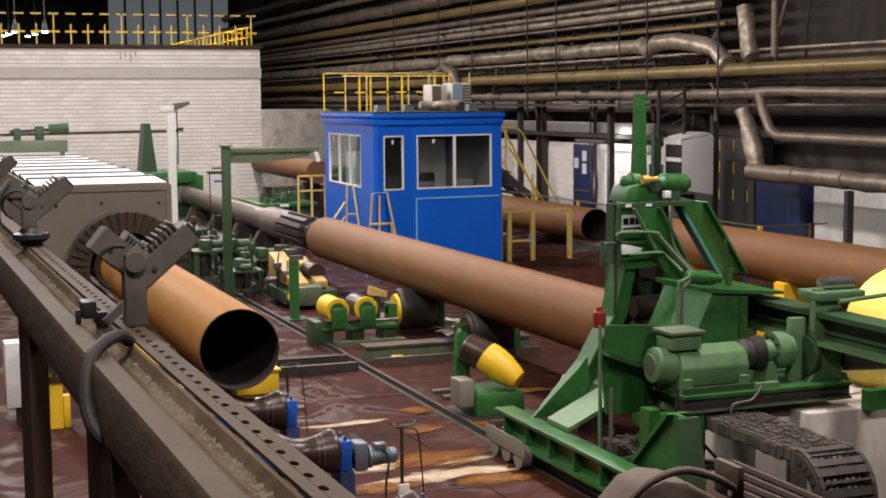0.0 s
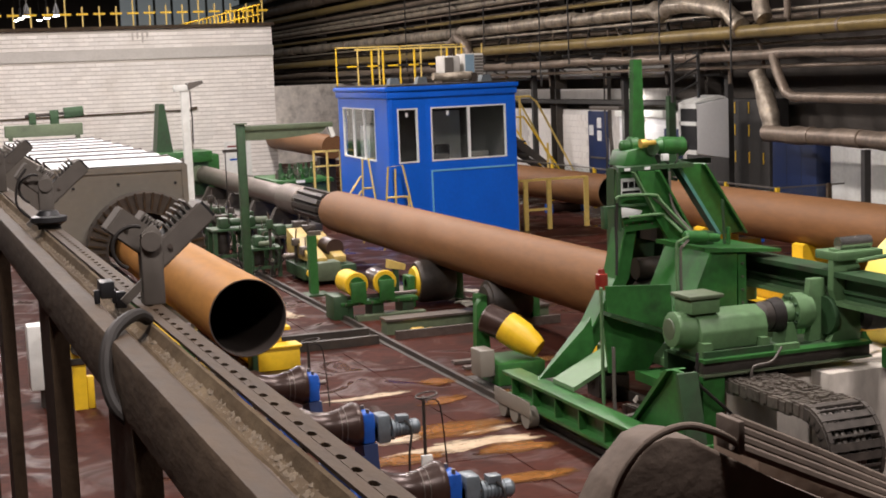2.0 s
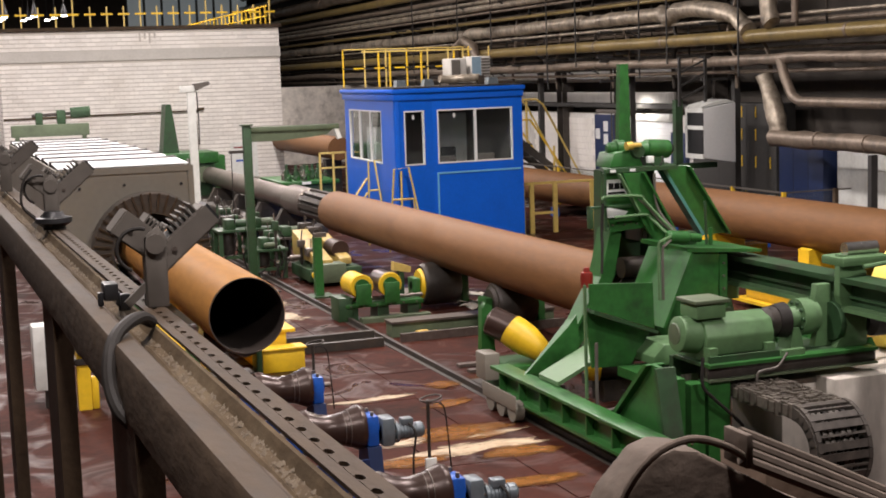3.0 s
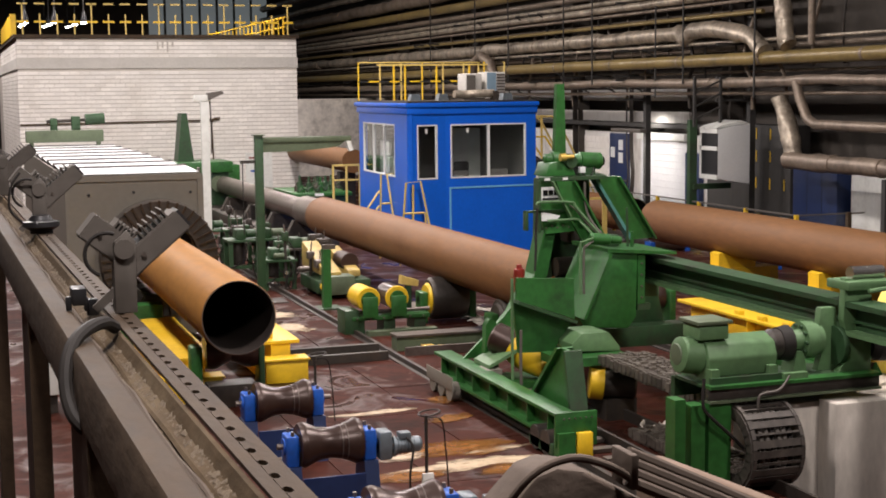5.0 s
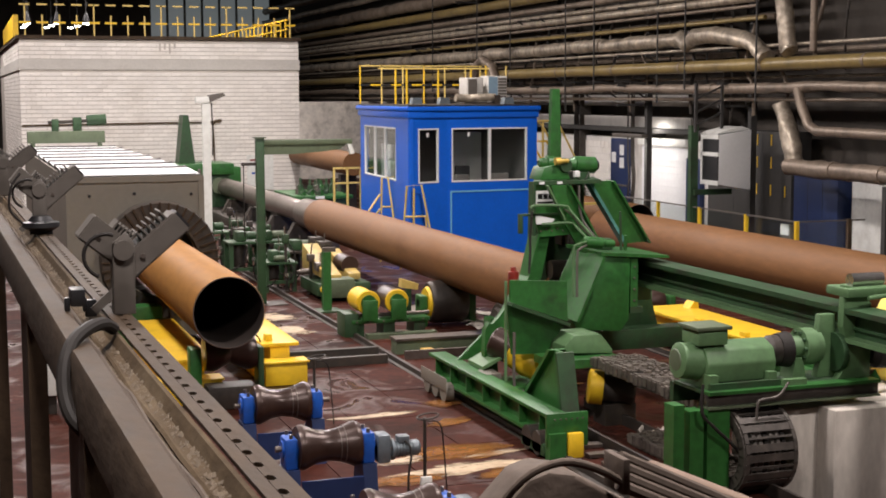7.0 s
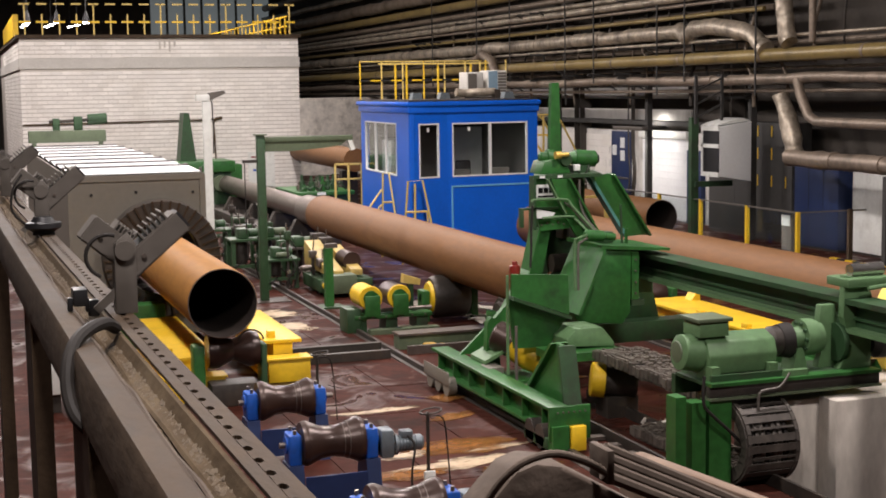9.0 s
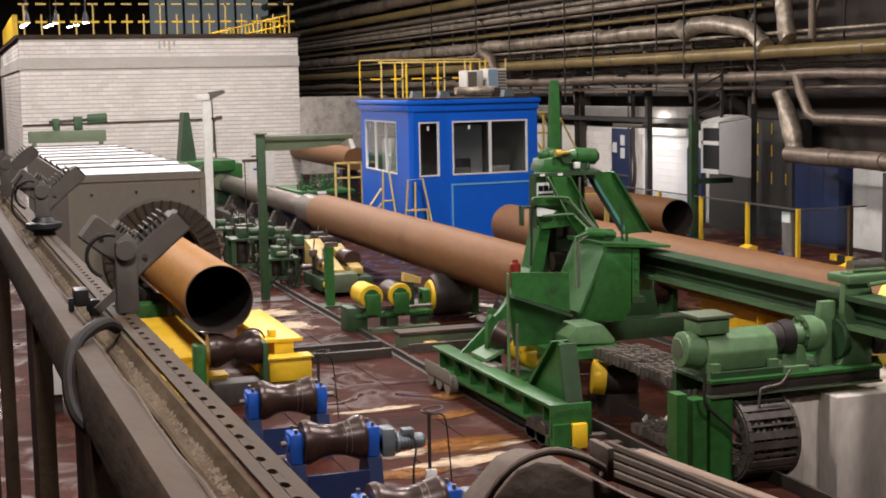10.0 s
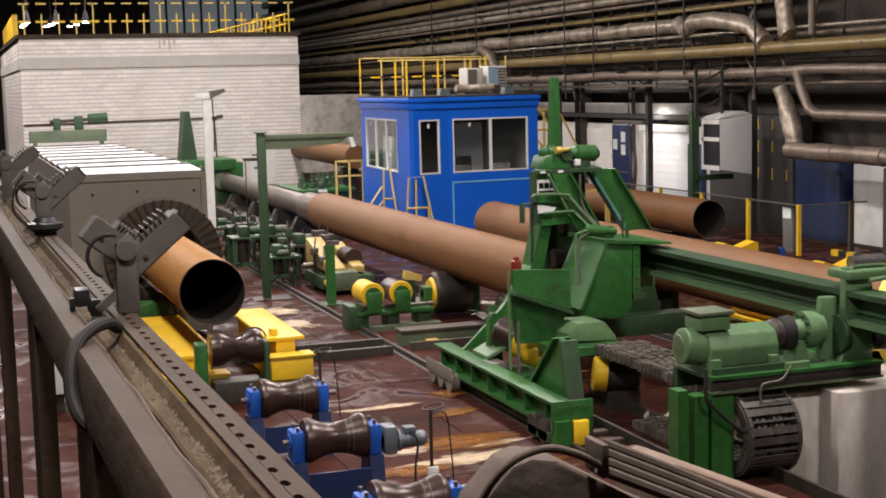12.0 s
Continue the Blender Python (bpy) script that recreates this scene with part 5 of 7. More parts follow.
    part("column_wing", strut(B(), (9.72, 20.2, 2.36), (9.27, 20.2, 1.36), 0.04, 0.62, (0, 1, 0)), M_GREEN, c)
    part("column_deck", prism(B(), [(9.78, 2.34), (10.98, 2.26), (10.98, 2.3), (9.78, 2.4)], "y", 20.15, 21.5), M_GREEN, c)
    part("column_flange", boxes((10.325, 10.45, 20.2, 21.2, 1.5, 2.27)), M_GREEN, c)
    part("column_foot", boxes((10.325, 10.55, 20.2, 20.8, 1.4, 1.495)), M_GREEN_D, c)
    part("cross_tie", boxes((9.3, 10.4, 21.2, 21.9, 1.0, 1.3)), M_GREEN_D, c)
    for k in range(4):
        part("bolt", rod(B(), (10.39, 20.18, 1.6 + k * 0.18), (10.39, 20.2, 1.6 + k * 0.18), 0.02, 6), M_STEEL, c)
    PUSH[0] = 1.0
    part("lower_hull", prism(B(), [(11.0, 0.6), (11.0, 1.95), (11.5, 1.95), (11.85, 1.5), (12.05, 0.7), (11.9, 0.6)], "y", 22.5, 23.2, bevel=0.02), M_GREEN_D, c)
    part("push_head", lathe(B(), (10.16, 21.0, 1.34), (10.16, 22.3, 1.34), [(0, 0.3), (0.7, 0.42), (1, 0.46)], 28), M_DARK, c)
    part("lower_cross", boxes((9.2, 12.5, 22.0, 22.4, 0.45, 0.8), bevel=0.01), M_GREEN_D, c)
    # drive on top
    part("mast", prism(B(), [(9.68, 3.8), (9.88, 3.8), (9.85, 4.96), (9.72, 4.96)], "y", 21.94, 22.06), M_GREEN, c)
    part("gear_base", prism(B(), [(9.42, 3.45), (9.98, 3.45), (9.9, 3.62), (9.72, 3.7), (9.5, 3.66)], "y", 21.75, 22.25, bevel=0.015), M_GREEN, c)
    part("gear_case", lathe(B(), (9.5, 22.0, 3.72), (9.78, 22.0, 3.72), [(0, 0.05), (0.1, 0.09), (0.45, 0.09), (0.5, 0.13), (0.9, 0.14), (1, 0.1)], 20), M_GREEN, c)
    part("gear_case", lathe(B(), (9.88, 21.7, 3.68), (9.88, 22.1, 3.68), [(0, 0.1), (0.2, 0.13), (1, 0.13)], 20), M_GREEN_D, c)
    part("brass_plug", lathe(B(), (9.66, 21.68, 3.76), (9.9, 21.68, 3.77), [(0, 0.065), (0.4, 0.065), (0.45, 0.035), (1, 0.035)], 12), M_COPPER, c, "yellow brass plug")
    part("motor", lathe(B(), (10.02, 21.95, 3.7), (10.52, 21.95, 3.67), [(0, 0.09), (0.2, 0.12), (0.22, 0.14), (0.95, 0.14), (1, 0.1)], 22), M_GREEN, c)
    part("motor_fan", lathe(B(), (10.52, 21.95, 3.67), (10.56, 21.95, 3.67), [(0, 0.1), (1, 0.08)], 18), M_BLACK, c, "dark fan grille")
    part("motor_foot", boxes((10.05, 10.35, 21.8, 22.1, 3.45, 3.57)), M_GREEN_D, c)
    part("terminal_box", boxes((9.98, 10.08, 21.6, 21.68, 3.5, 3.6), bevel=0.008), M_WHITE, c, "small white box")
    part("lead", tube(B(), [(10.03, 21.62, 3.5), (10.12, 21.6, 3.42), (10.22, 21.62, 3.5), (10.3, 21.75, 3.58)], 0.012, 6), M_RUBBER, c)
    for x in (9.3, 9.62):
        part("tag", boxes((x, x + 0.09, 21.49, 21.498, 3.4, 3.44)), M_WHITE, c, "small white tag")
    # plates and pipework on the face
    sign = part("name_plate", boxes((9.26, 9.61, 21.56, 21.578, 3.06, 3.29)), M_WHITE, c, "white name plate")
    for k in range(3):
        part("mark_block", boxes((9.3 + k * 0.095, 9.38 + k * 0.095, 21.552, 21.559, 3.15, 3.24)), M_INK, sign, "black mark block")
    part("print_bar", boxes((9.29, 9.57, 21.552, 21.559, 3.08, 3.11)), M_INK, sign)
    part("lower_plate", prism(B(), [(9.23, 2.9), (9.25, 2.74), (9.52, 2.75), (9.58, 2.82)], "y", 21.5, 21.55), M_WHITE, c, "bent white plate")
    part("hydraulic_line", tube(B(), [(9.11, 21.4, 3.02), (9.19, 21.4, 3.06), (9.72, 21.4, 3.04), (9.82, 21.38, 2.94), (10.18, 21.2, 2.48)], 0.022, 8), M_GREEN_L, c)
    part("hydraulic_line", tube(B(), [(9.31, 21.4, 2.75), (9.81, 21.4, 2.76), (9.9, 21.38, 2.7), (10.04, 21.2, 2.5)], 0.022, 8), M_GREEN_L, c)
    part("hydraulic_line", tube(B(), [(9.98, 21.42, 3.36), (9.99, 21.42, 3.0), (10.06, 21.38, 2.75), (10.24, 21.2, 2.46)], 0.02, 8), M_BRACKET, c)
    part("hydraulic_line", tube(B(), [(9.15, 19.8, 1.77), (9.15, 19.8, 2.48), (9.22, 19.82, 2.57), (9.5, 20.1, 2.58)], 0.02, 8), M_GREEN_L, c)
    part("hydraulic_line", tube(B(), [(9.21, 19.8, 1.77), (9.21, 19.8, 2.42), (9.27, 19.82, 2.51), (9.5, 20.1, 2.53)], 0.02, 8), M_BRACKET, c)
    part("cylinder", lathe(B(), (9.5, 20.2, 2.57), (10.02, 20.2, 2.52), [(0, 0.06), (0.05, 0.09), (0.6, 0.09), (0.65, 0.06), (1, 0.06)], 18), M_GREEN, c)
    part("wiper_rod", rod(B(), (10.3, 20.5, 2.38), (10.28, 20.5, 3.0), 0.022, 8), M_GREEN_D, c)
    part("hose", tube(B(), [(9.15, 21.45, 2.96), (9.12, 21.45, 2.55), (9.1, 21.4, 2.3), (9.06, 21.35, 1.95)], 0.022, 8), M_RUBBER, c)
    part("bottle", lathe(B(), (8.6, 20.9, 1.85), (8.6, 20.9, 2.13), [(0, 0.085), (0.55, 0.09), (0.75, 0.08), (0.8, 0.05), (1, 0.04)], 20), M_REDEXT, c, "small red bottle")
    for k in range(3):
        part("hydraulic_line", tube(B(), [(9.7 + k * 0.06, 21.42, 3.0 - k * 0.03), (9.84 + k * 0.05, 21.4, 2.88 - k * 0.03), (10.02 + k * 0.05, 21.3, 2.64 - k * 0.03), (10.2 + k * 0.05, 21.15, 2.46 - k * 0.02)], 0.016, 6), M_GREEN_L if k % 2 else M_STEEL, c)
    part("pipe_bracket", boxes((8.95, 9.65, 21.5, 21.56, 2.88, 2.92), (8.95, 9.0, 21.46, 21.58, 2.6, 2.92), bevel=0.004), M_GREEN_D, c)
    part("valve_block", boxes((9.95, 10.2, 20.6, 20.8, 2.38, 2.56), bevel=0.015), M_GREEN_D, c)
    part("wiper_post", rod(B(), (10.42, 20.6, 2.36), (10.43, 20.6, 2.6), 0.03, 8), M_GREEN, c)
    for k in range(6):
        part("bolt", rod(B(), (9.36 + k * 0.1, 21.56, 2.62 + 0.03 * (k % 2)), (9.36 + k * 0.1, 21.58, 2.62 + 0.03 * (k % 2)), 0.016, 6), M_STEEL, c)
        part("bolt", rod(B(), (7.62 + 0.08 * k, 16.985, 0.58), (7.62 + 0.08 * k, 17.0, 0.58), 0.014, 6), M_STEEL, c)
    return c


node_teal = node_mat("teal_edge_paint", (0.08, 0.24, 0.22), 0.5, 0, 0.2, 10, 1.0, 0.1)
CARRIAGE = build_carriage()


def build_ram():
    PUSH[0] = 0.95
    r = thing("ram_beam", (11.3, 14, 1.5), "long green I-shaped ram beam tied to the carriage", "beam")
    y0, y1 = 4.0, 22.05
    part("web", boxes((11.26, 11.32, y0, y1, 1.66, 1.98)), M_GREEN_D, r)
    part("top_flange", boxes((11.08, 11.5, y0, y1, 1.98, 2.05)), M_GREEN_D, r, "dark green top flange")
    part("bottom_flange", boxes((11.08, 11.5, y0, y1, 1.6, 1.66)), M_GREEN_L, r, "pale green lower flange")
    part("guide_strip", boxes((11.22, 11.26, y0, y1, 1.76, 1.79)), M_GREEN_D, r)
    part("end_plate", boxes((11.06, 11.52, y1, y1 + 0.04, 1.3, 2.12)), M_GREEN_L, r)
    PUSH[0] = 1.0
    return r


RAM = build_ram()


def build_chain():
    """Energy chain: the run tied to the carriage, the rolling bend and the run that lies still."""
    rng = random.Random(11)

    def link_row(obj, y0, y1, z):
        """Links with two side plates, overlapping lugs and a pair of cross bars, none lying quite level."""
        n = int((y1 - y0) / 0.13)
        for k in range(n):
            y, dz, dw = y0 + k * 0.13, z + rng.uniform(-0.014, 0.014), rng.uniform(-0.012, 0.012)
            bm = boxes((8.85 + dw, 8.89 + dw, y, y + 0.12, dz - 0.09, dz + 0.08), (9.51 + dw, 9.55 + dw, y, y + 0.12, dz - 0.09, dz + 0.08))
            for x in (8.83 + dw, 9.55 + dw):
                box(bm, x, x + 0.02, y + 0.07, y + 0.17, dz - 0.06, dz + 0.06)
            for yy in (0.005, 0.075):
                box(bm, 8.89 + dw, 9.51 + dw, y + yy, y + yy + 0.035, dz + 0.03 + rng.uniform(0, 0.03), dz + 0.07)
            for q in range(5):
                x = rng.uniform(8.88, 9.45)
                box(bm, x, x + rng.uniform(0.02, 0.08), y + rng.uniform(0, 0.05), y + rng.uniform(0.06, 0.12), dz + 0.05, dz + 0.085 + rng.uniform(0, 0.02))
            part("chain_link", bm, M_CHAIN, obj)
    R, zc = 0.43, 0.53
    top = thing("energy_chain_run", (9.15, 16, 1.0), "dark ribbed energy chain run hanging from the carriage", "energy chain")
    link_row(top, 17.6, 18.9, zc + R)
    part("cable_bundle", boxes((8.93, 9.47, 17.6, 18.9, zc + R - 0.06, zc + R + 0.02), bevel=0.02), M_RUBBER, top, "flat bundle of black cables")
    bend = thing("energy_chain_bend", (9.15, 15.0, 0.0), "curved dark bend of the energy chain with white cables", "energy chain")
    n = 13
    for k in range(n):
        a = radians(90 + 180 * (k + 0.5) / n)
        tv, rv = Vector((0, -math.sin(a), math.cos(a))), Vector((0, math.cos(a), math.sin(a)))
        p = Vector((9.2, 15.0, zc)) + rv * R
        bm = B()
        for x in (8.87, 9.53):
            q = Vector((x, p.y, p.z))
            strut(bm, q - tv * 0.058, q + tv * 0.058, 0.05, 0.19, rv)
            strut(bm, q - tv * 0.02 + Vector((-0.03 if x < 9 else 0.03, 0, 0)), q + tv * 0.1 + Vector((-0.03 if x < 9 else 0.03, 0, 0)), 0.02, 0.12, rv)
        if k % 3 != 1:
            strut(bm, p - tv * 0.045 + rv * 0.07, p + tv * 0.045 + rv * 0.07, 0.62, 0.025, rv)
        else:
            strut(bm, p - tv * 0.012 + rv * 0.07, p + tv * 0.012 + rv * 0.07, 0.62, 0.03, rv)
        part("chain_link", bm, M_CHAIN_D, bend)
    for j, x in enumerate((8.95, 9.03, 9.11, 9.19, 9.27, 9.35, 9.43)):
        part("cable", tube(B(), [(x, 15.0 + (R - 0.02) * math.cos(radians(a)), zc + (R - 0.02) * math.sin(radians(a))) for a in range(90, 271, 15)], 0.036, 8), M_RUBBER if j in (0, 3, 6) else M_BRACKET, bend, "grey cable")
    link_row(bend, 15.02, 17.6, zc + R - 0.003)
    link_row(bend, 15.02, 17.6, 0.103)
    part("cable_bundle", boxes((8.935, 9.465, 15.0, 17.6, zc + R - 0.065, zc + R + 0.017)), M_RUBBER, bend)
    low = thing("energy_chain_floor_run", (9.15, 16, 0.0), "dark energy chain run lying in its trough", "energy chain")
    link_row(low, 15.6, 17.6, 0.1)
    part("cable_bundle", boxes((8.93, 9.47, 15.6, 17.6, 0.04, 0.1)), M_RUBBER, low)
    return top, bend


CHAIN_RUN, CHAIN_BEND = build_chain()


def build_drive_platform():
    PUSH[0] = 0.95
    p = thing("drive_platform", (9.6, 16, 0), "green steel platform on posts beside the ram beam", "platform")
    part("front_beam", boxes((8.95, 11.5, 15.6, 15.7, 0.93, 1.08), bevel=0.008), M_DARK, p, "oily dark green web")
    part("front_flange", boxes((8.95, 11.5, 15.55, 15.75, 1.08, 1.12)), M_GREEN, p)
    part("front_flange", boxes((8.95, 11.5, 15.55, 15.75, 0.9, 0.93)), M_GREEN_G, p)
    part("rear_beam", boxes((8.95, 11.5, 16.5, 16.6, 0.82, 1.08)), M_GREEN_D, p)
    part("side_beam", boxes((11.5, 12.6, 15.2, 15.35, 0.8, 1.06)), M_GREEN, p)
    part("top_sheet", boxes((8.95, 11.5, 15.76, 16.49, 1.07, 1.11)), M_GREEN_D, p)
    for x0, x1 in ((8.47, 8.62), (8.7, 8.9), (8.95, 9.27)):
        part("post", boxes((x0, x1, 15.6, 15.85, -0.6, 0.98 if x0 < 8.6 else 0.89)), M_GREEN, p)
    part("post_web", boxes((8.9, 8.95, 15.72, 15.76, -0.2, 0.88)), M_GREEN_D, p)
    part("far_post", boxes((11.2, 11.45, 16.4, 16.6, -0.6, 0.82)), M_GREEN_D, p)
    part("junction_box", boxes((9.5, 9.72, 15.5, 15.55, 0.55, 0.7), bevel=0.01), M_CREAM, p, "small pale junction box")
    part("conduit", tube(B(), [(9.6, 15.5, 0.7), (9.6, 15.48, 0.95), (9.68, 15.48, 1.0), (9.9, 15.48, 1.03), (10.05, 15.48, 1.2)], 0.018, 6), M_BRACKET, p)
    part("cable", tube(B(), [(8.82, 15.5, 1.25), (8.8, 15.48, 0.9), (8.95, 15.48, 0.72), (9.2, 15.5, 0.5), (9.4, 15.5, 0.3)], 0.022, 6), M_RUBBER, p)
    m = thing("drive_motor", (9.4, 16.1, 1.11), "pale green electric motor with a square terminal box", "motor")
    part("housing", prism(B(), [(15.82, 1.18), (15.78, 1.42), (15.85, 1.6), (16.1, 1.69), (16.35, 1.6), (16.42, 1.42), (16.38, 1.18)], "x", 9.05, 10.06, bevel=0.03), M_GREEN_L, m)
    part("fan_cowl", lathe(B(), (8.76, 16.1, 1.46), (9.05, 16.1, 1.43), [(0, 0.15), (0.1, 0.23), (1, 0.25)], 28), M_GREEN_L, m)
    part("fan_grille", lathe(B(), (8.73, 16.1, 1.46), (8.76, 16.1, 1.46), [(0, 0.05), (0.5, 0.14), (1, 0.15)], 20), M_GREEN_G, m)
    part("terminal_box", boxes((8.95, 9.38, 15.86, 16.3, 1.66, 1.86), bevel=0.02), M_GREEN_L, m)
    part("terminal_lid", boxes((8.91, 9.42, 15.82, 16.34, 1.86, 1.91), bevel=0.01), M_GREEN_G, m)
    for x in (9.1, 9.95):
        part("foot", boxes((x - 0.06, x + 0.06, 15.7, 16.5, 1.11, 1.3)), M_GREEN_L, m)
    part("foot_bar", boxes((9.02, 10.06, 15.66, 15.72, 1.11, 1.2)), M_GREEN_D, m)
    g = thing("shaft_coupling", (10.35, 16.1, 1.11), "dark coupling and pale green flanged brake on the shaft", "coupling")
    part("coupling", lathe(B(), (10.06, 16.1, 1.5), (10.42, 16.1, 1.5), [(0, 0.14), (0.2, 0.2), (0.8, 0.2), (1, 0.13)], 24), M_DARK, g)
    part("guard", lathe(B(), (10.24, 16.1, 1.5), (10.4, 16.1, 1.5), [(0, 0.215), (1, 0.24)], 24), M_RUBBER, g, "black coupling guard")
    part("flange", lathe(B(), (10.46, 16.1, 1.52), (10.86, 16.1, 1.52), [(0, 0.13), (0.3, 0.15), (0.32, 0.25), (0.75, 0.25), (0.78, 0.22), (1, 0.22)], 28), M_GREEN_L, g)
    for k in range(10):
        a = 2 * math.pi * k / 10
        part("bolt", rod(B(), (10.55, 16.1 + 0.2 * math.cos(a), 1.52 + 0.2 * math.sin(a)), (10.62, 16.1 + 0.2 * math.cos(a), 1.52 + 0.2 * math.sin(a)), 0.025, 8), M_GREEN_D, g)
    part("pedestal", prism(B(), [(10.4, 1.11), (10.62, 1.11), (10.56, 1.4), (10.46, 1.4)], "y", 15.95, 16.25), M_GREEN_L, g)
    part("bracket", boxes((10.05, 10.4, 15.6, 15.7, 1.12, 1.2)), M_GREEN_L, g)
    s = thing("ram_guide_stand", (11.2, 16.2, 1.1), "pale green cast guide stand with a steel guide roller", "stand")
    part("cheek", prism(B(), [(10.8, 1.11), (11.15, 1.11), (11.1, 1.7), (11.08, 1.95), (10.85, 1.95), (10.82, 1.7), (10.9, 1.4)], "y", 16.0, 16.12, bevel=0.01), M_GREEN_L, s)
    part("cheek", prism(B(), [(11.0, 1.11), (11.5, 1.11), (11.55, 1.6), (11.5, 2.1), (11.36, 2.3), (11.08, 2.36), (11.06, 1.8), (11.2, 1.4)], "y", 15.8, 15.92, bevel=0.01), M_GREEN_L, s)
    part("ring", lathe(B(), (11.02, 15.95, 1.45), (11.1, 15.95, 1.45), [(0, 0.26), (1, 0.26)], 24), M_GREEN_D, s)
    part("top_bridge", boxes((11.06, 11.8, 15.7, 16.2, 2.2, 2.32), bevel=0.02), M_GREEN_L, s)
    part("guide_roller", rod(B(), (11.25, 15.95, 2.4), (11.75, 15.95, 2.4), 0.09, 18), M_STEEL_B, s, "bright guide roller")
    part("tie", rod(B(), (11.3, 15.6, 2.2), (12.1, 15.6, 2.26), 0.03, 8), M_GREEN_L, s)
    part("shaft_cover", lathe(B(), (11.5, 15.85, 1.42), (12.4, 15.85, 1.38), [(0, 0.13), (0.1, 0.2), (1, 0.2)], 22), M_RUBBER, s, "black shaft cover")
    PUSH[0] = 1.0
    single("concrete_block", boxes((9.66, 14.4, 15.0, 16.2, -0.9, 0.96), bevel=0.02), M_CONC, "pale stained concrete foundation block", "foundation")
    single("concrete_block", boxes((10.15, 14.4, 14.6, 14.98, -0.9, 1.0), bevel=0.02), M_CONC, "pale stained concrete foundation block with a joint", "foundation")
    PUSH[0] = 1.0
    y = thing("yellow_hood", (13.3, 17.0, 0), "large bright yellow rounded drum hood on a green stand", "machine hood")
    part("drum", lathe(B(), (12.78, 15.2, 1.55), (12.78, 16.2, 1.55), [(0, 0.94), (0.02, 1.0), (0.98, 1.0), (1, 0.94)], 48), M_YELLOW_C, y)
    part("stand", boxes((12.0, 13.2, 15.3, 16.1, 0, 0.7), bevel=0.03), M_GREEN_D, y)
    part("rod_end", rod(B(), (11.2, 15.4, 1.35), (11.7, 15.6, 1.3), 0.05, 12), M_YELLOW, y)


# ---- control cabin ----
def wall_quad(bm, a, b, z0, z1, t=0.08):
    """A wall from a to b with a thickness inwards (to the left of the way)."""
    a, b = Vector((*a, 0)), Vector((*b, 0))
    d = (b - a).normalized()
    n = Vector((-d.y, d.x, 0)) * t
    vs = [bm.verts.new((p.x, p.y, z)) for p in (a, b, b + n, a + n) for z in (z0, z1)]
    for f in ((0, 2, 3, 1), (2, 4, 5, 3), (4, 6, 7, 5), (6, 0, 1, 7), (0, 6, 4, 2), (1, 3, 5, 7)):
        bm.faces.new([vs[i] for i in f])


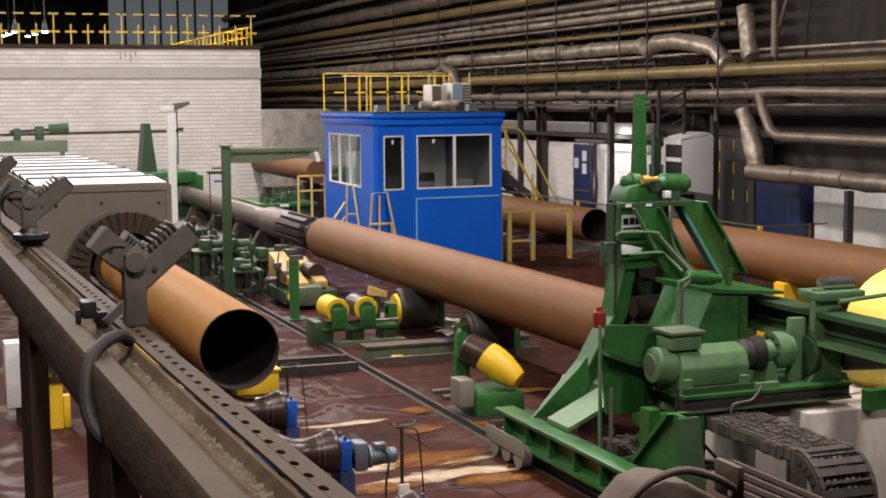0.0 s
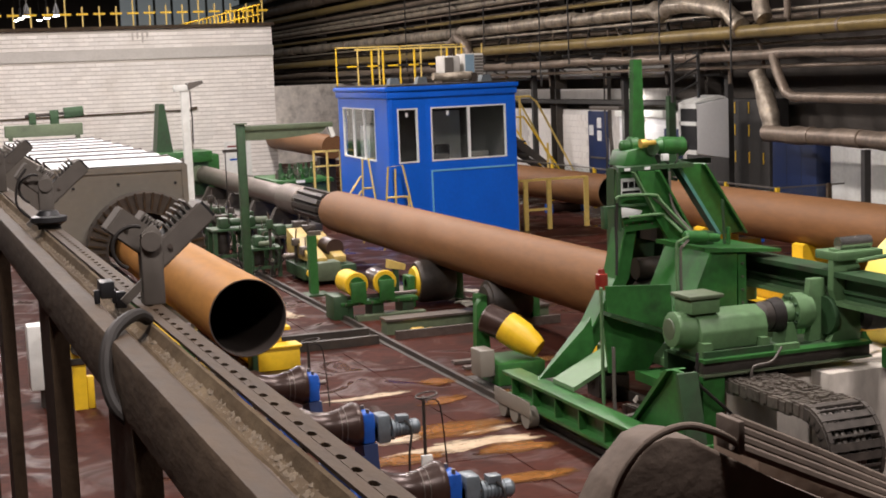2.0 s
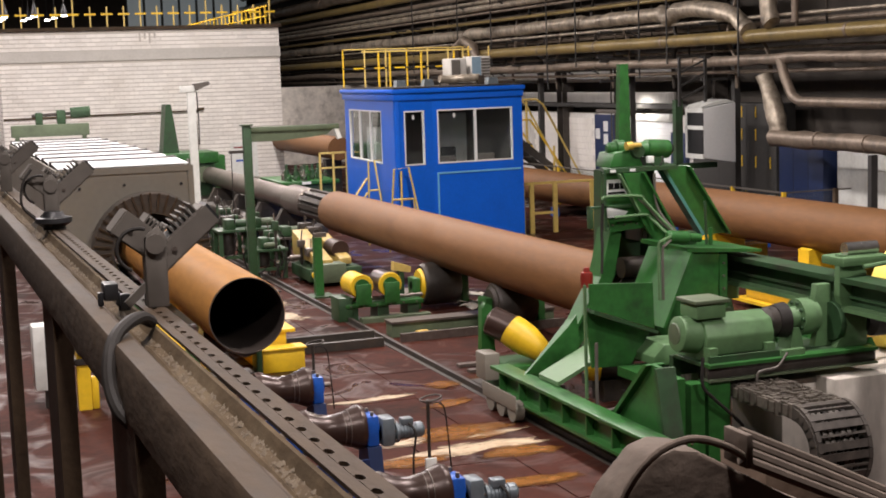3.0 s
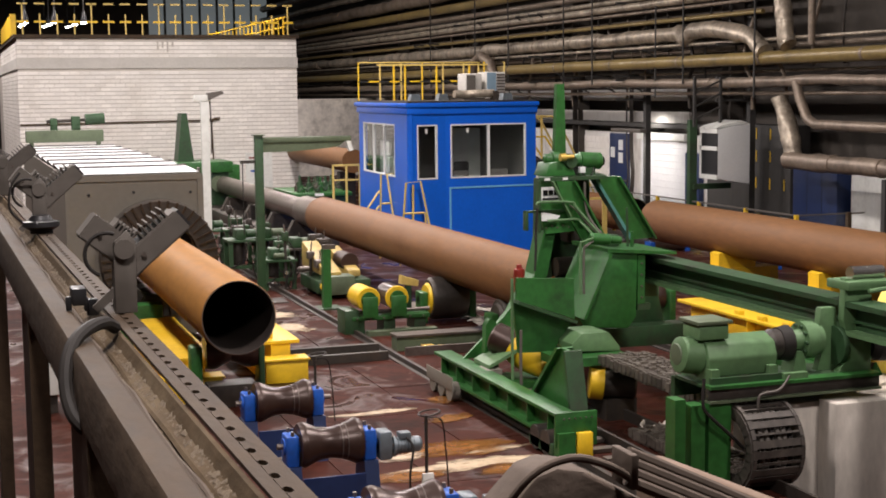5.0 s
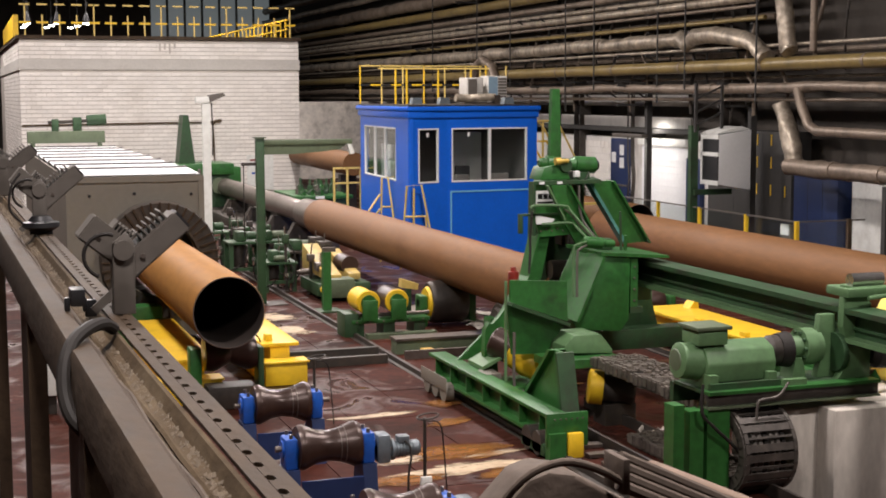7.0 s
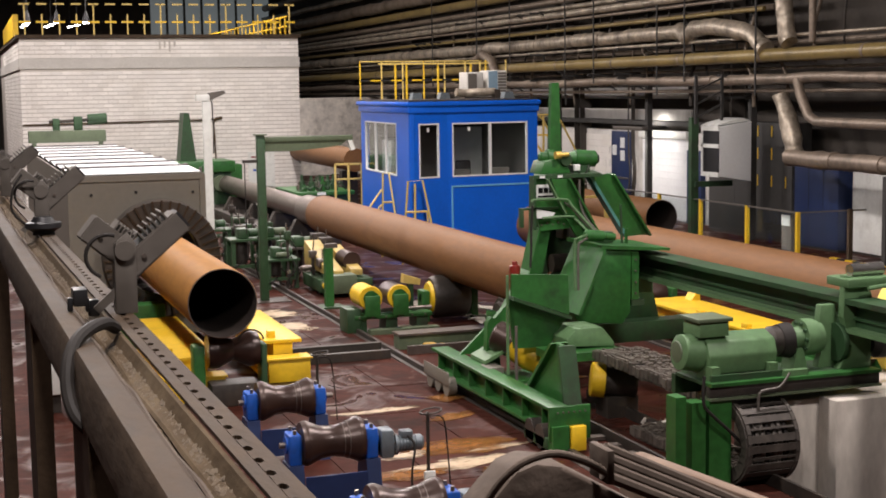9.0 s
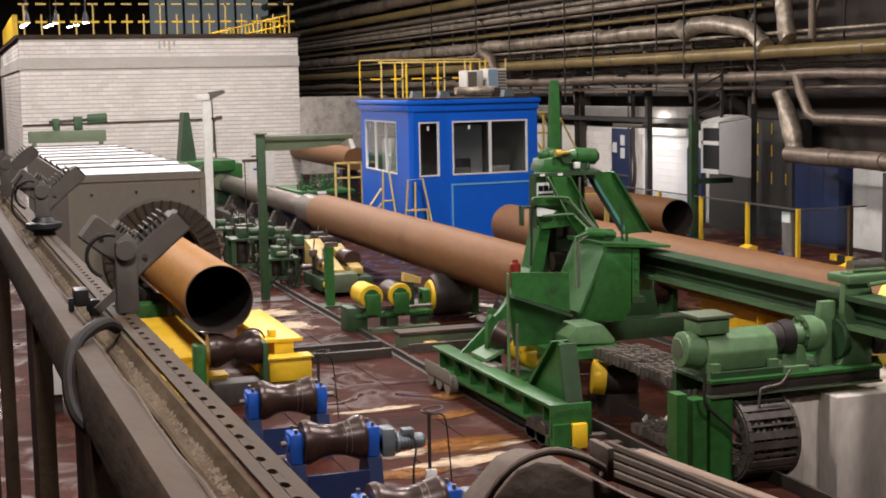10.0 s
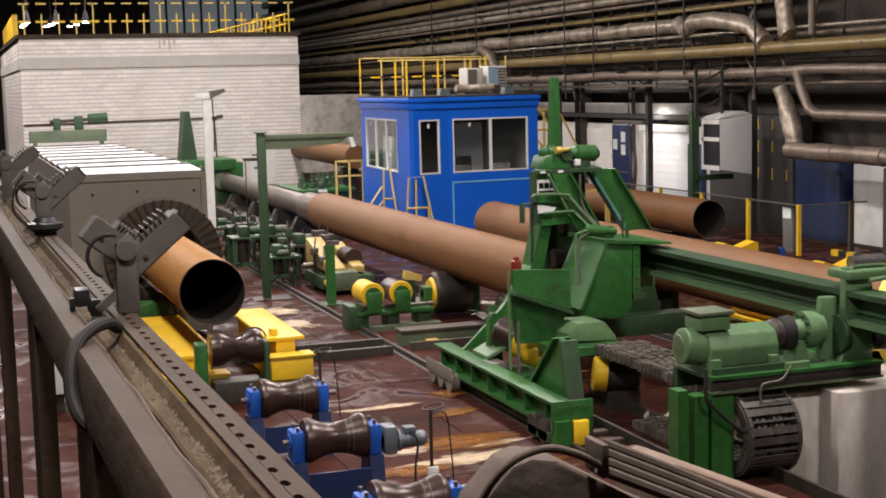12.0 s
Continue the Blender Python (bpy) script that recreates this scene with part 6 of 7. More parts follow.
def build_cabin():
    PUSH[0] = 1.22
    c = thing("control_cabin", (11.8, 33.4, 0), "bright blue sheet steel control cabin with white-framed windows", "cabin")
    A, Bp, C, D, E = (13.32, 31.42), (10.96, 31.2), (9.98, 30.95), (10.25, 36.0), (13.32, 36.0)
    zs, zh, zt = 2.84, 4.1, 4.5
    for i, (p, q) in enumerate(((C, Bp), (Bp, A), (A, E), (E, D), (D, C))):
        bm = B()
        wall_quad(bm, p, q, 0.02, zs)
        part("lower_wall", bm, M_BLUE, c)
        bm = B()
        wall_quad(bm, p, q, zh, zt)
        part("window_header", bm, M_BLUE, c)
        P, Q = Vector(p), Vector(q)
        L = (Q - P).length
        spans = {0: [(0.22, 0.78, 1)], 1: [(0.12, 2.1, 2)], 2: [], 3: [], 4: [(0.5, L - 1.3, 3)]}[i]
        cuts = [0] + [v for s in spans for v in s[:2]] + [L]
        for a, b in zip(cuts[::2], cuts[1::2]):
            bm = B()
            wall_quad(bm, P + (Q - P) / L * a, P + (Q - P) / L * b, zs, zh)
            part("window_pier", bm, M_BLUE, c)
        for a, b, panes in spans:
            d = (Q - P) / L
            w = thing_window(c, P, d, a, b, zs, zh, panes)
    # roof, trims and floor
    roof = [(A[0] + 0.06, A[1] - 0.1), (Bp[0] + 0.03, Bp[1] - 0.1), (C[0] - 0.1, C[1] - 0.1), (D[0] - 0.1, D[1] + 0.1), (E[0] + 0.06, E[1] + 0.1)]
    part("roof", prism(B(), roof, "z", zt, zt + 0.1, bevel=0.02), M_BLUE, c)
    band = [(A[0] + 0.03, A[1] - 0.05), (Bp[0] + 0.015, Bp[1] - 0.05), (C[0] - 0.05, C[1] - 0.05), (D[0] - 0.05, D[1] + 0.05), (E[0] + 0.03, E[1] + 0.05)]
    part("cornice", prism(B(), band, "z", zt - 0.16, zt - 0.004, bevel=0.012), M_BLUE, c)
    part("inner_side", boxes((13.19, 13.225, 31.6, 35.8, 1.97, 4.32)), M_INTERIOR, c)
    part("inner_ceiling", prism(B(), [(13.2, 31.6), (10.96, 31.4), (10.14, 31.15), (10.42, 35.8), (13.2, 35.8)], "z", 4.33, 4.335), M_INTERIOR, c)
    roof2 = [(x + (0.06 if x < 12 else -0.06), y + 0.06 if y < 33 else y - 0.06) for x, y in roof]
    part("roof_lip", prism(B(), roof2, "z", zt + 0.1, zt + 0.14), M_DARK, c)
    part("floor_panel", prism(B(), [(13.2, 31.55), (10.96, 31.35), (10.12, 31.1), (10.4, 35.9), (13.2, 35.9)], "z", 1.9, 1.96), M_INTERIOR, c)
    part("inner_back", boxes((10.45, 13.2, 35.84, 35.9, 1.96, 4.48)), M_INTERIOR, c)
    part("desk", boxes((11.0, 13.1, 31.6, 32.2, 2.6, 2.66), (11.2, 11.7, 31.7, 31.9, 2.66, 2.98), (12.2, 12.7, 31.7, 31.9, 2.66, 3.0)), M_BRACKET, c, "grey desk with screens")
    part("inner_cabinet", boxes((12.3, 13.1, 34.6, 35.6, 1.96, 3.9), (10.7, 11.3, 34.8, 35.6, 1.96, 3.6)), M_CREAM, c, "pale cabinets inside")
    part("chair_back", boxes((11.7, 12.1, 32.7, 32.8, 2.3, 3.15), bevel=0.05), M_BLACK, c, "dark operator chair")
    d = (Vector(A) - Vector(Bp)).normalized()
    bm = B()
    for s0, s1, z0, z1 in ((0.08, 2.3, 2.6, 2.64), (0.08, 0.12, 0.6, 2.6)):
        p, q = Vector(Bp) + d * s0, Vector(Bp) + d * s1
        nrm = Vector((d.y, -d.x)) * 0.02
        wall_quad(bm, p + nrm, q + nrm, z0, z1, 0.018)
    part("recess_edge", bm, M_BLUE_L, c, "lighter blue panel edge")
    for x, y in ((11.0, 33.5), (11.55, 33.0), (13.0, 32.4)):
        part("roof_lamp", prism(B(), [(x - 0.14, zt + 0.14), (x + 0.14, zt + 0.14), (x + 0.1, zt + 0.3), (x - 0.1, zt + 0.3)], "y", y, y + 0.25), M_MOTOR, c, "small grey floodlight on the roof")
    # roof plant
    u = thing("air_conditioner", (12.9, 34.0, zt + 0.14), "grey-white roof air conditioners with louvred ends", "air conditioner")
    part("case", boxes((12.42, 12.86, 33.8, 34.4, zt + 0.18, zt + 0.8), bevel=0.02), M_LINTEL, u)
    part("dark_grille", boxes((12.45, 12.68, 33.78, 33.8, zt + 0.25, zt + 0.76)), M_BRACKET, u)
    part("case", boxes((12.98, 13.5, 33.8, 34.4, zt + 0.16, zt + 0.84), bevel=0.02), M_LINTEL, u)
    for k in range(8):
        part("louvre", boxes((13.26, 13.47, 33.775, 33.8, zt + 0.22 + k * 0.075, zt + 0.26 + k * 0.075)), M_BRACKET, u)
    part("blue_panel", boxes((13.0, 13.24, 33.785, 33.8, zt + 0.25, zt + 0.82)), M_TEALGREY, u)
    part("base", boxes((12.36, 13.55, 33.8, 34.4, zt + 0.14, zt + 0.18)), M_DARK, u)
    dct = thing("roof_duct", (12.2, 33.0, zt + 0.14), "silvery bent duct lying on the roof", "duct")
    part("tube", tube(B(), [(11.9, 33.2, zt + 0.3), (12.2, 33.2, zt + 0.28), (12.5, 33.1, zt + 0.3), (12.9, 33.1, zt + 0.3)], 0.1, 12), M_LAG, dct)
    part("valve", boxes((12.85, 13.0, 33.0, 33.2, zt + 0.14, zt + 0.36)), M_DARK, dct)
    rail = thing("cabin_roof_railing", (12, 35.9, zt + 0.14), "yellow steel railing round the cabin roof", "railing")
    z = zt + 0.14
    pts = [(10.15 + i * 0.55, 35.85) for i in range(8)] + [(13.3, 35.85)]
    for i, (x, y) in enumerate(pts):
        x2 = x * 1.06 - 0.55
        part("post", boxes((x2 - 0.016, x2 + 0.016, y - 0.016, y + 0.016, z, z + 1.0)), M_YELLOW_P if i % 3 else M_YELLOW, rail)
    part("bar", boxes((10.2, 13.6, y - 0.016, y + 0.016, z + 0.97, z + 1.0)), M_YELLOW_P, rail)
    for k in range(12):
        part("knee_bar", boxes((10.2 + k * 0.283, 10.2 + k * 0.283 + 0.283, y - 0.02, y + 0.02, z + 0.47, z + 0.51)), M_YELLOW if k % 2 else M_BLACK, rail, "yellow and black striped knee bar")
    for x in (10.85, 11.15, 12.0, 12.9):
        part("post", boxes((x - 0.02, x + 0.02, 34.8, 34.84, z, z + 0.92)), M_YELLOW, rail)
    part("bar", boxes((10.4, 13.4, 34.79, 34.83, z + 0.88, z + 0.92)), M_YELLOW_P, rail)
    PUSH[0] = 1.0


M_BLUE_L = node_mat("lighter_blue_trim", (0.16, 0.46, 0.72), 0.4, 0, 0.1, 10, 1, 0.03)
M_TEALGREY = node_mat("blue_grey_panel", (0.2, 0.3, 0.38), 0.5, 0, 0.1, 10, 1, 0.03)


def thing_window(parent, P, d, a, b, z0, z1, panes):
    nrm = Vector((d.y, -d.x))
    w = None

    def quadbox(bm, s0, s1, za, zb, out0, out1):
        vs = [bm.verts.new((*(P + d * s + nrm * o), z)) for s in (s0, s1) for o in (out0, out1) for z in (za, zb)]
        for f in ((0, 1, 3, 2), (4, 6, 7, 5), (0, 4, 5, 1), (2, 3, 7, 6), (0, 2, 6, 4), (1, 5, 7, 3)):
            bm.faces.new([vs[i] for i in f])
    f = 0.035
    bm = B()
    quadbox(bm, a, b, z0, z0 + f, -0.05, 0.012)
    quadbox(bm, a, b, z1 - f, z1, -0.05, 0.012)
    quadbox(bm, a, a + f, z0 + f, z1 - f, -0.05, 0.012)
    quadbox(bm, b - f, b, z0 + f, z1 - f, -0.05, 0.012)
    w = part("window", bm, M_WHITE, parent, "white window frame")
    step = (b - a) / panes
    for k in range(1, panes):
        bm = B()
        quadbox(bm, a + step * k - 0.03, a + step * k + 0.03, z0 + f, z1 - f, -0.05, 0.012)
        part("mullion", bm, M_WHITE, w)
    for k in range(panes):
        bm = B()
        quadbox(bm, a + step * k + 0.03, a + step * (k + 1) - 0.03, z0 + f, z1 - f, -0.03, -0.022)
        g = part("pane", bm, M_GLASS, w, "clear dark glass")
        g.visible_shadow = False
    bm = B()
    s = a + step * 0.42
    quadbox(bm, s, s + 0.06, z1 - 0.2, z1 - 0.1, -0.012, -0.008)
    part("sticker", bm, M_WHITE, w, "small white sticker")
    return w


def yellow_stairs(name, pts, label):
    s = thing(name, pts[0][:2] + (0,), label, "stair rail")
    for i, run in enumerate(pts[1:]):
        part("rail_bar", tube(B(), run, 0.025, 8, False), M_YELLOW_P, s)
    return s


def build_stairs_fences():
    PUSH[0] = 1.22
    yellow_stairs("cabin_stair_rail", [(9.6, 32.0), [(9.75, 32.6, 0.1), (9.8, 32.6, 2.9), (10.15, 32.6, 2.92), (10.5, 32.0, 1.2)], [(9.95, 32.6, 2.9), (10.1, 32.3, 1.2)], [(9.8, 32.6, 2.2), (10.2, 32.6, 2.2)],
                                       [(9.1, 32.4, 1.7), (9.75, 32.6, 2.5)], [(9.1, 32.4, 1.4), (9.75, 32.6, 2.15)]], "pale yellow handrails of the cabin stair")
    yellow_stairs("cabin_stair_rail", [(10.3, 31.4), [(9.75, 31.0, 0.1), (9.85, 30.8, 2.8), (10.2, 30.8, 2.82), (10.5, 30.6, 1.0)], [(10.0, 30.8, 0.3), (10.02, 30.8, 2.75)], [(9.8, 30.8, 2.1), (10.3, 30.8, 2.1)], [(10.3, 30.78, 2.1), (10.36, 30.78, 0.3)]], "pale yellow handrails of the cabin stair")
    # stair behind the cabin
    PUSH[0] = 1.42
    st = thing("rear_stair", (15.8, 36, 0), "dark steel stair with pale yellow handrails behind the cabin", "stair")
    for k in range(14):
        part("tread", boxes((15.3 + k * 0.14, 15.6 + k * 0.14, 36.0, 37.0, 2.9 - k * 0.2, 2.94 - k * 0.2)), M_DARK, st)
    part("stringer", strut(B(), (15.2, 36.0, 3.0), (17.25, 36.0, 0.05), 0.24, 0.05), M_DARK, st)
    part("stringer", strut(B(), (15.2, 37.0, 3.0), (17.25, 37.0, 0.05), 0.24, 0.05), M_DARK, st)
    part("landing", boxes((14.0, 15.3, 35.6, 37.2, 2.95, 3.0)), M_DARK, st)
    part("landing_leg", boxes((14.1, 14.2, 35.7, 35.8, 0, 2.95)), M_DARK, st)
    for y in (35.9, 37.1):
        part("handrail", tube(B(), [(14.2, y, 4.15), (15.7, y, 4.15), (15.9, y, 4.0), (17.3, y, 1.2)], 0.03, 8, False), M_YELLOW_P, st)
        part("handrail", tube(B(), [(14.2, y, 3.6), (15.5, y, 3.6), (17.0, y, 0.9)], 0.03, 8), M_YELLOW, st)
    for x, z in ((14.2, 3.0), (15.4, 3.0), (16.2, 1.7), (16.9, 0.6)):
        part("rail_post", boxes((x - 0.025, x + 0.025, 35.88, 35.92, z, z + 1.15)), M_YELLOW_P, st)
    # yellow gate frame by the cabin
    PUSH[0] = 1.2
    g = thing("yellow_gate_fence", (15, 33, 0), "yellow framed mesh gate beside the cabin", "fence")
    for x in (13.95, 14.2, 14.85, 15.9):
        part("post", boxes((x - 0.055, x + 0.055, 32.96, 33.04, 0, 2.1)), M_YELLOW_P, g)
    part("top_rail", boxes((13.95, 15.9, 32.97, 33.03, 2.06, 2.12)), M_YELLOW_P, g)
    part("mid_rail", boxes((14.2, 14.85, 32.97, 33.03, 1.3, 1.36)), M_YELLOW_P, g)
    part("low_rail", boxes((13.95, 15.9, 32.97, 33.03, 0.4, 0.46)), M_YELLOW_P, g)
    # long fence along the far line
    PUSH[0] = 1.0
    f = thing("safety_fence", (21.8, 36, 0), "glazed safety fence with yellow posts along the far line", "fence")
    ys = [33.3, 35.9, 38.6, 41.3, 44.5, 48.0]
    for y in ys:
        part("post", boxes((21.76, 21.86, y - 0.05, y + 0.05, 0, 1.4)), M_YELLOW, f)
    part("top_rail", boxes((21.78, 21.84, 33.3, 60, 1.36, 1.4)), M_BRACKET, f)
    for a, b in zip(ys, ys[1:]):
        g2 = part("pane", boxes((21.795, 21.803, a + 0.06, b - 0.06, 0.15, 1.34)), M_GLASS, f, "clear panel")
        g2.visible_shadow = False
    f2 = thing("safety_fence", (23.0, 33.3, 0), "glazed safety fence panel turned across", "fence")
    part("top_rail", boxes((21.87, 24.0, 33.28, 33.32, 1.36, 1.4)), M_BRACKET, f2)
    part("post", boxes((23.4, 23.52, 33.2, 33.32, 0, 1.42)), M_GIRDER, f2, "brown post")
    gp = part("pane", boxes((21.9, 23.38, 33.296, 33.304, 0.15, 1.34)), M_GLASS, f2)
    gp.visible_shadow = False
    k = thing("control_pedestal", (21.5, 34.2, 0), "grey control pedestal with a pale display", "control panel")
    part("column", boxes((22.0, 22.3, 33.9, 34.4, 0, 1.2), bevel=0.02), M_BRACKET, k)
    part("display", boxes((21.97, 21.995, 33.95, 34.35, 0.95, 1.25)), M_CREAM, k)
    y = thing("left_fence", (12, 46, 0), "yellow handrail by the far machine bed", "railing")
    for x in (11.9, 12.35, 12.8):
        part("post", boxes((x - 0.03, x + 0.03, 44.97, 45.03, 0, 2.52)), M_YELLOW_P, y)
    part("bar", boxes((11.9, 12.8, 44.97, 45.03, 2.46, 2.52), (11.9, 12.8, 44.97, 45.03, 1.98, 2.03)), M_YELLOW_P, y)


# ---- pipework and wall on the far side ----
def lagged_pipe(pts, r, mat, label, bands=0.0, category="pipe"):
    o = thing("lagged_pipe", pts[0], label, category, "wall pipework")
    fine = []
    for a, b in zip(pts, pts[1:]):
        a, b = Vector(a), Vector(b)
        n = max(2, int((b - a).length / (0.3 if mat in (M_LAG, M_LAG_D) and r > 0.14 else 1.2)))
        fine += [a.lerp(b, i / n) for i in range(n)]
    fine.append(Vector(pts[-1]))
    bm = tube(B(), fine, r, 20)
    if mat in (M_LAG, M_LAG_D) and r > 0.14:
        bm.normal_update()
        for v in bm.verts:
            c = v.co
            v.co = c + v.normal * r * (0.22 * noise.noise(c * 1.1) + 0.16 * noise.noise(c * 3.4)) + Vector((0, 0, 0.06 * noise.noise(Vector((c.y * 0.25, r * 50, 0)))))
    part("run", bm, mat, o)
    if bands:
        a, b = Vector(pts[0]), Vector(pts[-1])
        n = int((b - a).length / bands)
        d = (b - a).normalized()
        for i in range(1, n):
            p = a + d * bands * i
            part("band", rod(B(), p - d * 0.06, p + d * 0.06, r * 1.06, 20), M_LAG_D, o)
    return o


def build_pipework():
    k = 1.15
    X = 23.0
    Z = lambda z: 4.88 + (z - 4.88) * k  # noqa: E731
    rows = ((7.36, 0.13, M_LAG, "bright silvery lagged pipe along the wall", 0.0, 0.0), (6.42, 0.24, M_LAG, "thick silvery lagged pipe along the wall", 0.2, 6.0), (5.62, 0.2, M_GASPIPE, "olive-yellow gas pipe along the wall", 0.0, 5.0),
            (5.02, 0.15, M_LAG_D, "sooty lagged pipe along the wall", 0.0, 7.0), (8.3, 0.2, M_GASPIPE, "olive-yellow pipe high on the wall", 0.3, 6.0), (7.9, 0.12, M_LAG_D, "sooty pipe high on the wall", 0.6, 0.0),
            (8.9, 0.3, M_LAG_D, "thick sooty pipe high on the wall", 0.4, 6.0), (9.6, 0.16, M_LAG, "silvery pipe high on the wall", 0.2, 0.0), (6.9, 0.1, M_LAG_D, "thin sooty pipe along the wall", 0.7, 0.0), (10.4, 0.25, M_LAG_D, "thick sooty pipe high on the wall", 0.3, 8.0), (5.95, 0.09, M_LAG_D, "thin dark pipe along the wall", 0.8, 0.0),
            (4.72, 0.06, M_LAG_D, "thin dark pipe along the wall", 0.3, 0.0), (6.1, 0.05, M_LAG, "thin bare pipe along the wall", 0.1, 0.0), (6.85, 0.07, M_GASPIPE, "thin olive pipe along the wall", 0.3, 0.0), (7.15, 0.05, M_LAG_D, "thin dark pipe along the wall", 0.0, 0.0), (7.62, 0.09, M_LAG, "silvery pipe along the wall", 0.4, 0.0), (5.3, 0.045, M_LAG, "thin bare pipe along the wall", 0.7, 0.0))
    for z, r, m, lab, back, band in rows:
        y0 = 42.5 if abs(z - 6.42) < 0.01 else (37.5 if z > 6.8 else 12.0)
        lagged_pipe([(X + back, y0, Z(z)), (X + back, 108, Z(z))], r, m, lab, band)
    # elbow loop of the thick lagged pipe
    lagged_pipe([(X + 0.2, 42.5, Z(6.46)), (X + 0.1, 41.8, Z(6.3)), (X, 41.2, Z(6.5)), (X, 40.2, Z(6.52)), (X, 38.6, Z(6.4)), (X, 37.6, Z(6.2)), (X, 36.9, Z(5.8))], 0.27, M_LAG, "crumpled foil-lagged elbow of the thick pipe")
    lagged_pipe([(X - 0.1, 35.9, Z(7.2)), (X - 0.1, 35.6, Z(6.0)), (X - 0.1, 35.5, Z(5.9))], 0.25, M_LAG, "upright silvery lagged pipe")
    lagged_pipe([(X + 0.2, 36.4, Z(4.6)), (X + 0.2, 36.2, Z(4.3)), (X + 0.2, 35.7, Z(3.4)), (X + 0.2, 35.6, Z(3.1))], 0.26, M_LAG, "sloping silvery lagged duct", category="duct")
    lagged_pipe([(X, 35.6, Z(3.05)), (X, 30.5, Z(3.0)), (X, 24.0, Z(2.95))], 0.24, M_LAG_D, "low dull lagged pipe with bands", 2.2)
    lagged_pipe([(X - 0.1, 35.1, Z(5.0)), (X - 0.1, 34.9, Z(4.6)), (X - 0.1, 34.5, Z(4.1)), (X - 0.1, 34.1, Z(3.96)), (X - 0.1, 24.0, Z(3.88))], 0.14, M_LAG_D, "bent dull lagged pipe")
    for y in (26.5, 31.0):
        hs = thing("pipe_stand", (23.0, y, 0), "dark steel stand under the low lagged pipe", "stand", "pipe stands")
        part("post", boxes((22.9, 23.1, y - 0.08, y + 0.08, 0, Z(2.98) - 0.24)), M_ROOFD, hs)
        part("foot", boxes((22.75, 23.25, y - 0.2, y + 0.2, 0, 0.03)), M_ROOFD, hs)
    for y in (39.0, 46.0, 54.0, 63.0):
        s = rack = thing("pipe_rack", (X + 0.5, y, 0), "dark steel pipe rack post with cross arms", "pipe rack", "pipe racks")
        part("post", boxes((X + 0.75, X + 0.95, y - 0.1, y + 0.1, 0, 13)), M_ROOFD, s)
        for z in (4.55, 5.15, 6.05, 7.5, 8.6):
            part("arm", boxes((X - 0.4, X + 0.95, y - 0.06, y + 0.06, Z(z) - 0.05, Z(z) + 0.03)), M_ROOFD, s)
    for k2, y in enumerate((37.0, 41.5, 43.6, 48.2, 51.0, 57.0, 60.5, 67.0)):
        single("pipe_hanger", boxes((X - 0.3 + 0.1 * (k2 % 3), X - 0.26 + 0.1 * (k2 % 3), y, y + 0.05, Z(4.6 + 0.4 * (k2 % 2)), 17.0)), M_ROOFD, "thin dark steel pipe hanger from the roof", "hanger", group="pipe hangers")
    # thin conduits, drops and brackets between the runs
    rng = random.Random(21)
    for i in range(26):
        y, z0 = 34.0 + i * 1.45 + rng.uniform(-0.4, 0.4), rng.choice((4.2, 4.9, 5.5))
        part("drop_pipe", tube(B(), [(X + 0.55, y, z0), (X + 0.5, y, z0 + 0.9), (X + 0.5, y + rng.uniform(-0.5, 0.5), z0 + 1.6), (X + 0.6, y + rng.uniform(-0.5, 0.5), z0 + rng.uniform(2.0, 3.2))], rng.choice((0.025, 0.035, 0.06)), 8), rng.choice((M_ROOFD, M_LAG_D, M_DARK)), rack, "thin dark drop pipe")
    for i in range(14):
        y, z = 44.0 + i * 2.3, rng.choice((5.35, 6.2, 7.2, 7.9))
        bm = boxes((X - 0.35, X + 0.9, y - 0.04, y + 0.04, z - 0.05, z + 0.02))
        strut(bm, (X - 0.3, y, z - 0.04), (X + 0.85, y, z - 0.6), 0.05, 0.05)
        single("pipe_bracket", bm, M_ROOFD, "dark steel bracket under the wall pipes", "bracket", group="pipe brackets")
    lagged_pipe([(X - 0.35, 58.0, 5.6), (X - 0.4, 58.4, 6.1), (X - 0.4, 59.4, 6.4), (X - 0.4, 60.4, 6.1), (X - 0.35, 60.8, 5.4)], 0.2, M_LAG_D, "sooty lagged expansion loop")
    lagged_pipe([(X - 0.1, 34.36, 6.05), (X - 0.1, 34.36, 8.6)], 0.1, M_LAG_D, "dark upright lagged pipe against the wall")
    # lower pale wall with doors and a roller door
    w = single("low_wall", boxes((25.0, 25.2, 43, 70, 0, 3.2)), M_WALL_W, "dirty white low wall panels below the pipes", kind="structure")
    part("lower_panel", boxes((25.0, 25.2, 20, 34.7, 0, 2.35)), M_WALL_W, w, "stained pale lower panel")
    part("upper_strip", boxes((24.9, 24.98, 44.8, 66, 3.62, 4.02)), M_WALL_W, w, "pale sheet strip")
    part("upper_strip", boxes((24.9, 24.98, 44.9, 66, 4.42, 4.84)), M_CREAM, w, "pale sheet strip")
    part("ledge", boxes((24.6, 24.98, 40, 66, 3.45, 3.6)), M_ROOFD, w)
    for i in range(8):
        for j in range(16):
            part("brick", boxes((24.97, 24.998, 51.4 + j * 0.36 + (i % 2) * 0.18, 51.4 + j * 0.36 + (i % 2) * 0.18 + 0.34, 1.0 + i * 0.25, 1.235 + i * 0.25)), M_BRICK, w)
    d = thing("blue_door", (24.95, 50.4, 0), "navy blue steel door with white notices", "door")
    part("leaf", boxes((24.9, 24.99, 49.6, 51.2, 0, 3.15), bevel=0.01), M_NAVY, d)
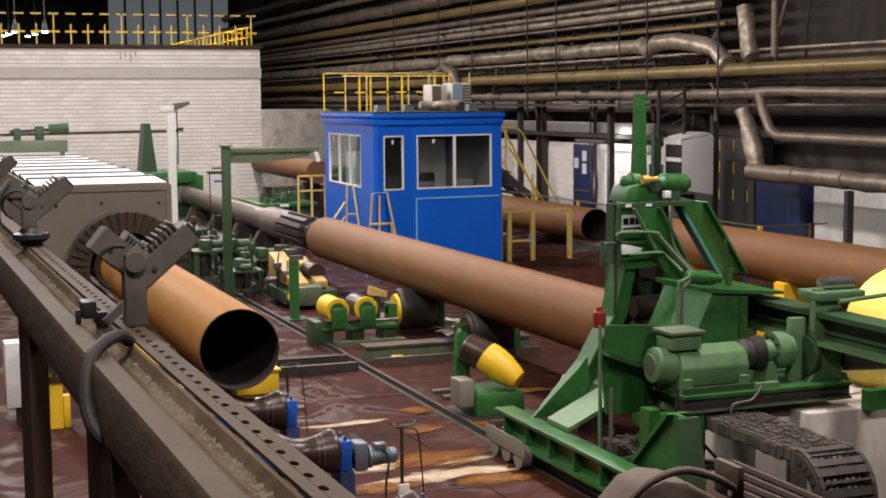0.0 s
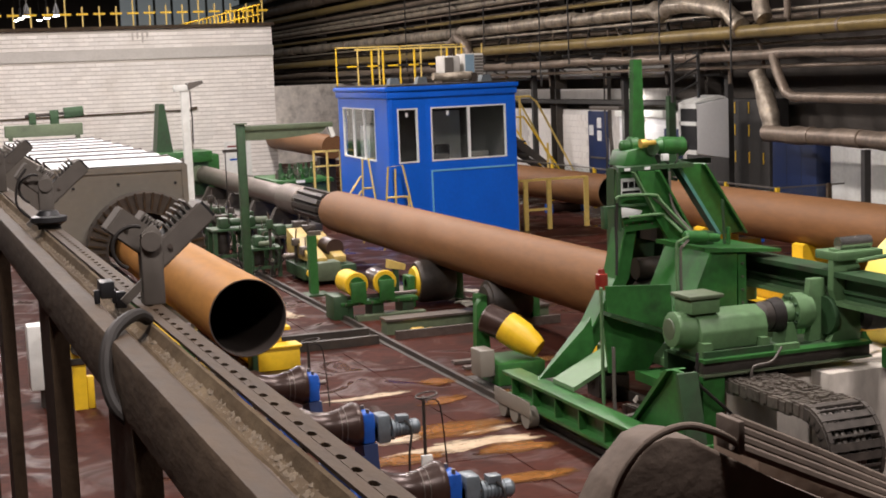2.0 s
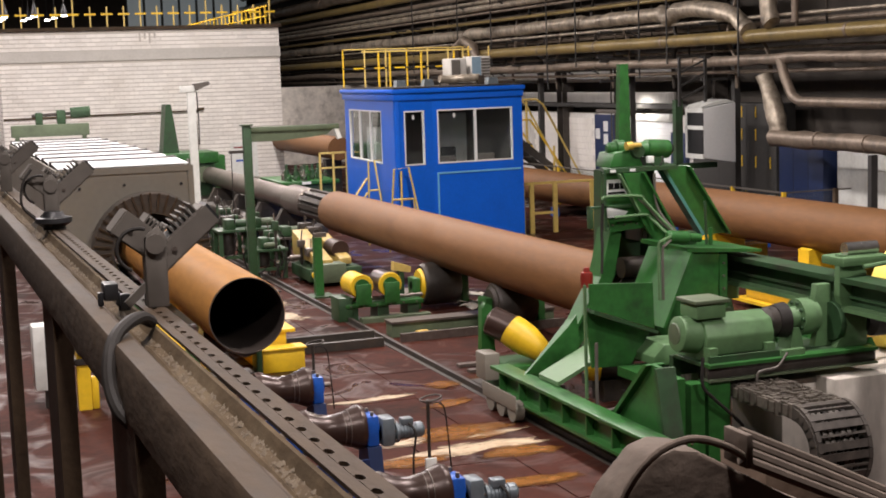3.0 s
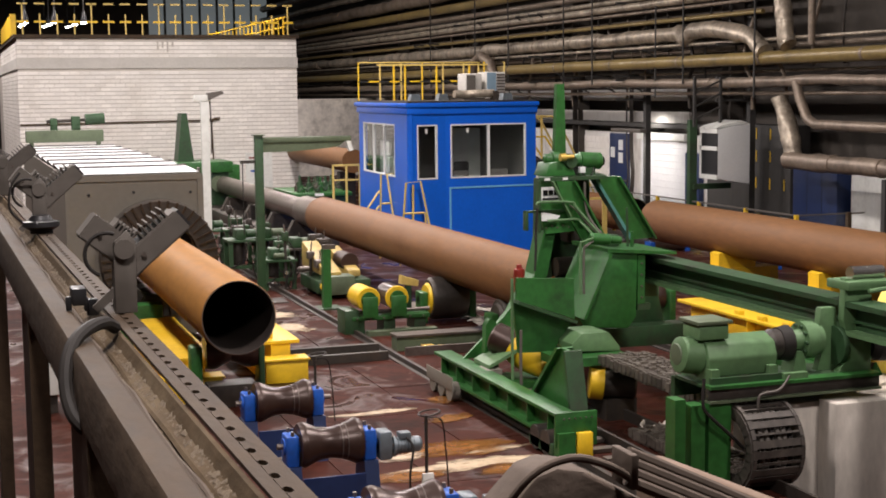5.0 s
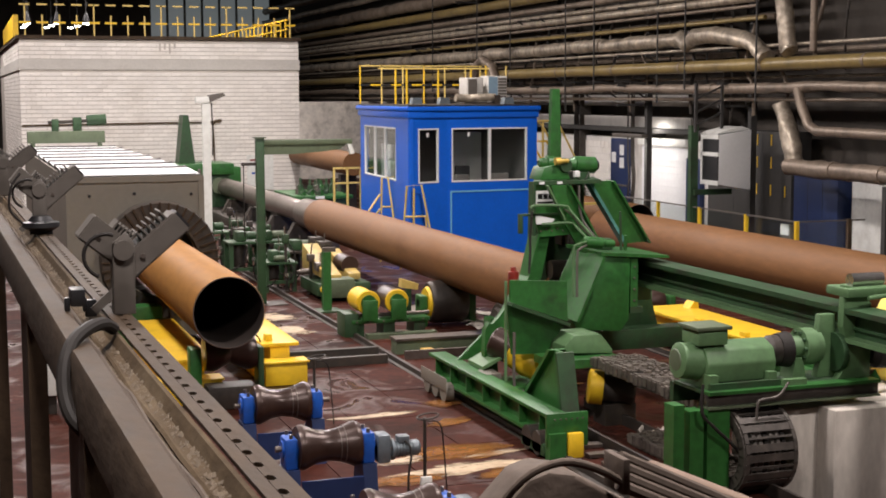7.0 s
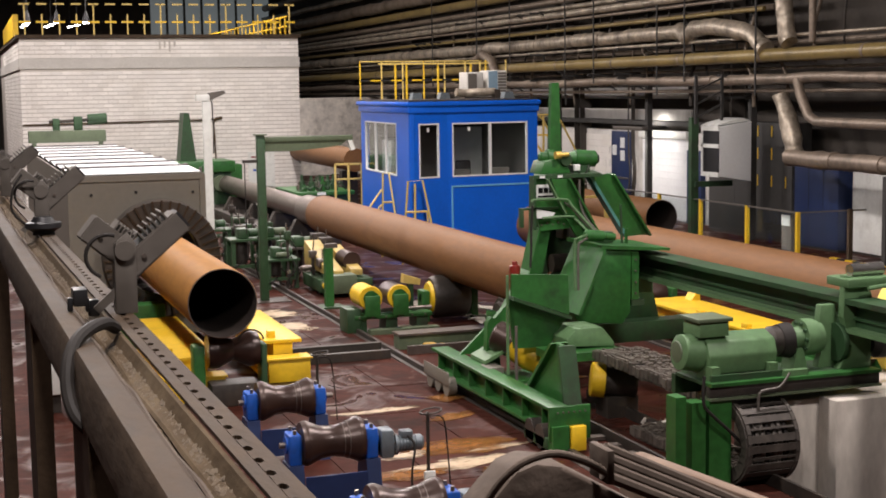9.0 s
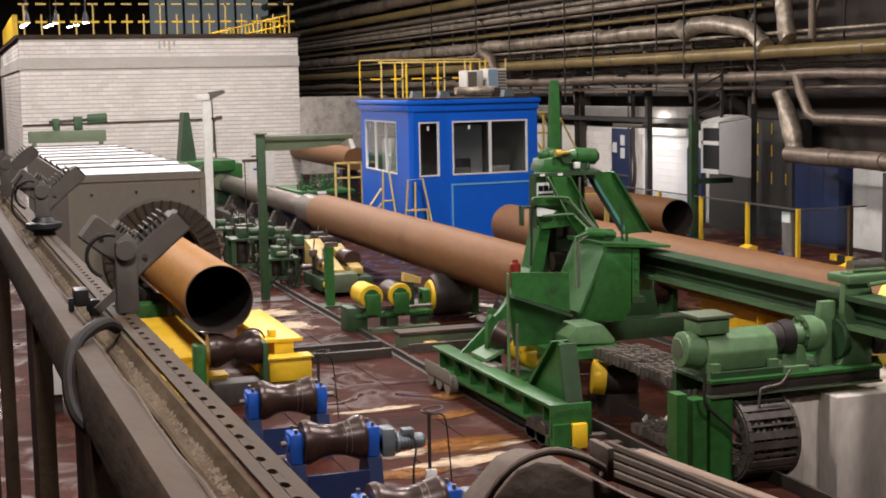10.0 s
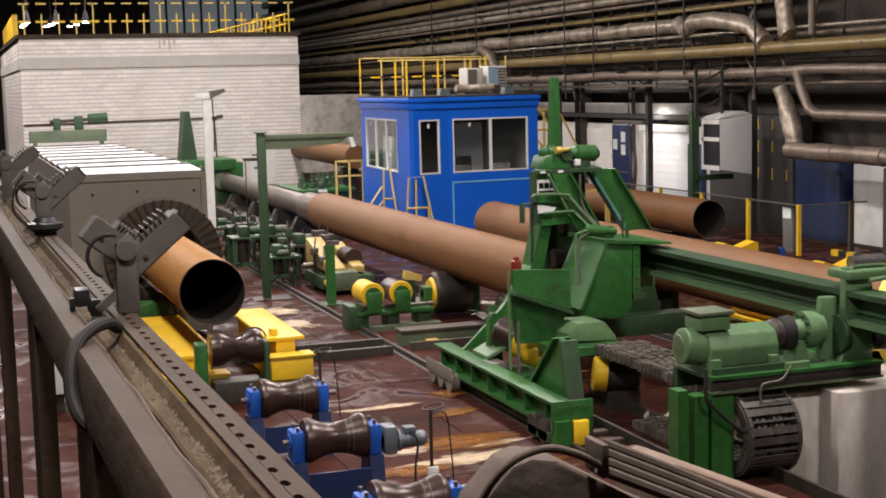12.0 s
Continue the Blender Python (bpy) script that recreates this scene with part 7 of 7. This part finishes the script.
    for y, z in ((50.9, 2.2), (50.2, 2.5), (50.2, 2.0)):
        part("notice", boxes((24.88, 24.895, y - 0.18, y + 0.18, z, z + 0.4)), M_WHITE, d)
    part("push_bar", boxes((24.84, 24.89, 49.7, 51.1, 1.3, 1.36)), M_BRACKET, d)
    r = thing("roller_door", (24.95, 46.8, 0), "plain white roller door in the wall", "door")
    for k2 in range(12):
        part("slat", boxes((24.9, 24.97, 44.95, 48.5, 0.02 + k2 * 0.245, 0.26 + k2 * 0.245)), M_SLAT, r)
    part("head_box", boxes((24.75, 24.98, 44.9, 48.6, 2.98, 3.25), bevel=0.02), M_CREAM, r)
    part("blue_frame", boxes((24.8, 24.98, 43.9, 44.9, 0, 2.6)), M_NAVY, r, "navy blue door jamb")
    for y, zz in ((48.8, 3.4), (49.0, 3.2), (49.3, 3.4), (48.9, 3.0)):
        tub = tube(B(), [(24.7, y, zz + 1.8), (24.72, y + 0.05, 2.6), (24.68, y - 0.15, 1.6), (24.7, y + 0.1, 0.4)], 0.03, 6)
        single("hanging_cable", tub, M_DARK, "dark hose hanging down the wall", "cable", group="wall hoses")
    # ventilation box on a bracket
    v = thing("ventilation_box", (22.0, 38.0, 0), "cream sheet metal ventilation box with dark louvre openings on a mast", "ventilation unit")
    f = 1.245
    part("case", prism(B(), [(22.05, 2.12), (23.15, 1.94), (23.15, 3.78), (22.05, 3.62)], "y", 37.9, 38.9, bevel=0.02), M_WHITE, v)
    part("side_frame", boxes((22.0, 22.045, 37.9, 38.95, 2.1, 2.24), (22.0, 22.045, 37.9, 38.95, 2.98, 3.1), (22.0, 22.045, 37.9, 38.95, 3.5, 3.64), (22.0, 22.045, 38.85, 38.95, 2.24, 3.5)), M_CREAM, v)
    # Black panels take the place of the shade in the deep openings.
    for z0, z1 in ((2.24, 2.98), (3.1, 3.5)):
        part("opening", boxes((22.02, 22.046, 37.92, 38.85, z0, z1)), M_BLACK, v, "black panel for the shaded opening")
    part("top_vent", prism(B(), [(22.0, 3.65), (23.15, 3.8), (22.9, 3.88), (22.2, 3.74)], "y", 38.0, 39.0), M_CREAM, v)
    part("mast", boxes((21.7, 21.95, 39.0, 39.2, 0, 3.9)), M_GREEN_D, v)
    part("lattice", boxes((21.6, 21.68, 38.6, 38.68, 3.7, 5.2)), M_ROOFD, v)
    part("lattice", boxes((22.5, 22.58, 38.6, 38.68, 3.7, 5.2)), M_ROOFD, v)
    for z in (3.9, 4.3, 4.7):
        part("lattice_brace", strut(B(), (21.64, 38.64, z), (22.54, 38.64, z + 0.4), 0.05, 0.05), M_ROOFD, v)
    part("bracket_arm", boxes((21.8, 23.1, 38.9, 39.1, 1.75, 1.92)), M_GREEN_D, v)
    # cabinets under the pipes, and a solid dark box where the recess is
    for y0, y1, x, z, m, lab in ((37.3, 42.3, 24.2, 3.7, M_ROOFD, "solid dark box where the recess is, with yellow corner marks"), (34.75, 37.0, 24.1, 2.5, M_NAVY, "navy blue electrical cabinet"), (29.0, 34.5, 24.4, 2.4, M_CREAM, "pale grey sheet metal cabinet row")):
        c = thing("wall_cabinet", (x, (y0 + y1) / 2, 0), lab, "cabinet", "cabinets along the wall")
        part("body", boxes((x, x + 0.7, y0, y1, 0.08, z), bevel=0.02), m, c)
        part("plinth", boxes((x + 0.03, x + 0.67, y0 + 0.03, y1 - 0.03, 0, 0.08)), M_DARK, c)
        n = 3
        for i in range(1, n):
            yy = y0 + (y1 - y0) * i / n
            part("door_gap", boxes((x - 0.004, x, yy - 0.01, yy + 0.01, 0.15, z - 0.1)), M_BLACK, c)
        if m is M_ROOFD:
            for i in range(3):
                for z0 in (2.05, 2.9, 3.6):
                    yy = y0 + 0.3 + i * 0.8
                    part("corner_mark", boxes((x - 0.02, x - 0.002, yy, yy + 0.04, z0 - 0.35, z0)), M_YELLOW, c)
    lg = thing("hazard_kerb", (22.5, 34, 0), "low black and yellow striped kerb behind the fence", "kerb")
    for i in range(10):
        part("stripe_block", boxes((22.6, 22.75, 29.5 + i * 0.35, 29.8 + i * 0.35, 0, 0.16)), M_YELLOW if i % 2 else M_BLACK, lg)


def build_transfer():
    t = thing("transfer_carriage", (13.3, 22.8, 0), "bright yellow pipe transfer carriage with ribbed beams", "transfer carriage")
    part("beam", boxes((13.1, 13.7, 20.9, 25.0, 0.18, 0.6), bevel=0.02), M_YELLOW, t)
    part("flange", boxes((12.9, 13.9, 20.8, 25.2, 0.6, 0.66), bevel=0.01), M_YELLOW, t)
    part("lower_flange", boxes((12.9, 13.9, 20.8, 25.2, 0.12, 0.18)), M_YELLOW, t)
    for y in (20.8, 21.6, 22.4):
        part("rib", boxes((12.93, 13.1, y + 0.2, y + 0.24, 0.18, 0.6)), M_YELLOW, t)
        part("lug", boxes((12.95, 13.05, y + 0.5, y + 0.7, 0.66, 0.74), bevel=0.01), M_YELLOW, t)
    part("stop", prism(B(), [(13.7, 0.66), (13.9, 0.66), (13.88, 0.82), (13.8, 0.8)], "y", 24.6, 24.9), M_YELLOW, t)
    for y in (20.8, 23.2):
        part("wheel", rod(B(), (13.0, y, 0.14), (13.12, y, 0.14), 0.14, 16), M_DARK, t)
    for y in (25.4, 29.5):
        u = thing("pipe_saddle", (17.7, y, 0), "yellow pipe saddle on a dark cross beam", "saddle", "pipe saddles")
        part("saddle", prism(B(), [(17.2, 0.6), (18.2, 0.6), (18.2, 0.95), (18.1, 0.98), (17.7, 0.84), (17.3, 0.98), (17.2, 0.95)], "y", y, y + 0.4), M_YELLOW, u)
        part("beam", boxes((16.6, 18.8, y - 0.05, y + 0.45, 0.25, 0.6)), M_YELLOW, u)
        part("foot", boxes((16.4, 16.8, y, y + 0.4, 0, 0.25)), M_DARK, u)
        part("foot", boxes((18.4, 18.8, y, y + 0.4, 0, 0.25)), M_DARK, u)
    for x, y in ((13.4, 26.2), (13.4, 28.9), (13.4, 19.2), (13.4, 33.0)):
        u = thing("conveyor_roller", (x, y, 0), "dark waisted conveyor roller with yellow end discs in a green frame", "roller unit", "rollers of the front line")
        part("roller", lathe(B(), (x - 0.5, y, 0.58), (x + 0.5, y, 0.58), [(0, 0.27), (0.15, 0.27), (0.5, 0.16), (0.85, 0.27), (1, 0.27)], 28), M_ROLL, u)
        part("end_disc", rod(B(), (x - 0.55, y, 0.58), (x - 0.5, y, 0.58), 0.28, 22), M_YELLOW, u)
        part("side_frame", boxes((x - 0.7, x - 0.56, y - 0.3, y + 0.3, 0, 0.72), bevel=0.02), M_GREEN, u)
        part("side_frame", boxes((x + 0.56, x + 0.7, y - 0.3, y + 0.3, 0, 0.72), bevel=0.02), M_GREEN, u)
        part("sill", boxes((x - 0.7, x + 0.7, y - 0.36, y + 0.36, 0, 0.06)), M_GREEN_D, u)
    for x, y in ((20.4, 38.0), (20.4, 44.0), (20.4, 33.0)):
        u = thing("conveyor_roller", (x, y, 0), "dark low roller under the far pipe", "roller unit", "rollers of the far line")
        part("roller", lathe(B(), (x - 0.5, y, 0.18), (x + 0.5, y, 0.18), [(0, 0.2), (0.5, 0.14), (1, 0.2)], 20), M_ROLL, u)
        part("side_frame", boxes((x - 0.66, x - 0.52, y - 0.2, y + 0.2, 0, 0.3)), M_BLUE_R, u)
        part("side_frame", boxes((x + 0.52, x + 0.66, y - 0.2, y + 0.2, 0, 0.3)), M_BLUE_R, u)
    return t


# ---- foreground girder with sensor heads ----
def build_girder():
    g = thing("sensor_girder", (0.45, 6.5, 0), "dusty brown-grey box girder with a cable trough and perforated edge", "girder")
    PUSH[0] = 0.54
    y0, y1 = 3.0, 30.0

    def lean(y):
        """The girder runs slightly askew to the hall."""
        return -0.017 * (y - 7.0)

    def run(outline, ya=y0, yb=y1, bm=None):
        bm = bm or B()
        a = [bm.verts.new((x + lean(ya), ya, z)) for x, z in outline]
        b = [bm.verts.new((x + lean(yb), yb, z)) for x, z in outline]
        bm.faces.new(a)
        bm.faces.new(b[::-1])
        for i in range(len(a)):
            bm.faces.new((a[i], b[i], b[(i + 1) % len(a)], a[(i + 1) % len(a)]))
        return bm

    def flat(x0, x1, z0, z1):
        return [(x0, z0), (x1, z0), (x1, z1), (x0, z1)]
    part("box", run([(0.7, 2.95), (0.7, 3.3), (0.72, 3.335), (0.75, 3.34), (0.84, 3.34), (0.862, 3.325), (0.862, 2.95)]), M_GIRDER, g)
    part("trough_floor", run([(0.866, 3.12), (0.866, 3.17), (0.92, 3.18), (1.03, 3.24), (1.06, 3.305), (1.085, 3.305), (1.085, 3.12)]), M_GIRDER_D, g, "dusty sloping cable trough")
    edge = run(flat(1.09, 1.15, 3.31, 3.33))
    run(flat(1.19, 1.25, 3.31, 3.33), bm=edge)
    run(flat(1.235, 1.25, 3.2, 3.308), bm=edge)
    run(flat(1.151, 1.189, 3.31, 3.33), 18.0, y1, edge)
    for k in range(int((18 - y0) / 0.215)):
        y = y0 + k * 0.215
        d = lean(y)
        box(edge, 1.151 + d, 1.189 + d, y + 0.085, y + 0.215, 3.31, 3.33)
        for yy, sy in ((y, 1), (y + 0.085, -1)):
            for x, sx in ((1.151 + d, 1), (1.189 + d, -1)):
                prism(edge, [(x, yy), (x + sx * 0.013, yy), (x, yy + sy * 0.02)], "z", 3.31, 3.33)
    part("edge_angle", edge, M_GIRDER, g, "angle edge with a row of open slots")
    rng = random.Random(4)
    for cx, r in ((0.905, 0.018), (0.94, 0.014), (0.975, 0.02)):
        pts = [(cx + lean(y0 + j * 0.5) + rng.uniform(-0.014, 0.014), y0 + j * 0.5, 3.195 + rng.random() * 0.02) for j in range(53)]
        part("cable", tube(B(), pts, r, 6), M_GIRDER_D if cx != 0.94 else M_HOSE, g, "dust-coated cable")
    verts, faces = [], []
    for k in range(5200):
        cx, cy = rng.uniform(0.87, 1.07), y0 + 0.2 + 19 * rng.random() ** 1.3
        cz, r = 3.172 + max(0.0, min(0.13, (cx - 0.92) * 0.6)), 0.003 + 0.013 * rng.random() ** 2
        b0 = len(verts)
        a0 = rng.random() * 6
        ring = [(cx + lean(cy) + r * 1.5 * math.cos(a0 + i * 1.57), cy + r * 2.2 * math.sin(a0 + i * 1.57), cz) for i in range(4)] + [(cx + lean(cy), cy, cz + r * 1.1)]
        verts += [tuple(pushed(p)) for p in ring]
        faces += [(b0 + i, b0 + (i + 1) % 4, b0 + 4) for i in range(4)]
    me = bpy.data.meshes.new("trough_dust")
    me.from_pydata(verts, [], faces)
    me.materials.append(M_DUST)
    db = new("trough_dust", me)
    db.parent, db.location = g, -ORIGIN[g]
    tagged(db, "pale dust and scale lumps in the trough", kind="stuff")
    PUSH[0] = 1.0
    for x, y in ((0.368, 4.4), (0.327, 6.8), (0.27, 10.2), (0.21, 13.6)):
        part("leg", boxes((x, x + 0.085, y, y + 0.6, 0.03, 3.836)), M_GIRDER, g)
        part("leg_foot", boxes((x - 0.08, x + 0.16, y - 0.08, y + 0.68, 0, 0.03)), M_GIRDER, g)
    PUSH[0] = 0.54
    part("loop_cable", tube(B(), [(1.0, 9.5, 3.34), (0.92, 9.35, 3.4), (0.8, 9.1, 3.41), (0.69, 8.9, 3.36), (0.63, 8.75, 3.24), (0.62, 8.65, 3.1), (0.65, 8.55, 2.98), (0.72, 8.5, 2.9)], 0.043, 10), M_RUBBER, g, "thick black cable looped over the girder")
    part("clamp", boxes((0.8, 0.9, 10.3, 10.5, 3.38, 3.5), (0.76, 0.8, 10.35, 10.4, 3.34, 3.44), (0.88, 0.91, 10.3, 10.36, 3.34, 3.44), (0.9, 0.98, 10.32, 10.4, 3.3, 3.42), bevel=0.01), M_BLACK, g)

    def head(y, x, s, dome):
        """Two tilted finned scanner housings, one long and one short, on an upright plate."""
        h = thing("laser_scanner", (x, y, 3.331), "grey cast scanner pair on an upright plate" if not dome else "grey cast scanner pair with a black dome and looped cable", "scanner", "scanners on the girder")
        z0 = 3.331
        part("upright", prism(B(), [(x - 0.07 * s, z0), (x + 0.08 * s, z0), (x + 0.08 * s, z0 + 0.5 * s), (x + 0.02 * s, z0 + 0.58 * s), (x - 0.07 * s, z0 + 0.5 * s)], "y", y - 0.05, y - 0.02, bevel=0.006), M_BRACKET, h)
        part("upright_rib", boxes((x - 0.07 * s, x - 0.05 * s, y - 0.02, y + 0.12, z0, z0 + 0.48 * s)), M_BRACKET, h)
        for nm, c0, c1, w, d in (("long_housing", (x + 0.02 * s, z0 + 0.3 * s), (x + 0.42 * s, z0 + 0.64 * s), 0.17 * s, 0.3 * s), ("short_housing", (x - 0.24 * s, z0 + 0.62 * s), (x + 0.03 * s, z0 + 0.4 * s), 0.2 * s, 0.28 * s)):
            p, q = Vector((c0[0], y + 0.14, c0[1])), Vector((c1[0], y + 0.14, c1[1]))
            bm = strut(B(), p, q, w, d)
            bmesh.ops.bevel(bm, geom=list(bm.edges), offset=0.012, segments=2, affect="EDGES")
            hs = part(nm, bm, M_BRACKET, h)
            a = (q - p).normalized()
            t = Vector((-a.z, 0, a.x))
            if t.z < 0:
                t = -t
            n = 6
            for k in range(n):
                f = p.lerp(q, 0.45 + 0.5 * k / n) + t * (w / 2 + 0.03 * s)
                part("cooling_fin", strut(B(), f - t * 0.03 * s, f + t * 0.035 * s, 0.012 * s, d * 0.9), M_BRACKET, hs)
            part("end_cap", strut(B(), q - a * 0.001, q + a * 0.02, w * 0.8, d * 0.8), M_BLACK, hs, "dark window")
            part("screw", rod(B(), p.lerp(q, 0.3) + Vector((0, -d / 2 - 0.012, 0)), p.lerp(q, 0.3) + Vector((0, -d / 2, 0)), 0.018, 10), M_STEEL, hs)
        part("pivot", rod(B(), (x, y - 0.07, z0 + 0.45 * s), (x, y + 0.3 * s, z0 + 0.45 * s), 0.07 * s, 20), M_BRACKET, h)
        part("brace", strut(B(), (x - 0.2 * s, y + 0.06, z0 + 0.02), (x + 0.12 * s, y + 0.06, z0 + 0.3 * s), 0.06, 0.03), M_BRACKET, h)
        part("lead", tube(B(), arc((x - 0.12 * s, y - 0.08, z0 + 0.42 * s), 0.15 * s, 70, 250, 12, "xz"), 0.014, 8), M_RUBBER, h)
        if dome:
            part("dome", lathe(B(), (x, y - 0.2, z0 + 0.03), (x, y - 0.2, z0 + 0.2), [(0, 0.12), (0.3, 0.2), (0.6, 0.2), (0.7, 0.13), (1, 0.1)], 24), M_BLACK, h, "black dome")
            part("foot", boxes((x - 0.12, x + 0.12, y - 0.28, y - 0.12, z0, z0 + 0.03)), M_BLACK, h)
            part("lead", tube(B(), [(x - 0.2, y - 0.1, 4.0), (x - 0.3, y - 0.15, 3.85), (x - 0.32, y - 0.18, 3.6), (x - 0.15, y - 0.2, 3.42)], 0.014, 8), M_RUBBER, h)
        return h
    head(10.2, 1.15, 1.0, False)
    head(16.6, 0.97, 1.05, True)
    head(23.0, 0.82, 1.1, False)
    PUSH[0] = 1.0


def build_foreground():
    f = thing("machine_cover", (0.85, 1.72, 0), "grey-brown dusty machine cover with looped black hose and cables", "machine cover")
    part("cover", prism(B(), [(0.585, 4.1), (0.6, 4.3), (0.625, 4.345), (0.672, 4.392), (0.7, 4.4), (0.735, 4.393), (0.87, 4.315), (1.2, 4.15), (1.2, 4.1)], "y", 1.66, 1.74, bevel=0.006), M_COVER, f)
    part("stand", boxes((0.76, 0.96, 1.68, 1.84, 0.02, 4.1)), M_GIRDER_D, f)
    part("foot", boxes((0.66, 1.06, 1.58, 1.94, 0, 0.02)), M_GIRDER_D, f)
    part("looped_hose", tube(B(), [(0.608, 1.66, 4.26), (0.616, 1.645, 4.345), (0.65, 1.63, 4.402), (0.7, 1.625, 4.421), (0.745, 1.62, 4.41), (0.783, 1.62, 4.387)], 0.0052, 10), M_HOSE, f)
    for k in range(4):
        part("cable", tube(B(), [(0.775 + 0.007 * k, 1.625 + 0.012 * k, 4.387 + 0.008 * k), (0.9 + 0.007 * k, 1.625 + 0.012 * k, 4.328 + 0.008 * k), (1.2, 1.63 + 0.012 * k, 4.19 + 0.008 * k)], 0.0075, 8), M_HOSE, f)
    part("cable_tie", boxes((0.776, 0.786, 1.612, 1.668, 4.376, 4.42), bevel=0.002), M_COVER, f)
    bx = thing("terminal_case", (1.2, 2.0, 0), "rusty beige sheet metal case on a post beside the cover", "case")
    part("case", prism(B(), [(1.04, 4.0), (1.04, 4.262), (1.08, 4.27), (1.4, 4.13), (1.4, 4.0)], "y", 1.98, 2.12, bevel=0.006), M_RUSTCASE, bx)
    part("post", boxes((1.15, 1.25, 2.0, 2.1, 0.02, 4.0)), M_GIRDER_D, bx)
    part("foot", boxes((1.05, 1.35, 1.93, 2.17, 0, 0.02)), M_GIRDER_D, bx)
    # yellow valve post and white cabinet under the girder
    v = thing("valve_post", (1.55, 22.0, 0), "yellow valve stand beside a pale cabinet below the girder", "valve")
    part("post", boxes((1.75, 1.95, 21.9, 22.1, 0, 1.35)), M_YELLOW, v)
    part("wheel", lathe(B(), (1.62, 21.8, 1.05), (1.72, 21.8, 1.05), [(0, 0.16), (1, 0.16)], 16), M_DARK, v)
    part("arm", boxes((1.6, 2.0, 21.85, 22.0, 1.35, 1.5), bevel=0.02), M_YELLOW, v)
    part("foot_block", boxes((1.955, 2.06, 21.9, 22.05, 0.0, 0.5), bevel=0.02), M_YELLOW, v)
    part("collar", boxes((1.72, 1.98, 21.87, 22.13, 0.7, 0.8), bevel=0.01), M_DARK, v)
    part("valve_body", lathe(B(), (1.85, 21.8, 0.95), (1.85, 21.9, 0.95), [(0, 0.09), (1, 0.11)], 16), M_DARK, v)
    cb = thing("pale_cabinet", (1.35, 22.2, 0), "small pale grey cabinet behind the yellow valve", "cabinet")
    part("body", boxes((1.15, 1.6, 22.2, 22.6, 0.3, 1.3), bevel=0.02), M_CREAM, cb)
    part("leg", boxes((1.3, 1.45, 22.3, 22.5, 0, 0.3)), M_DARK, cb)


build_hall()
build_lamps()
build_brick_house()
build_line_box()
build_expander()
build_left_bed_machines()
build_gantry()
build_roller_line()
build_floor_rails()
build_supports()
build_stains_glare()
build_drive_platform()
build_cabin()
build_stairs_fences()
build_pipework()
TRANSFER = build_transfer()
build_girder()
build_foreground()


# ---- what moves ----
def motions():
    push = [(0, -4.0), (0.5, -4.0), (1.0, -4.0), (1.3, -3.98), (1.5, -3.92), (2.0, -3.52), (2.5, -3.16), (3.0, -2.88), (3.5, -2.35), (4.0, -1.6), (4.5, -0.8), (5.0, -0.24), (5.5, -0.05), (6.0, 0.0), (12.0, 0.0)]
    for ob, share in ((CARRIAGE, 1.0), (RAM, 1.0), (CHAIN_RUN, 1.0), (CHAIN_BEND, 0.5)):
        o = ORIGIN[ob].copy()
        dx = -0.15 if ob is CARRIAGE else 0.0
        walk(ob, [(t, pose(o.x + dx, o.y + d * share, o.z)) for t, d in push])
    o = ORIGIN[PIPE_MID].copy()
    walk(PIPE_MID, [(t, pose(o.x, 22.45 + d, o.z)) for t, d in push])
    o = ORIGIN[PIPE_LEFT].copy()
    walk(PIPE_LEFT, [(t, pose(o.x, 18.14 + 0.3617 * t, o.z)) for t in (0, 3, 6, 9, 12)])
    far = [(0, 40.4), (3.0, 40.3), (5.5, 40.15), (7.0, 39.9), (8.0, 39.3), (8.8, 38.66), (9.5, 38.06), (10.5, 36.94), (11.3, 36.25), (12.0, 35.68)]
    o = ORIGIN[PIPE_FAR].copy()
    walk(PIPE_FAR, [(t, pose(o.x, y, o.z)) for t, y in far])
    front = [(0, 17.7, 15.7, 1.4), (3.0, 17.7, 15.7, 1.4), (4.8, 17.7, 15.8, 1.4), (5.5, 17.6, 16.0, 1.39), (6.0, 17.35, 16.2, 1.365), (6.5, 16.9, 16.4, 1.32), (7.0, 16.6, 16.7, 1.29), (8.0, 15.7, 17.3, 1.21), (8.8, 15.1, 17.8, 1.18), (9.5, 14.5, 17.6, 1.2), (10.5, 13.55, 16.9, 1.27), (11.2, 13.42, 16.9, 1.28), (12.0, 13.4, 17.0, 1.28)]
    walk(PIPE_FRONT, [(t, pose(x, y, z - PR)) for t, x, y, z in front])
    o = ORIGIN[TRANSFER].copy()
    shift = [(0, 2.3), (3.2, 2.3), (4.2, 1.9), (4.8, 1.1), (5.5, 0.3), (6.0, 0.0), (9.0, 0.0), (9.5, 0.15), (10.4, 1.6), (11.0, 1.7), (12.0, 1.7)]
    walk(TRANSFER, [(t, pose(o.x + d, o.y, o.z)) for t, d in shift])


motions()
